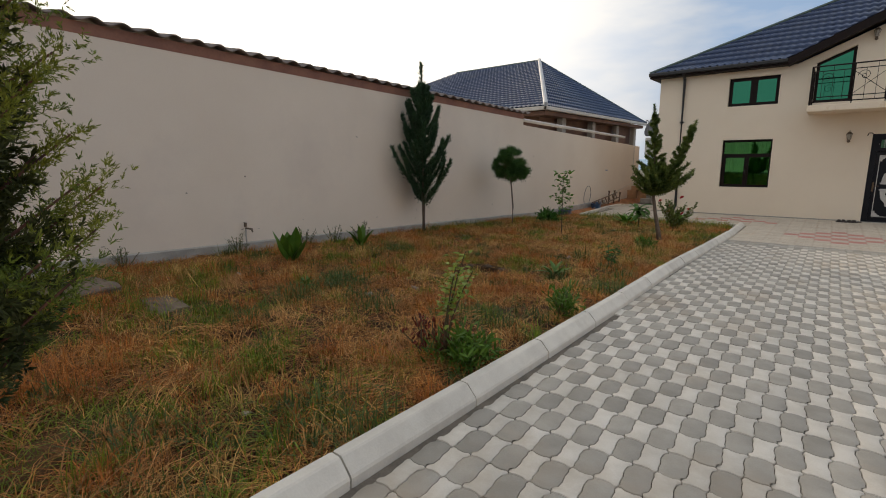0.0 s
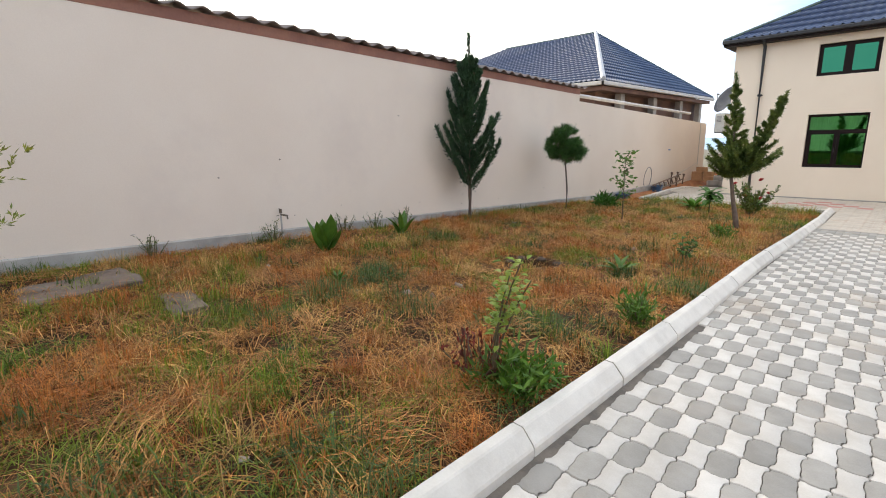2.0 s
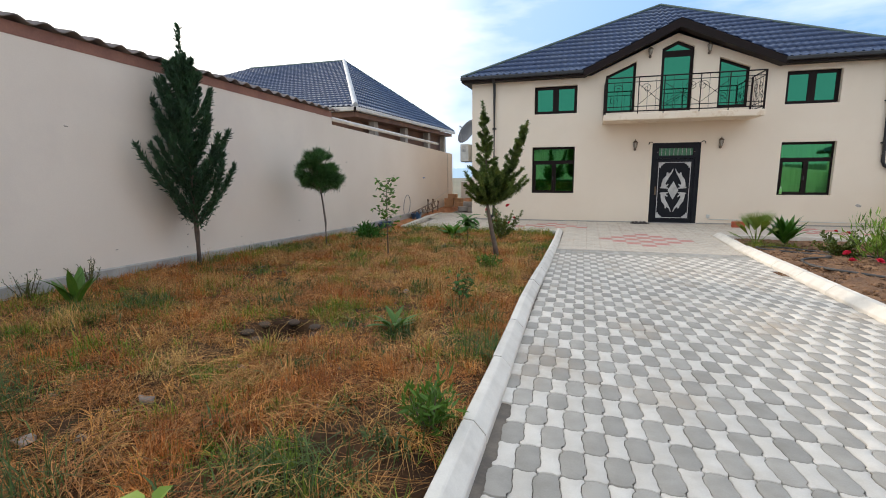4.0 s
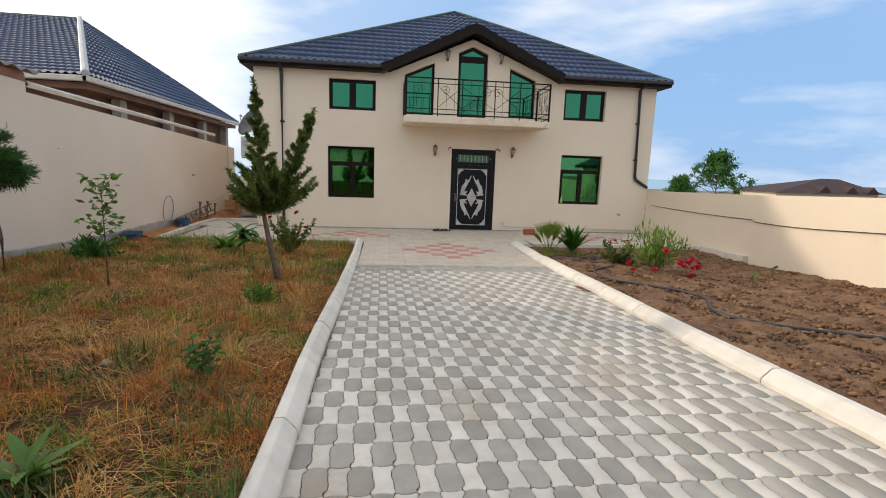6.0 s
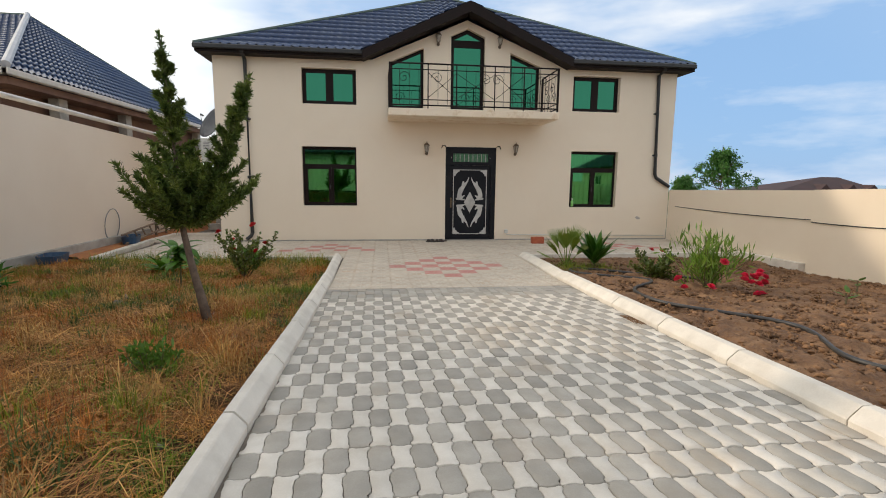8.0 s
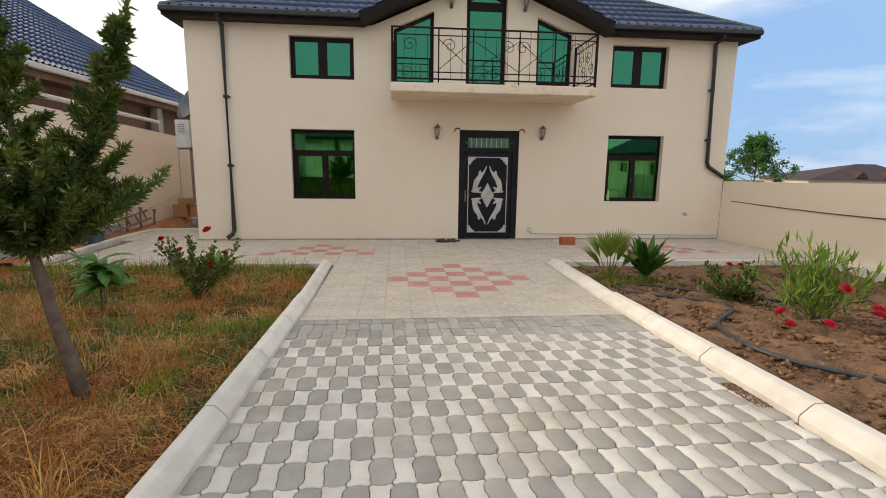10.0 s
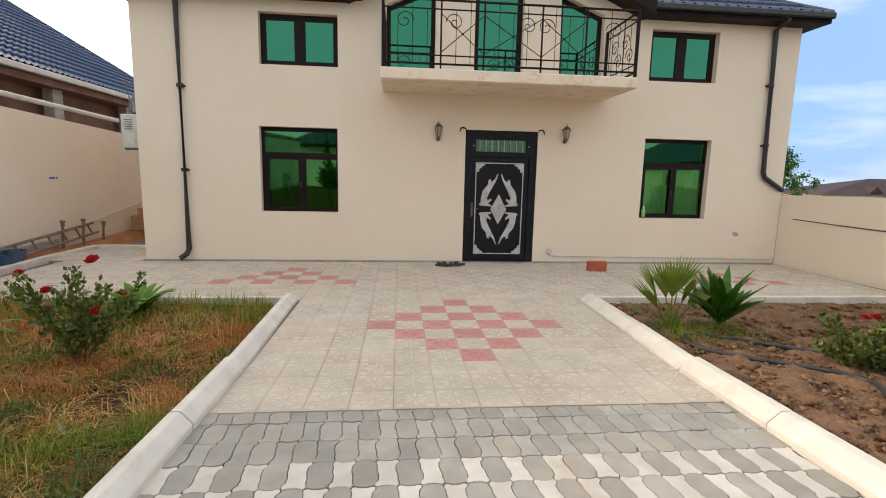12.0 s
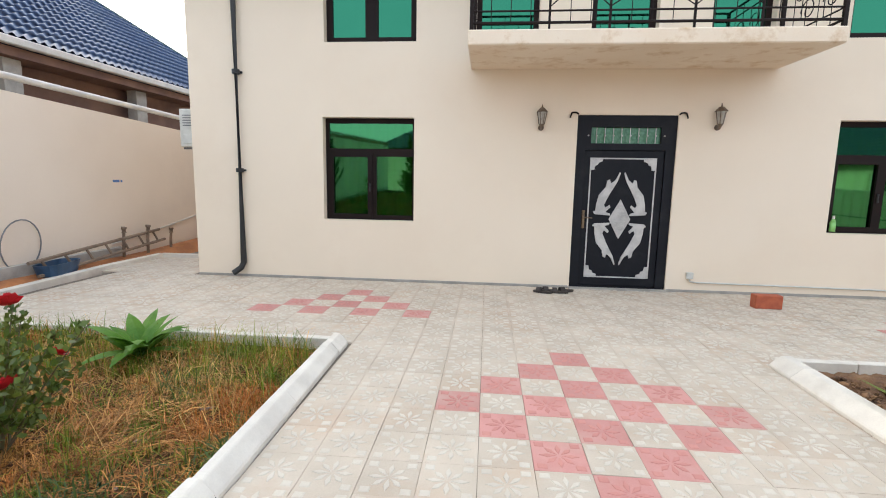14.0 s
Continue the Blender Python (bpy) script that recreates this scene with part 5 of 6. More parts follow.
def wall_chips():
    """Grey knocks and scuffs in the render of the garden wall."""
    for k in range(16):
        y = random.uniform(-16.5, -4.5)
        z = bed_left(-8.4, y) + random.choice((random.uniform(0.25, 0.5), random.uniform(0.6, 2.0)))
        w, h = random.uniform(0.010, 0.034), random.uniform(0.006, 0.016)
        bm = bmesh.new()
        ring = []
        for a in range(9):
            t, r = a * math.tau / 9, random.uniform(0.6, 1.0)
            ring.append((w * r * math.cos(t), h * r * math.sin(t)))
        lo = [bm.verts.new((WALL_L + 0.0005, y + p, z + q)) for p, q in ring]
        hi = [bm.verts.new((WALL_L + 0.003, y + p * 0.85, z + q * 0.85)) for p, q in ring]
        bm.faces.new(hi)
        for a in range(9):
            bm.faces.new((lo[a], lo[(a + 1) % 9], hi[(a + 1) % 9], hi[a]))
        tagged(part("plaster_chip", bm, M_CHIP), "dark scuff in the cream render of the garden wall", "plaster chip", group="scuffs on the garden wall")


M_CHIP = material("scuffed_render", (0.22, 0.18, 0.15), (0.38, 0.32, 0.27), 0.95, scale=30, bump=0.5)
wall_chips()

def plastic_bottle(x, y, z):
    top = empty("plastic_bottle", x, y, z, label="small pale-green plastic bottle standing in the window reveal", category="bottle")
    bm = bmesh.new()
    tube(bm, [(0, 0, 0), (0, 0, 0.13)], 0.036, 12, 0.036)
    tube(bm, [(0, 0, 0.13), (0, 0, 0.175)], 0.036, 12, 0.014)
    part("body", bm, material("pale_green_plastic", (0.25, 0.55, 0.16), (0.20, 0.48, 0.13), 0.35, scale=8, bump=0), top, smooth=True)
    bm = bmesh.new()
    tube(bm, [(0, 0, 0.172), (0, 0, 0.215)], 0.017, 10, 0.015)
    part("cap", bm, M_CREAM_METAL, top, "white cap")


plastic_bottle(2.80, 0.06, 0.902)

# ---- plants ----
M_RED = material("red_petals", (0.55, 0.01, 0.02), (0.40, 0.01, 0.015), 0.5, scale=20, bump=0, island=0.25, translucent=0.2)
M_PINK = material("pink_petals", (0.72, 0.03, 0.09), (0.58, 0.02, 0.06), 0.5, scale=20, bump=0, island=0.25, translucent=0.2)
M_PLEAF = material("pale_leaf_green", (0.17, 0.27, 0.025), (0.28, 0.34, 0.05), 0.5, scale=8, bump=0, island=0.35, translucent=0.3)
M_REDWEED = material("rust_red_weed", (0.20, 0.030, 0.014), (0.10, 0.022, 0.012), 0.8, scale=8, bump=0, island=0.5, translucent=0.2)
M_OLEAF = material("oleander_leaf", (0.10, 0.20, 0.022), (0.20, 0.29, 0.045), 0.5, scale=8, bump=0, island=0.4, translucent=0.3, spec=0.4)
M_STEM = material("green_brown_stem", (0.10, 0.10, 0.04), (0.12, 0.08, 0.05), 0.8, scale=20, bump=0.2)
M_ROSELEAF = material("rose_leaf", (0.06, 0.105, 0.014), (0.13, 0.15, 0.025), 0.45, scale=8, bump=0, island=0.4, translucent=0.25)


M_LILYL = material("fresh_lily_green", (0.075, 0.20, 0.014), (0.13, 0.27, 0.025), 0.5, scale=6, bump=0, island=0.35, translucent=0.3, spec=0.35)
M_LILY = material("lily_leaf_green", (0.04, 0.13, 0.012), (0.085, 0.20, 0.022), 0.45, scale=6, bump=0, island=0.35, translucent=0.25, spec=0.35)


def ground_at(x, y):
    return bed_left(x, y) if x < -2 else bed_right(x, y)


def strap_leaf(bm, az, up, length, width, curl, fold=0.25):
    """One broad leaf with a raised fold, from the root outwards."""
    p, e, rows, n = Vector((0, 0, 0.01)), up, [], 7
    side = Vector((-math.sin(az), math.cos(az), 0))
    for i in range(n):
        t = i / (n - 1)
        w = width * 0.5 * (math.sin(math.pi * min(1, 0.12 + t * 0.88)) ** 0.8) if i < n - 1 else 0.002
        d = Vector((math.cos(az) * math.cos(e), math.sin(az) * math.cos(e), math.sin(e)))
        nr = d.cross(side)
        rows.append([bm.verts.new(p - side * w - nr * w * fold), bm.verts.new(p), bm.verts.new(p + side * w - nr * w * fold)])
        p = p + d * length / (n - 1)
        e -= curl / (n - 1)
    for a, b in zip(rows, rows[1:]):
        for k in range(2):
            bm.faces.new((a[k], a[k + 1], b[k + 1], b[k]))


def leafy(name, x, y, n, length, width, label, mat, up=(0.6, 1.3), curl=1.0, category="plant", stem=0.0):
    top = empty(name, x, y, ground_at(x, y), label=label, category=category)
    if stem:
        bm = bmesh.new()
        tube(bm, [(0, 0, -0.04), (0.01, 0, stem * 0.5), (0, 0.01, stem)], 0.014, 6, 0.008)
        part("stem", bm, M_STEM, top)
    for k in range(n):
        bm = bmesh.new()
        f = k / max(1, n - 1)
        strap_leaf(bm, k * 2.4 + random.uniform(-0.3, 0.3), random.uniform(*up), length * random.uniform(0.7, 1.15), width * random.uniform(0.8, 1.15), curl * random.uniform(0.6, 1.3))
        lf = part("leaf", bm, mat, top)
        lf.location = (random.uniform(-0.03, 0.03), random.uniform(-0.03, 0.03), stem * (0.55 + 0.45 * f) if stem else random.uniform(0, 0.05))
    return top


def flower(top, x, y, z, mat, r=0.045):
    bm = bmesh.new()
    for ring, (rr, el) in enumerate(((1.0, 0.35), (0.75, 0.8), (0.45, 1.2))):
        for k in range(6):
            a = k * math.pi / 3 + ring * 0.5
            c, s = math.cos(a), math.sin(a)
            o = Vector((0, 0, 0))
            tip = Vector((c * math.cos(el), s * math.cos(el), math.sin(el))) * r * (1.1 if ring == 0 else 0.95)
            sd = Vector((-s, c, 0)) * r * 0.5
            vs = [bm.verts.new(q) for q in (o, tip * 0.6 + sd, tip, tip * 0.6 - sd)]
            bm.faces.new(vs)
    fl = part("flower", bm, mat, top, "red bloom" if mat is M_RED else "pink bloom")
    fl.location = (x, y, z)
    fl.rotation_euler = (random.uniform(-0.7, 0.7), random.uniform(-0.7, 0.7), random.uniform(0, 6))


def bush(name, x, y, radius, height, leaves, size, narrow, label, mat, blooms=(), bloom_mat=None, stems=12, bloom_size=0.045, upright=0.6):
    top = empty(name, x, y, ground_at(x, y), label=label, category="shrub")
    P, D = [], []
    for k in range(stems):
        q = branch_path((random.uniform(-0.05, 0.05), random.uniform(-0.05, 0.05), -0.03), k * 2.4 + random.uniform(-0.4, 0.4),
                        height * random.uniform(0.75, 1.15), math.pi / 2 - random.uniform(0.05, 1.0) * radius / height * 1.2, -0.15, 9)
        bm = bmesh.new()
        tube(bm, [tuple(q[0]), tuple(q[4]), tuple(q[8])], 0.007, 5, 0.003)
        part("stem", bm, M_STEM, top)
        for j in range(leaves):
            t = random.uniform(2.2, 8)
            i = int(t)
            base = q[i] if i >= 8 else q[i] + (q[i + 1] - q[i]) * (t - i)
            d = rnd(3) + np.array([0, 0, upright]) + (q[8] - q[0]) / height * upright
            P.append(base + rnd(3) * size * 0.35)
            D.append(d)
    P = np.array(P)
    P[:, 2] = np.maximum(P[:, 2], 0.0)
    blades(P, D, np.random.uniform(0.7, 1.2, len(P)) * size, size * narrow, "foliage", mat, top)
    for b in blooms:
        flower(top, *b, bloom_mat, bloom_size)
    return top


def fan_palm(x, y):
    top = empty("fan_palm", x, y, ground_at(x, y), label="young fan palm with stiff split fronds in the soil bed", category="palm")
    M = material("palm_green", (0.10, 0.17, 0.012), (0.19, 0.23, 0.03), 0.5, scale=6, bump=0, translucent=0.2)
    for k, (az, up, L) in enumerate(((2.4, 1.15, 0.38), (0.7, 1.2, 0.44), (4.2, 1.4, 0.40), (0.1, 0.85, 0.30), (3.3, 0.95, 0.30), (5.3, 1.25, 0.34), (1.7, 1.3, 0.36), (3.0, 0.55, 0.20))):
        d = Vector((math.cos(az) * math.cos(up), math.sin(az) * math.cos(up), math.sin(up)))
        bm = bmesh.new()
        root = d * L * 0.95
        tube(bm, [(0, 0, 0), tuple(root * 0.5), tuple(root)], 0.013, 5, 0.007)
        fr = part("frond_stalk", bm, M, top)
        side = d.cross(Vector((0, 0, 1))).normalized()
        nr = side.cross(d)
        bm = bmesh.new()
        for j in range(12):
            a = -0.48 + 0.96 * j / 11
            dd = (d * math.cos(a) + side * math.sin(a)).normalized()
            ln = 0.47 * (0.80 + 0.20 * math.cos(a)) * random.uniform(0.9, 1.06)
            w = (side * math.cos(a) - d * math.sin(a)) * 0.017
            p1, p2 = root + dd * ln * 0.5 - nr * 0.01, root + dd * ln - Vector((0, 0, 0.05 * abs(a))) - nr * 0.03
            vs = [bm.verts.new(q) for q in (root, p1 + w, p2, p1 - w)]
            mid = bm.verts.new(p1 + nr * 0.008)
            bm.faces.new((vs[0], vs[1], mid))
            bm.faces.new((vs[1], vs[2], mid))
            bm.faces.new((vs[2], vs[3], mid))
            bm.faces.new((vs[3], vs[0], mid))
        part("frond", bm, M, fr)


fan_palm(1.14, -3.85)
leafy("lily_plant", 1.66, -3.95, 46, 0.60, 0.125, "dark green broad-leaved lily clump in the soil bed", M_LILY, (0.75, 1.52), 0.6, stem=0.16)
grass("bed_grass", 60, 0.95, 1.9, -4.25, -3.7, lambda x, y: 0.8, 0.06, 0.2, 0.006, 1.2, M_GRASS, "grass tufts round the palm", per=14, fn=bed_right)
bush("rose_bush", 2.2, -5.1, 0.5, 0.50, 70, 0.06, 0.65, "low rose bush with a few red blooms in the soil bed", M_ROSELEAF, ((-0.15, -0.1, 0.5), (0.12, 0.05, 0.46)), M_RED, 16)
OLEANDER_BLOOMS = [(-0.72, -0.40, 0.22), (-0.66, -0.45, 0.10), (-0.30, -0.50, 0.12), (-0.02, -0.35, 0.44), (0.10, -0.62, 0.24), (0.18, -0.66, 0.20), (0.24, -0.60, 0.27), (0.30, -0.64, 0.30), (0.14, -0.56, 0.28),
                   (0.36, -0.58, 0.33), (0.26, -0.70, 0.05), (0.34, -0.68, 0.04), (0.56, -0.45, 0.16), (0.62, -0.40, 0.12), (0.58, -0.42, 0.22), (0.42, -0.5, 0.14)]
bush("oleander", 2.45, -6.05, 0.62, 0.76, 26, 0.19, 0.14, "oleander shrub with long pale leaves and pink blooms", M_OLEAF, OLEANDER_BLOOMS, M_PINK, 26, 0.07, 1.2)
leafy("banana_seedling", 4.3, -3.5, 4, 0.34, 0.08, "small three-leaved seedling in the soil bed", M_LEAF, (0.5, 1.2), 0.7, stem=0.12)
leafy("seedling", 3.45, -7.3, 4, 0.16, 0.06, "small green seedling in dug soil", M_LEAF, (0.4, 1.1), 0.5, stem=0.16)
leafy("seedling", 4.5, -6.5, 3, 0.14, 0.07, "small green seedling in dug soil", M_LEAF, (0.4, 1.1), 0.5, stem=0.18)
leafy("seedling", 4.0, -5.2, 4, 0.13, 0.05, "small green seedling in dug soil", M_LEAF, (0.4, 1.1), 0.5, stem=0.08)
# garden side
bush("rose_bush", -4.5, -4.75, 0.52, 0.84, 78, 0.055, 0.65, "rose bush with red blooms by the terrace edging", M_ROSELEAF,
     ((-0.32, -0.1, 0.76), (0.16, 0.0, 0.86), (-0.10, -0.15, 0.64), (-0.10, -0.2, 0.50), (0.3, 0.1, 0.55), (0.22, -0.1, 0.46)), M_RED, 17, 0.06)
leafy("lily_plant", -4.75, -3.35, 24, 0.46, 0.13, "green broad-leaved lily clump by the edging", M_LILYL, (0.35, 1.2), 1.1, stem=0.1)
leafy("lily_plant", -5.85, -4.3, 22, 0.50, 0.12, "green broad-leaved lily clump by the edging", M_LILYL, (0.5, 1.2), 1.1)
leafy("rubber_plant", -5.12, -5.6, 30, 0.36, 0.12, "small dark tree seedling with drooping glossy leaves", M_LILY, (0.1, 1.2), 1.7, stem=0.56)
M_ORANGE = material("withered_orange_leaf", (0.65, 0.22, 0.03), (0.5, 0.16, 0.03), 0.6, scale=10, bump=0.1)
bm = bmesh.new()
strap_leaf(bm, 3.6, -1.1, 0.20, 0.07, 0.2)
wl_leaf = part("withered_leaf", bm, M_ORANGE)
wl_leaf.location = (-5.17, -5.66, ground_at(-5.12, -5.6) + 0.33)
tagged(wl_leaf, "withered orange leaf hanging on the seedling", "leaf")
leafy("canna_plant", -7.18, -14.2, 10, 0.46, 0.21, "green upright canna leaves by the garden wall", M_LEAF, (1.1, 1.5), 0.3)
leafy("canna_plant", -7.55, -12.6, 8, 0.42, 0.10, "green upright canna leaves by the garden wall", M_LEAF, (0.9, 1.4), 0.5)
leafy("fern_plant", -4.15, -12.3, 12, 0.28, 0.06, "bright green leafy weed in dry grass", M_LEAF, (0.4, 1.2), 0.8)
leafy("fern_plant", -5.85, -14.9, 14, 0.16, 0.04, "bright green leafy weed in dry grass", M_LEAF, (0.4, 1.2), 0.8)


def oval_leaf(bm, p, az, up, length, width):
    """One folded oval leaf from p."""
    d = Vector((math.cos(az) * math.cos(up), math.sin(az) * math.cos(up), math.sin(up)))
    side = Vector((-math.sin(az), math.cos(az), 0))
    nr = side.cross(d) * -1
    p = Vector(p)
    rib = [bm.verts.new(p + d * length * t - Vector((0, 0, 0.18 * length * t * t))) for t in (0, 0.35, 0.7, 1)]
    for s in (-1, 1):
        e = [bm.verts.new(rib[i].co + side * s * width * w + nr * width * 0.22) for i, w in ((1, 0.5), (2, 0.42))]
        bm.faces.new((rib[0], rib[1], e[0]))
        bm.faces.new((rib[1], rib[2], e[1], e[0]))
        bm.faces.new((rib[2], rib[3], e[1]))


def leafy_stems(name, x, y, stems, leaves, length, label, mat, bare=0.3):
    """Leaning stems with oval leaves in whorls; stems: (end x, end y, end z)."""
    top = empty(name, x, y, ground_at(x, y), label=label, category="shrub")
    for ex, ey, ez in stems:
        bm = bmesh.new()
        pts = [Vector((0, 0, -0.03)), Vector((ex * 0.3, ey * 0.3, ez * 0.45)), Vector((ex * 0.7, ey * 0.7, ez * 0.8)), Vector((ex, ey, ez))]
        tube(bm, [tuple(q) for q in pts], 0.008, 6, 0.003)
        st = part("stem", bm, M_STEM, top)
        bm = bmesh.new()
        for k in range(leaves):
            t = (bare + (1 - bare) * k / (leaves - 1)) * 3
            i = min(2, int(t))
            p = pts[i].lerp(pts[i + 1], t - i) + Vector((random.gauss(0, 0.035), random.gauss(0, 0.035), random.gauss(0, 0.02)))
            oval_leaf(bm, p, k * 2.4 + random.uniform(-0.5, 0.5), random.uniform(-0.25, 0.75), length * random.uniform(0.7, 1.2), length * random.uniform(0.5, 0.68))
        part("foliage", bm, mat, st)
    return top


leafy_stems("rose_shrub", -3.50, -15.42, ((0.38, -0.24, 0.88), (0.29, -0.22, 0.77), (0.17, -0.08, 0.66), (0.32, -0.08, 0.72), (0.22, -0.18, 0.60)), 30, 0.056, "young rose shrub with pale green leaves leaning over the kerb", M_PLEAF, 0.42)
bush("dock_weed", -3.62, -15.42, 0.24, 0.36, 16, 0.05, 0.4, "dry rust-red dock weed under the rose shrub", M_REDWEED, (), None, 12)
leafy_stems("broad_weed", -3.84, -11.13, ((-0.05, 0.02, 0.36), (0.08, 0.05, 0.32), (0.14, -0.04, 0.26), (-0.02, -0.1, 0.24)), 18, 0.075, "leafy weed with dull green oval leaves near the kerb", M_DLEAF, 0.25)
bush("weed_clump", -3.33, -15.38, 0.25, 0.26, 60, 0.10, 0.18, "fresh green weed clump against the kerb", M_LEAF, (), None, 14)
bush("weed_clump", -3.30, -13.85, 0.10, 0.30, 40, 0.09, 0.18, "fresh green weed clump against the kerb", M_LEAF, (), None, 9)
bush("weed_clump", -3.93, -9.1, 0.18, 0.28, 34, 0.07, 0.3, "fresh green weed clump in dry grass", M_LEAF, (), None, 12)
bush("weed_clump", -7.3, -6.3, 0.3, 0.32, 60, 0.16, 0.18, "leafy weed clump beside the garden wall", M_DLEAF, (), None, 14)
for wy in (-15.9, -14.4, -13.2, -12.6, -11.9):
    bush("dry_weed", -8.25, wy, 0.18, 0.34, 26, 0.03, 0.3, "dry grey-green weed at the foot of the wall", M_ROSELEAF, (), None, 9)

# ---- hose, cables, soil clods ----
def curve_thing(name, pts, r, mat, label, category):
    cu = bpy.data.curves.new(name, "CURVE")
    cu.dimensions = "3D"
    sp = cu.splines.new("NURBS")
    sp.points.add(len(pts) - 1)
    for q, c in zip(sp.points, pts):
        q.co = (*c, 1)
    sp.use_endpoint_u = True
    sp.order_u = 4
    cu.bevel_depth = r
    cu.bevel_resolution = 3
    tmp = bpy.data.objects.new(name, cu)
    me = bpy.data.meshes.new_from_object(tmp)
    bpy.data.objects.remove(tmp)
    me.materials.append(mat)
    me.shade_smooth()
    return tagged(new(name, me), label, category)


def on_bed(x, y, h=0.03):
    return (x, y, bed_right(x, y) + h)


M_HOSE = material("dusty_black_hose", (0.02, 0.02, 0.022), (0.05, 0.045, 0.04), 0.5, scale=8, bump=0.1)
curve_thing("garden_hose", [on_bed(*q) for q in ((3.0, -5.3), (2.2, -4.75), (1.6, -4.25), (1.2, -4.1), (0.97, -4.3), (1.02, -4.7), (1.4, -4.95), (1.8, -5.2), (1.98, -5.5),
            (1.6, -5.9), (1.15, -6.25), (0.98, -6.7), (0.95, -7.3), (1.4, -7.75), (1.85, -8.2), (1.7, -8.7), (1.3, -9.2), (1.35, -9.6), (1.85, -10.0), (2.6, -10.3), (3.6, -10.6))],
            0.022, M_HOSE, "dusty black irrigation hose winding over the soil", "hose")
curve_thing("wall_cable", [(5.60, -0.3, 0.93), (5.66, -1.8, 0.88), (5.71, -3, 0.875), (5.775, -4.33, 0.90)], 0.009, M_BLACK, "black cable along the low wall", "cable")
curve_thing("wall_cable", [(5.745, -4.37, 0.86), (5.75, -5.4, 0.84), (5.76, -6.6, 0.93), (5.78, -8.5, 1.05), (5.83, -12, 1.2)], 0.009, M_BLACK, "black cable along the low wall", "cable")


def scatter_lumps(name, n, area, fn, smin, smax, mat, label, sink=0.4):
    bm = bmesh.new()
    bmesh.ops.create_icosphere(bm, subdivisions=1, radius=1)
    co = np.array([v.co for v in bm.verts])
    fs = np.array([[v.index for v in f.verts] for f in bm.faces])
    bm.free()
    V, F = [], []
    for i in range(n):
        x, y = random.uniform(*area[:2]), random.uniform(*area[2:])
        s = smin * (smax / smin) ** (random.random() ** 2.2)
        q = (co + rnd(len(co), 3) * 0.30) * np.array([random.uniform(0.7, 1.3), random.uniform(0.7, 1.3), random.uniform(0.5, 0.9)]) * s
        a = random.uniform(0, 6.28)
        c, sn = math.cos(a), math.sin(a)
        q = q @ np.array([[c, -sn, 0], [sn, c, 0], [0, 0, 1]]).T + np.array([x, y, fn(x, y) + s * sink])
        V.append(q)
        F.append(fs + i * len(co))
    return tagged(raw(name, np.concatenate(V), np.concatenate(F), mat), label, "soil", kind="stuff")


M_CLOD = material("soil_clod", (0.24, 0.128, 0.06), (0.12, 0.062, 0.031), 0.95, scale=6, fine=50, bump=0.8, dist=0.01, island=0.35)
scatter_lumps("soil_clods", 24000, (0.75, 5.75, -12.5, -2.85), bed_right, 0.006, 0.034, M_CLOD, "broken clods of dug brown soil")
scatter_lumps("soil_spill", 1500, (0.27, 0.375, -8.0, -7.6), lambda x, y: rise(y) + 0.0005, 0.0015, 0.005, M_CLOD, "soil spilled over the pavers by the kerb")
M_PEBBLE = material("garden_stone", (0.34, 0.28, 0.23), (0.24, 0.20, 0.17), 0.9, scale=9, fine=60, bump=0.6, island=0.3)
scatter_lumps("pebbles", 160, (-8.2, -3.4, -18.5, -4), bed_left, 0.01, 0.05, M_PEBBLE, "scattered stones in the dry grass")

# ---- garden odds ----
M_PIT = material("earthy_dark_stone", (0.10, 0.065, 0.042), (0.06, 0.042, 0.03), 0.95, scale=9, fine=60, bump=0.7)
M_SLAB = material("mossy_broken_concrete", (0.20, 0.14, 0.10), (0.11, 0.08, 0.06), 0.95, scale=6, fine=60, bump=0.7, stain=(0.24, 0.19, 0.15), stain_scale=3)


def old_slab(x, y, w, d, rz, label):
    bm = bmesh.new()
    box(bm, -w / 2, w / 2, -d / 2, d / 2, 0, 0.07, 0.012)
    bmesh.ops.subdivide_edges(bm, edges=bm.edges, cuts=5, use_grid_fill=True)
    for v in bm.verts:
        n = noise.noise_vector(v.co * 4.5 + Vector((x, y, 0)))
        f = noise.noise_vector(v.co * 17 + Vector((x, y, 2)))
        v.co += Vector((n.x * 0.06 + f.x * 0.02, n.y * 0.06 + f.y * 0.02, n.z * 0.02 + f.z * 0.012))
    ob = part("concrete_slab", bm, M_SLAB)
    ob.matrix_basis = pose(x, y, bed_left(x, y) - 0.02, 1.5, -1, rz)
    tagged(ob, label, "slab")


old_slab(-7.35, -16.76, 0.76, 0.92, 4, "broken grey concrete slab half sunk in grass")
old_slab(-6.22, -16.24, 0.68, 0.30, -6, "broken grey concrete slab half sunk in grass")
for k in range(7):
    a = k * 0.9
    bm = bmesh.new()
    bmesh.ops.create_icosphere(bm, subdivisions=2, radius=0.055)
    for v in bm.verts:
        v.co *= 1 + 0.25 * noise.noise(v.co * 14 + Vector((k, 0, 0)))
        v.co.z *= 0.5
    ob = part("stone", bm, M_PIT)
    px, py = -5.05 + 0.31 * math.cos(a), -12.65 + 0.27 * math.sin(a)
    ob.matrix_basis = pose(px, py, bed_left(px, py) + 0.01, 0, 0, 50 * k)
    tagged(ob, "rough dark stone at the rim of an open pit", "stone", "stones round the pit")


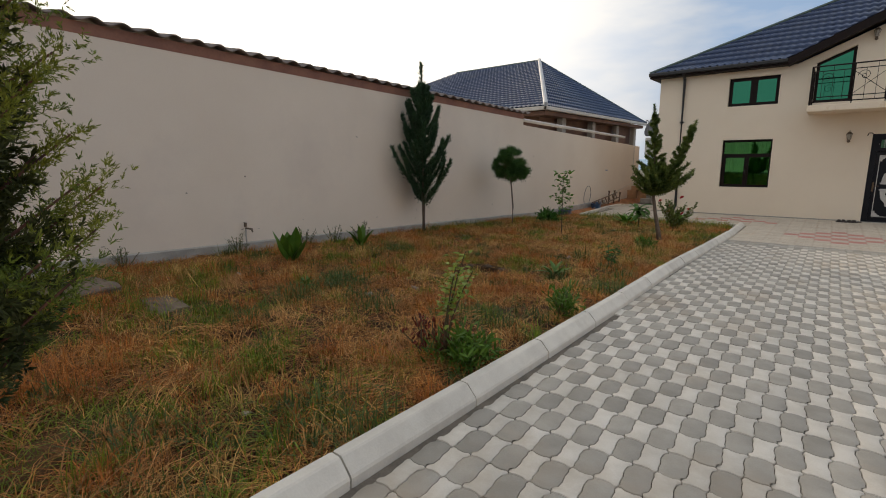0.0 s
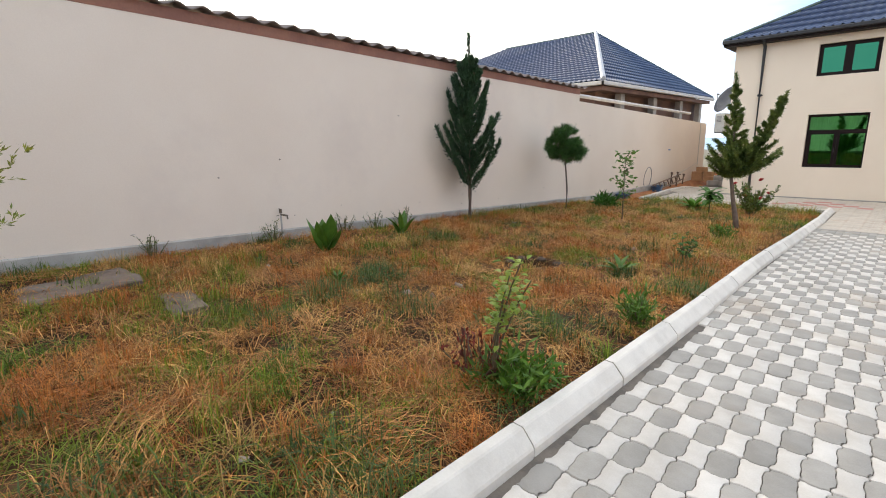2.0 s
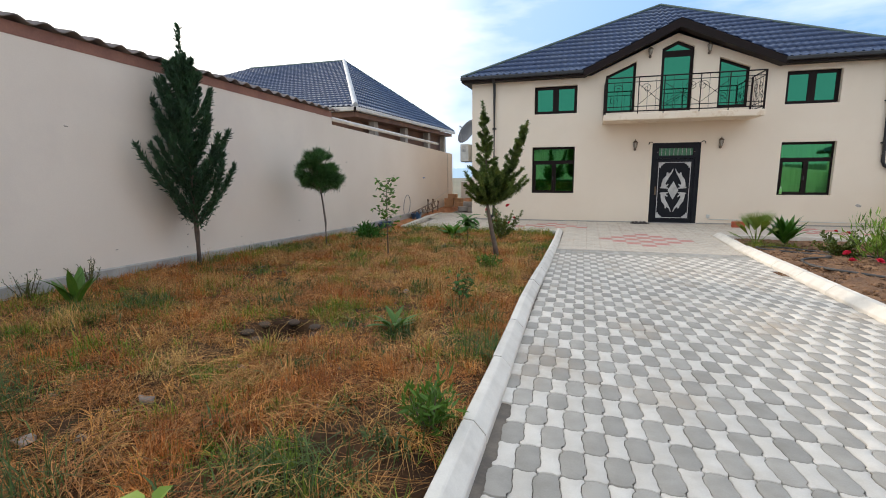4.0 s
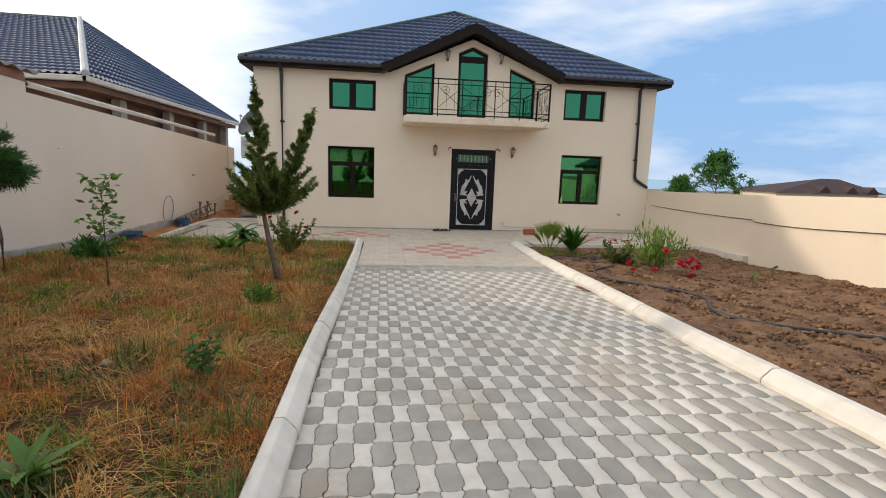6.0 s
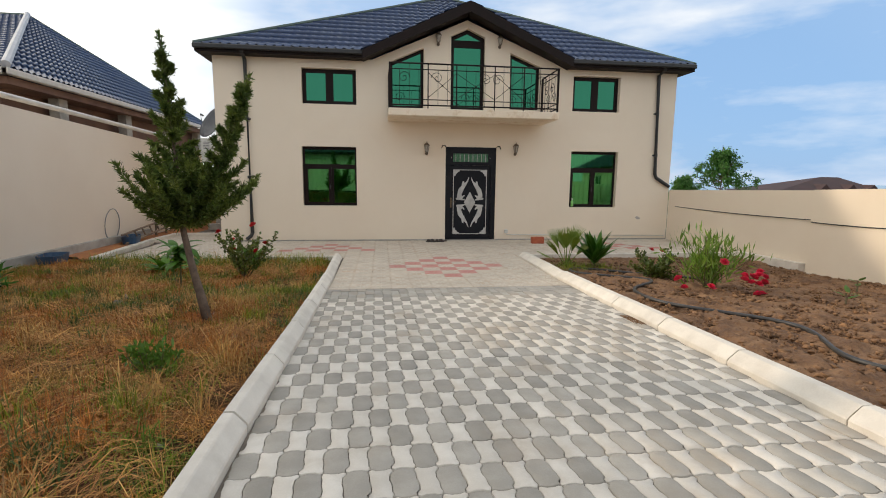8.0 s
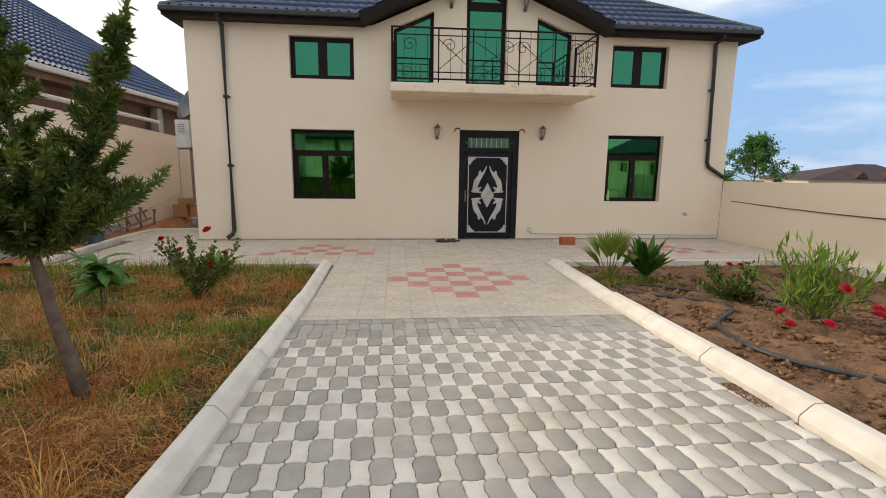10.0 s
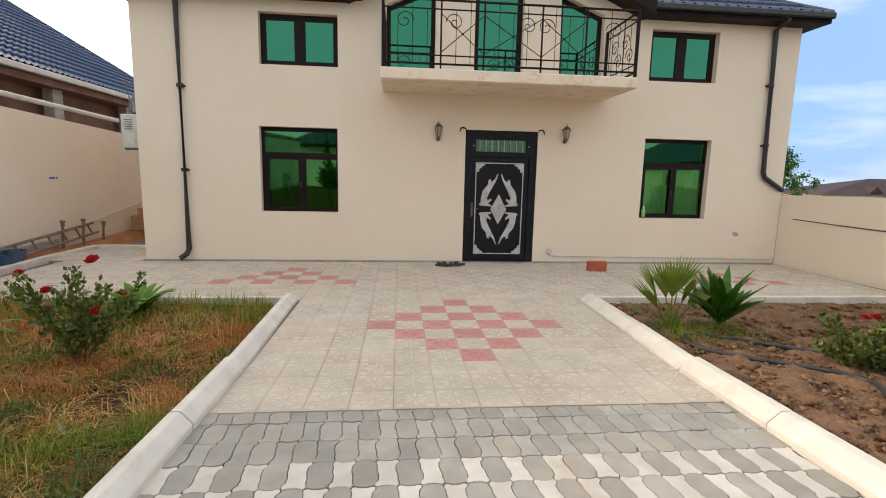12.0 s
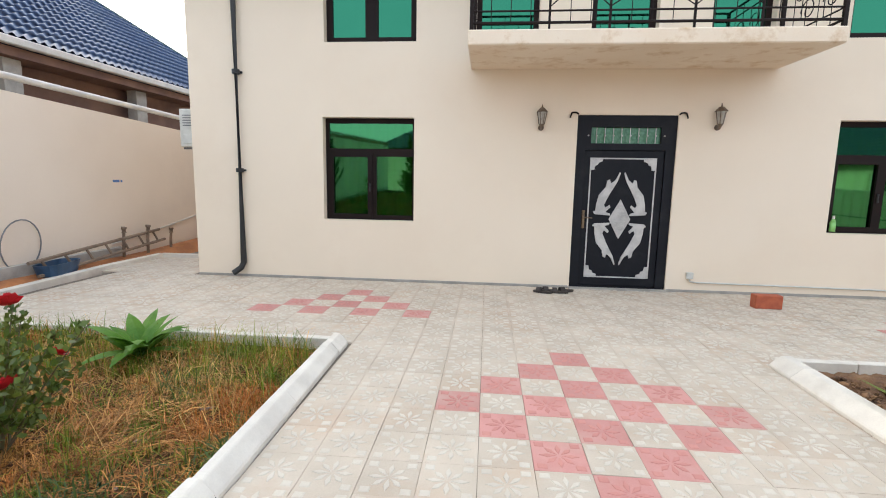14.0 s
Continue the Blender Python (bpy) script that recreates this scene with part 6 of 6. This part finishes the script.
def garden_tap():
    top = empty("garden_tap", label="old garden tap on a standpipe at the wall", category="tap")
    z = bed_left(-8.4, -14.19)
    bm = bmesh.new()
    bar(bm, (-8.36, -14.19, z - 0.05), (-8.36, -14.19, z + 0.40), 0.013, 8)
    part("standpipe", bm, M_PLINTH, top)
    bm = bmesh.new()
    bar(bm, (-8.36, -14.19, z + 0.38), (-8.24, -14.15, z + 0.37), 0.014, 8)
    bar(bm, (-8.25, -14.15, z + 0.37), (-8.24, -14.15, z + 0.32), 0.012, 8)
    part("spout", bm, M_LAMPMETAL, top)
    bm = bmesh.new()
    bar(bm, (-8.36, -14.19, z + 0.40), (-8.36, -14.19, z + 0.46), 0.022, 8)
    bar(bm, (-8.40, -14.19, z + 0.46), (-8.32, -14.19, z + 0.46), 0.007, 6)
    part("valve", bm, M_LAMPMETAL, top)


garden_tap()

# ---- side walk clutter ----
M_WOOD = material("grey_weathered_wood", (0.24, 0.17, 0.12), (0.15, 0.105, 0.075), 0.9, scale=6, fine=50, bump=0.5)
M_ORSOIL = material("orange_clay", (0.42, 0.17, 0.06), (0.30, 0.12, 0.05), 0.95, scale=5, fine=40, bump=0.6)
M_HOLLOW = material("tan_block", (0.46, 0.26, 0.13), (0.36, 0.20, 0.10), 0.9, scale=8, fine=60, bump=0.5)
M_BLUE = material("faded_blue_plastic", (0.03, 0.08, 0.16), (0.02, 0.05, 0.10), 0.5, scale=6, bump=0.1)
tagged(heightfield("clay_strip", -8.42, -7.4, -2.7, 7.5, 0.10, lambda x, y: (0.06 if x < -8.02 else -0.1) + 0.03 * max(0, y - 1.5), M_ORSOIL, 0.05), "orange clay strip between the walk and the wall", "soil", kind="structure")


def stake(x, y, z, r):
    top = empty("stake", x, y, 0.0, label="short weathered wooden stake with a rag-bound head", category="stake", group="stakes by the wall")
    bm = bmesh.new()
    tube(bm, [(0, 0, -0.1), (0.01, 0.01, z * 0.6), (0.02, 0.02, z - 0.08)], r, 7, r * 0.8)
    part("shaft", bm, M_WOOD, top)
    bm = bmesh.new()
    tube(bm, [(0.02, 0.02, z - 0.10), (0.02, 0.02, z - 0.03), (0.025, 0.02, z)], r * 1.5, 7, r * 1.7)
    part("head", bm, M_WOOD, top)


for sy, sz in ((0.80, 0.60), (1.40, 0.58), (2.05, 0.47)):
    stake(-8.22, sy, sz, 0.028)


def ladder():
    top = empty("ladder", label="weathered wooden ladder lying on edge by the wall", category="ladder")
    a, b = Vector((-8.12, -1.05, 0.28)), Vector((-8.22, 1.75, 0.47))
    lo = Vector((0.03, 0.10, -0.20))
    for o in (Vector((0, 0, 0)), lo):
        bm = bmesh.new()
        bar(bm, a + o, b + o, 0.026, 6)
        part("side_rail", bm, M_WOOD, top)
    for k in range(7):
        q = a + (b - a) * (k + 0.5) / 7
        bm = bmesh.new()
        bar(bm, q, q + lo, 0.02, 6)
        part("rung", bm, M_WOOD, top)


ladder()
bm = bmesh.new()
tube(bm, [(-8.40 + 0.03 * math.sin(a), -0.85 + 0.30 * math.cos(a), 0.50 + 0.36 * math.sin(a)) for a in np.linspace(0, 2 * math.pi, 25)], 0.010, 5)
tagged(part("wire_hoop", bm, M_GREY), "old wire hoop leaning on the garden wall", "hoop")


def tub(name, x, y, w, d, h, label):
    bm = bmesh.new()
    ring = []
    for s, z in ((0.85, 0), (1.0, h), (0.93, h), (0.80, 0.02)):
        ring.append([bm.verts.new((math.copysign(abs(math.cos(a)) ** 0.5, math.cos(a)) * w / 2 * s, math.copysign(abs(math.sin(a)) ** 0.5, math.sin(a)) * d / 2 * s, z)) for a in np.linspace(0, 2 * math.pi, 20, endpoint=False)])
    for a, b in zip(ring, ring[1:]):
        for k in range(20):
            bm.faces.new((a[k], a[(k + 1) % 20], b[(k + 1) % 20], b[k]))
    bm.faces.new(ring[0][::-1])
    bm.faces.new(ring[3])
    ob = part(name, bm, M_BLUE)
    ob.matrix_basis = pose(x, y, 0.05, 0, 0, 15)
    tagged(ob, label, "tub")


tub("plastic_tub", -8.17, -0.55, 0.34, 0.75, 0.17, "dark blue plastic tub on the clay")
tub("plastic_tub", -8.12, -3.35, 0.40, 0.62, 0.16, "faded blue plastic tub by the garden wall")


def hollow_block(x, y, z, rz, mat, w=0.38, d=0.2, h=0.18, name="building_block", label="tan building block stacked behind the house"):
    bm = bmesh.new()
    box(bm, -w / 2, w / 2, -d / 2, d / 2, 0, h, 0.008)
    ob = part(name, bm, mat)
    ob.matrix_basis = pose(x, y, z, 0, 0, rz)
    tagged(ob, label, "block", "blocks behind the house")


for i, (bx, by, bz, br) in enumerate(((-8.15, 3.5, 0.12, 4), (-7.72, 3.55, 0.12, -6), (-8.15, 3.5, 0.30, -2), (-7.75, 3.6, 0.30, 8), (-8.0, 3.52, 0.48, 3))):
    hollow_block(bx, by, bz, br, M_HOLLOW)
for bx, by, bz, br in ((-7.35, 2.7, 0.02, 30), (-7.1, 3.1, 0.02, -20), (-6.9, 2.6, 0.02, 60), (-7.2, 2.95, 0.2, 10), (-6.85, 3.3, 0.02, 80)):
    hollow_block(bx, by, bz, br, M_PLINTH, label="grey stone block heaped behind the house")
bm = bmesh.new()
box(bm, WALL_L + 0.0, WALL_L + 0.004, 0.95, 1.10, 1.37, 1.41)
box(bm, WALL_L + 0.0, WALL_L + 0.004, 1.13, 1.17, 1.37, 1.41)
tagged(part("wall_sticker", bm, material("blue_print", (0.05, 0.14, 0.35), (0.06, 0.16, 0.4), 0.6, bump=0)), "small blue printed marks on the wall", "sticker")
curve_thing("wall_pipe", [(-8.42, 0.8, 0.30), (-8.42, 2.0, 0.42), (-8.42, 3.2, 0.62), (-8.42, 4.3, 0.80)], 0.012, M_CREAM_METAL, "thin pipe rising along the garden wall", "pipe")
curve_thing("wall_pipe", [(-8.42, 4.25, 0.1), (-8.42, 4.25, 0.9), (-8.42, 4.25, 1.6), (-8.42, 4.25, 2.35)], 0.012, M_CREAM_METAL, "thin upright pipe on the garden wall", "pipe")
curve_thing("drain_pipe", [(-8.58, -5.4, 2.96), (-8.62, -3.0, 2.90), (-8.70, 0.0, 2.84), (-8.8, 4.0, 2.76)], 0.05, M_CREAM_METAL, "cream pipe running behind the wall head", "pipe")


# ---- far things ----
def far_tree(x, y, height, radius, label):
    """A broad pointed crown: long low limbs, short ones higher up, leaves in clumps at their ends."""
    top = empty("tree", x, y, -0.3, label=label, category="tree")
    bm = bmesh.new()
    tube(bm, [(0, 0, 0), (0.1, 0, height * 0.4), (-0.06, 0, height * 0.94)], 0.14, 8, 0.02)
    P, D = [], []
    for k in range(64):
        f = random.random() ** 0.8
        h = height * (0.16 + 0.80 * f)
        reach = radius * (1.12 - f) ** 0.8 * random.uniform(0.55, 1.15)
        q = branch_path((0, 0, h * 0.80), k * 2.4, reach * 1.12, random.uniform(0.0, 0.8), 0.6, 8)
        tube(bm, [tuple(q[0]), tuple(q[4]), tuple(q[7])], 0.03, 5, 0.008)
        for j in range(5):
            c = q[random.randint(3, 7)] + rnd(3) * 0.13
            n = 30
            P.append(c + rnd(n, 3) * 0.12)
            D.append(rnd(n, 3) + np.array([0, 0, -0.2]))
    part("trunk", bm, M_BARK, top)
    P, D = np.concatenate(P), np.concatenate(D)
    blades(P, D, np.random.uniform(0.12, 0.24, len(P)), 0.11, "crown", M_FARLEAF, top)


M_FARLEAF = material("far_leaf_green", (0.04, 0.14, 0.02), (0.085, 0.21, 0.035), 0.6, scale=1, bump=0, island=0.45, translucent=0.3)
far_tree(26.0, 25.0, 5.3, 2.5, "leafy green tree beyond the low wall")
far_tree(22.9, 25.3, 2.6, 1.1, "low leafy tree beyond the low wall")


def far_house():
    top = empty("far_house", label="distant house with a brown hipped roof", category="house")
    M = material("brown_far_roof", (0.060, 0.028, 0.026), (0.042, 0.022, 0.021), 0.8, scale=0.5, bump=0.1)
    x0, x1, y0, y1, z = 53.7, 72.3, 50.0, 60.0, 0.42
    bm = bmesh.new()
    box(bm, x0 + 0.8, x1 - 0.8, y0 + 0.8, y1, -0.3, z)
    part("wall", bm, M_RENDER, top)
    bm = bmesh.new()
    c = [bm.verts.new(q) for q in ((x0, y0, z), (x1, y0, z), (x1, y1 + 1, z), (x0, y1 + 1, z))]
    r = [bm.verts.new(q) for q in ((65.6, 55, 2.64), (68.7, 55, 2.62))]
    for f in ((c[0], c[1], r[1], r[0]), (c[1], c[2], r[1]), (c[2], c[3], r[0], r[1]), (c[3], c[0], r[0]), (c[3], c[2], c[1], c[0])):
        bm.faces.new(f)
    part("roof", bm, M, top)
    for xx in (61.0, 65.5, 69):
        bm = bmesh.new()
        vs = [bm.verts.new(q) for q in ((xx, y0 + 0.3, z + 0.2), (xx + 2, y0 + 0.3, z + 0.2), (xx + 1, y0 + 0.3, z + 1.1), (xx + 1, y0 + 3, z + 1.1))]
        bmesh.ops.convex_hull(bm, input=vs)
        part("dormer", bm, M, top)


far_house()


# ---- paving: pieces ----
def outline_mesh(name, pts, z0, z1, mats, chamfer=0.006, relief=None):
    """A slab of an outline with a chamfered top; relief(bm) adds raised faces with material 1."""
    bm = bmesh.new()
    n = len(pts)
    cx, cy = sum(p[0] for p in pts) / n, sum(p[1] for p in pts) / n
    shrink = [(x - (x - cx) * chamfer / max(0.03, math.hypot(x - cx, y - cy)), y - (y - cy) * chamfer / max(0.03, math.hypot(x - cx, y - cy))) for x, y in pts]
    a = [bm.verts.new((x, y, z0)) for x, y in pts]
    b = [bm.verts.new((x, y, z1 - chamfer * 0.7)) for x, y in pts]
    c = [bm.verts.new((x, y, z1)) for x, y in shrink]
    for k in range(n):
        j = (k + 1) % n
        bm.faces.new((a[k], a[j], b[j], b[k]))
        bm.faces.new((b[k], b[j], c[j], c[k]))
    bm.faces.new(c)
    if relief:
        relief(bm, z1)
    bmesh.ops.triangulate(bm, faces=[f for f in bm.faces if len(f.verts) > 4])
    me = bpy.data.meshes.new(name)
    bm.to_mesh(me)
    bm.free()
    for m in mats:
        me.materials.append(m)
    return me


def star(bm, z):
    """Eight pointed petals and four corner squares, raised a little."""
    def raised(poly, h):
        cx, cy = sum(q[0] for q in poly) / len(poly), sum(q[1] for q in poly) / len(poly)
        lo = [bm.verts.new((x, y, z + 0.0004)) for x, y in poly]
        hi = [bm.verts.new((cx + (x - cx) * 0.8, cy + (y - cy) * 0.8, z + h)) for x, y in poly]
        m = len(poly)
        for k in range(m):
            f = bm.faces.new((lo[k], lo[(k + 1) % m], hi[(k + 1) % m], hi[k]))
            f.material_index = 1
        f = bm.faces.new(hi)
        f.material_index = 1
    for k in range(8):
        t = k * math.pi / 4
        r = 0.105 if k % 2 else 0.115
        c, s = math.cos(t), math.sin(t)
        raised([(0.012 * c, 0.012 * s), (0.07 * c + 0.017 * s, 0.07 * s - 0.017 * c), (r * c, r * s), (0.07 * c - 0.017 * s, 0.07 * s + 0.017 * c)], 0.004)
    for sx in (-1, 1):
        for sy in (-1, 1):
            q = [(sx * 0.075, sy * 0.13), (sx * 0.075, sy * 0.085), (sx * 0.13, sy * 0.085), (sx * 0.13, sy * 0.13)]
            raised(q if sx * sy < 0 else q[::-1], 0.0035)


M_STAR = material("pale_tile_relief", (0.60, 0.54, 0.45), (0.52, 0.46, 0.38), 0.8, scale=3, fine=110, bump=0.2, dist=0.003)
M_STAR_RED = material("pale_red_relief", (0.54, 0.24, 0.20), (0.47, 0.20, 0.17), 0.8, scale=3, fine=110, bump=0.2, dist=0.003)


def joined(name, places, me, parent, mat, label):
    """Many pieces of one mesh joined into one object."""
    co = np.array([v.co for v in me.vertices])
    me.calc_loop_triangles()
    tris = np.array([t.vertices for t in me.loop_triangles])
    mi = np.array([t.material_index for t in me.loop_triangles])
    V, F = [], []
    for i, m in enumerate(places):
        M = np.array(m)
        V.append(co @ M[:3, :3].T + M[:3, 3])
        F.append(tris + i * len(co))
    ob = raw(name, np.concatenate(V), np.concatenate(F), mat, parent)
    if len(me.materials) > 1:
        ob.data.materials.append(me.materials[1])
        ob.data.polygons.foreach_set("material_index", np.tile(mi, len(places)).astype(np.int32))
    return tagged(ob, label, kind="stuff")


def is_red(c, r):
    """Chequered diamonds: one on the drive, two on the terrace."""
    for c0, r0, low in ((3, 0, -9), (-5, 7, 0), (18, 7, 0)):
        s = abs(c - c0) + abs(r - r0)
        if s <= 3 and s % 2 == 1 and r - r0 >= low:
            return True
    return False


def tiles():
    h = 0.149
    sq = [(-h, -h), (h, -h), (h, h), (-h, h)]
    plain = outline_mesh("tile", sq, -0.03, 0.0, [M_TILE, M_STAR], 0.002, star)
    red = outline_mesh("tile", sq, -0.03, 0.0, [M_TILE_RED, M_STAR_RED], 0.002, star)
    top = empty("tile_floor", label="buff relief tiles with red chequered diamonds before the house", category="tiles", kind="structure")
    rest = []
    for r in range(-6, 18):
        y = -3.80 + 0.3 * r
        for c in range(-19, 26):
            x = -2.07 + 0.3 * c
            on_drive = -2.70 > y and -3.2 < x < 0.66
            on_terrace = -2.66 < y < 0 and -7.75 < x < 5.55
            on_walk = 0 < y < 1.3 and -7.85 < x < -6.45
            if not (on_drive or on_terrace or on_walk):
                continue
            m = pose(x, y, rise(y) + random.uniform(-0.0015, 0.0015), random.uniform(-0.25, 0.25) - (2.0 if y < -4.9 else 0), random.uniform(-0.25, 0.25), random.uniform(-0.3, 0.3))
            rd = is_red(c, r)
            if rd or on_drive or (on_terrace and -4.6 < x < 0.7 and y < -0.2):
                ob = new("tile", red if rd else plain)
                ob.parent = top
                ob.matrix_basis = m
            else:
                rest.append(m)
    joined("far_tiles", rest, plain, top, M_TILE_I, "buff relief tiles by the walls")


LONG_WAVE = ((-1, 0, 0), (-0.84, 0.001, -0.0055), (-0.64, 0.0055, 0.0070), (-0.2, 0.0055, 0.0085), (0.2, -0.0055, 0.0085), (0.64, -0.0055, 0.0070), (0.84, -0.001, -0.0055))
SHORT_SIDE = ((-1, 0), (-0.76, -0.0035), (-0.36, 0.0055), (0.36, 0.0055), (0.76, -0.0035))


def paver_outline(sign):
    """Zigzag sides that fit into one another: drawn in at the waist (light, sign +1) or bulging (grey, sign -1)."""
    w, l, g = 0.055, 0.11, 0.0022
    pts = [(s * w, -l + sign * o) for s, o in SHORT_SIDE]
    pts += [(w + o - sign * h, s * l) for s, o, h in LONG_WAVE]
    pts += [(-s * w, l - sign * o) for s, o in SHORT_SIDE]
    pts += [(-w - o + sign * h, -s * l) for s, o, h in LONG_WAVE]
    return [(x * (1 - g / w), y * (1 - g / l)) for x, y in pts]


M_TILE_I = material("buff_tile_far", (0.55, 0.465, 0.37), (0.47, 0.395, 0.31), 0.8, scale=3, fine=110, bump=0.25, dist=0.003, island=0.05, stain=(0.48, 0.36, 0.26), stain_scale=1.6)
M_PAVE_LI = material("light_paver_far", (0.64, 0.59, 0.52), (0.55, 0.50, 0.43), 0.85, scale=6, fine=140, bump=0.35, dist=0.004, island=0.09, stain=(0.43, 0.36, 0.28), stain_scale=1.3)
M_PAVE_DI = material("grey_paver_far", (0.37, 0.34, 0.295), (0.30, 0.275, 0.235), 0.85, scale=6, fine=140, bump=0.35, dist=0.004, island=0.12, stain=(0.36, 0.30, 0.235), stain_scale=1.3)


ROW_Y = ((-3.0, -5.80), (0, -6.484), (2, -6.946), (17, -10.245), (21, -11.128), (35, -14.33), (39, -15.212), (75, -23.15))


def row_y(k):
    """Middle of the course k, counted from the first chequered one."""
    return float(np.interp(k, [q[0] for q in ROW_Y], [q[1] for q in ROW_Y]))


def pavers():
    light = outline_mesh("paver", paver_outline(1), -0.04, 0.0, [M_PAVE_L], 0.0025)
    dark = outline_mesh("paver", paver_outline(-1), -0.04, 0.0, [M_PAVE_D], 0.0025)
    top = empty("paver_drive", label="chequered light and grey interlocking concrete pavers", category="pavers", kind="structure")
    far = {True: [], False: []}
    near_edge = -5.765
    for k in range(-3, 75):
        y, deep = row_y(k), row_y(k - 0.5) - row_y(k + 0.5)
        if k == -3:   # a cut course against the tiles
            back = row_y(-2.5)
            y, deep = (back + near_edge) / 2, near_edge - back - 0.004
        pitch = float(np.interp(-y, (6.5, 10.5, 15.0), (0.11425, 0.10875, 0.108)))
        shift = float(np.interp(-y, (6.5, 10.5, 14.8), (-0.03, 0.06, -0.22)))
        inner = west_line(y) + 0.137
        kerb_free = -3.29 + WEST_SLOPE * (-2.8 - y) + 0.156
        for c in range(-2, 34):
            x = kerb_free + (c + shift) * pitch
            if x > east_line(y) + 0.03 or x < inner + 0.012:
                continue
            lt = (k + c) % 2 == 0
            m = pose(x, y, rise(y) + random.uniform(-0.003, 0.003), -2.09 + random.uniform(-0.5, 0.5), random.uniform(-0.6, 0.6), random.uniform(-0.5, 0.5)) @ Matrix.Diagonal((pitch / 0.11, deep / 0.22, 1, 1))
            if k < 6:
                ob = new("paver", (grey_light if k < 0 else light) if lt else dark)
                ob.parent = top
                ob.matrix_basis = m
            else:
                far[lt].append(m)
    joined("light_pavers", far[True], light, top, M_PAVE_LI, "light concrete pavers up the drive")
    joined("grey_pavers", far[False], dark, top, M_PAVE_DI, "grey concrete pavers up the drive")


grey_light = outline_mesh("paver", paver_outline(1), -0.04, 0.0, [material("mid_grey_paver", (0.37, 0.345, 0.305), (0.30, 0.28, 0.245), 0.85, scale=6, fine=140, bump=0.35, dist=0.004, vary=0.15)], 0.004)
tiles()
pavers()
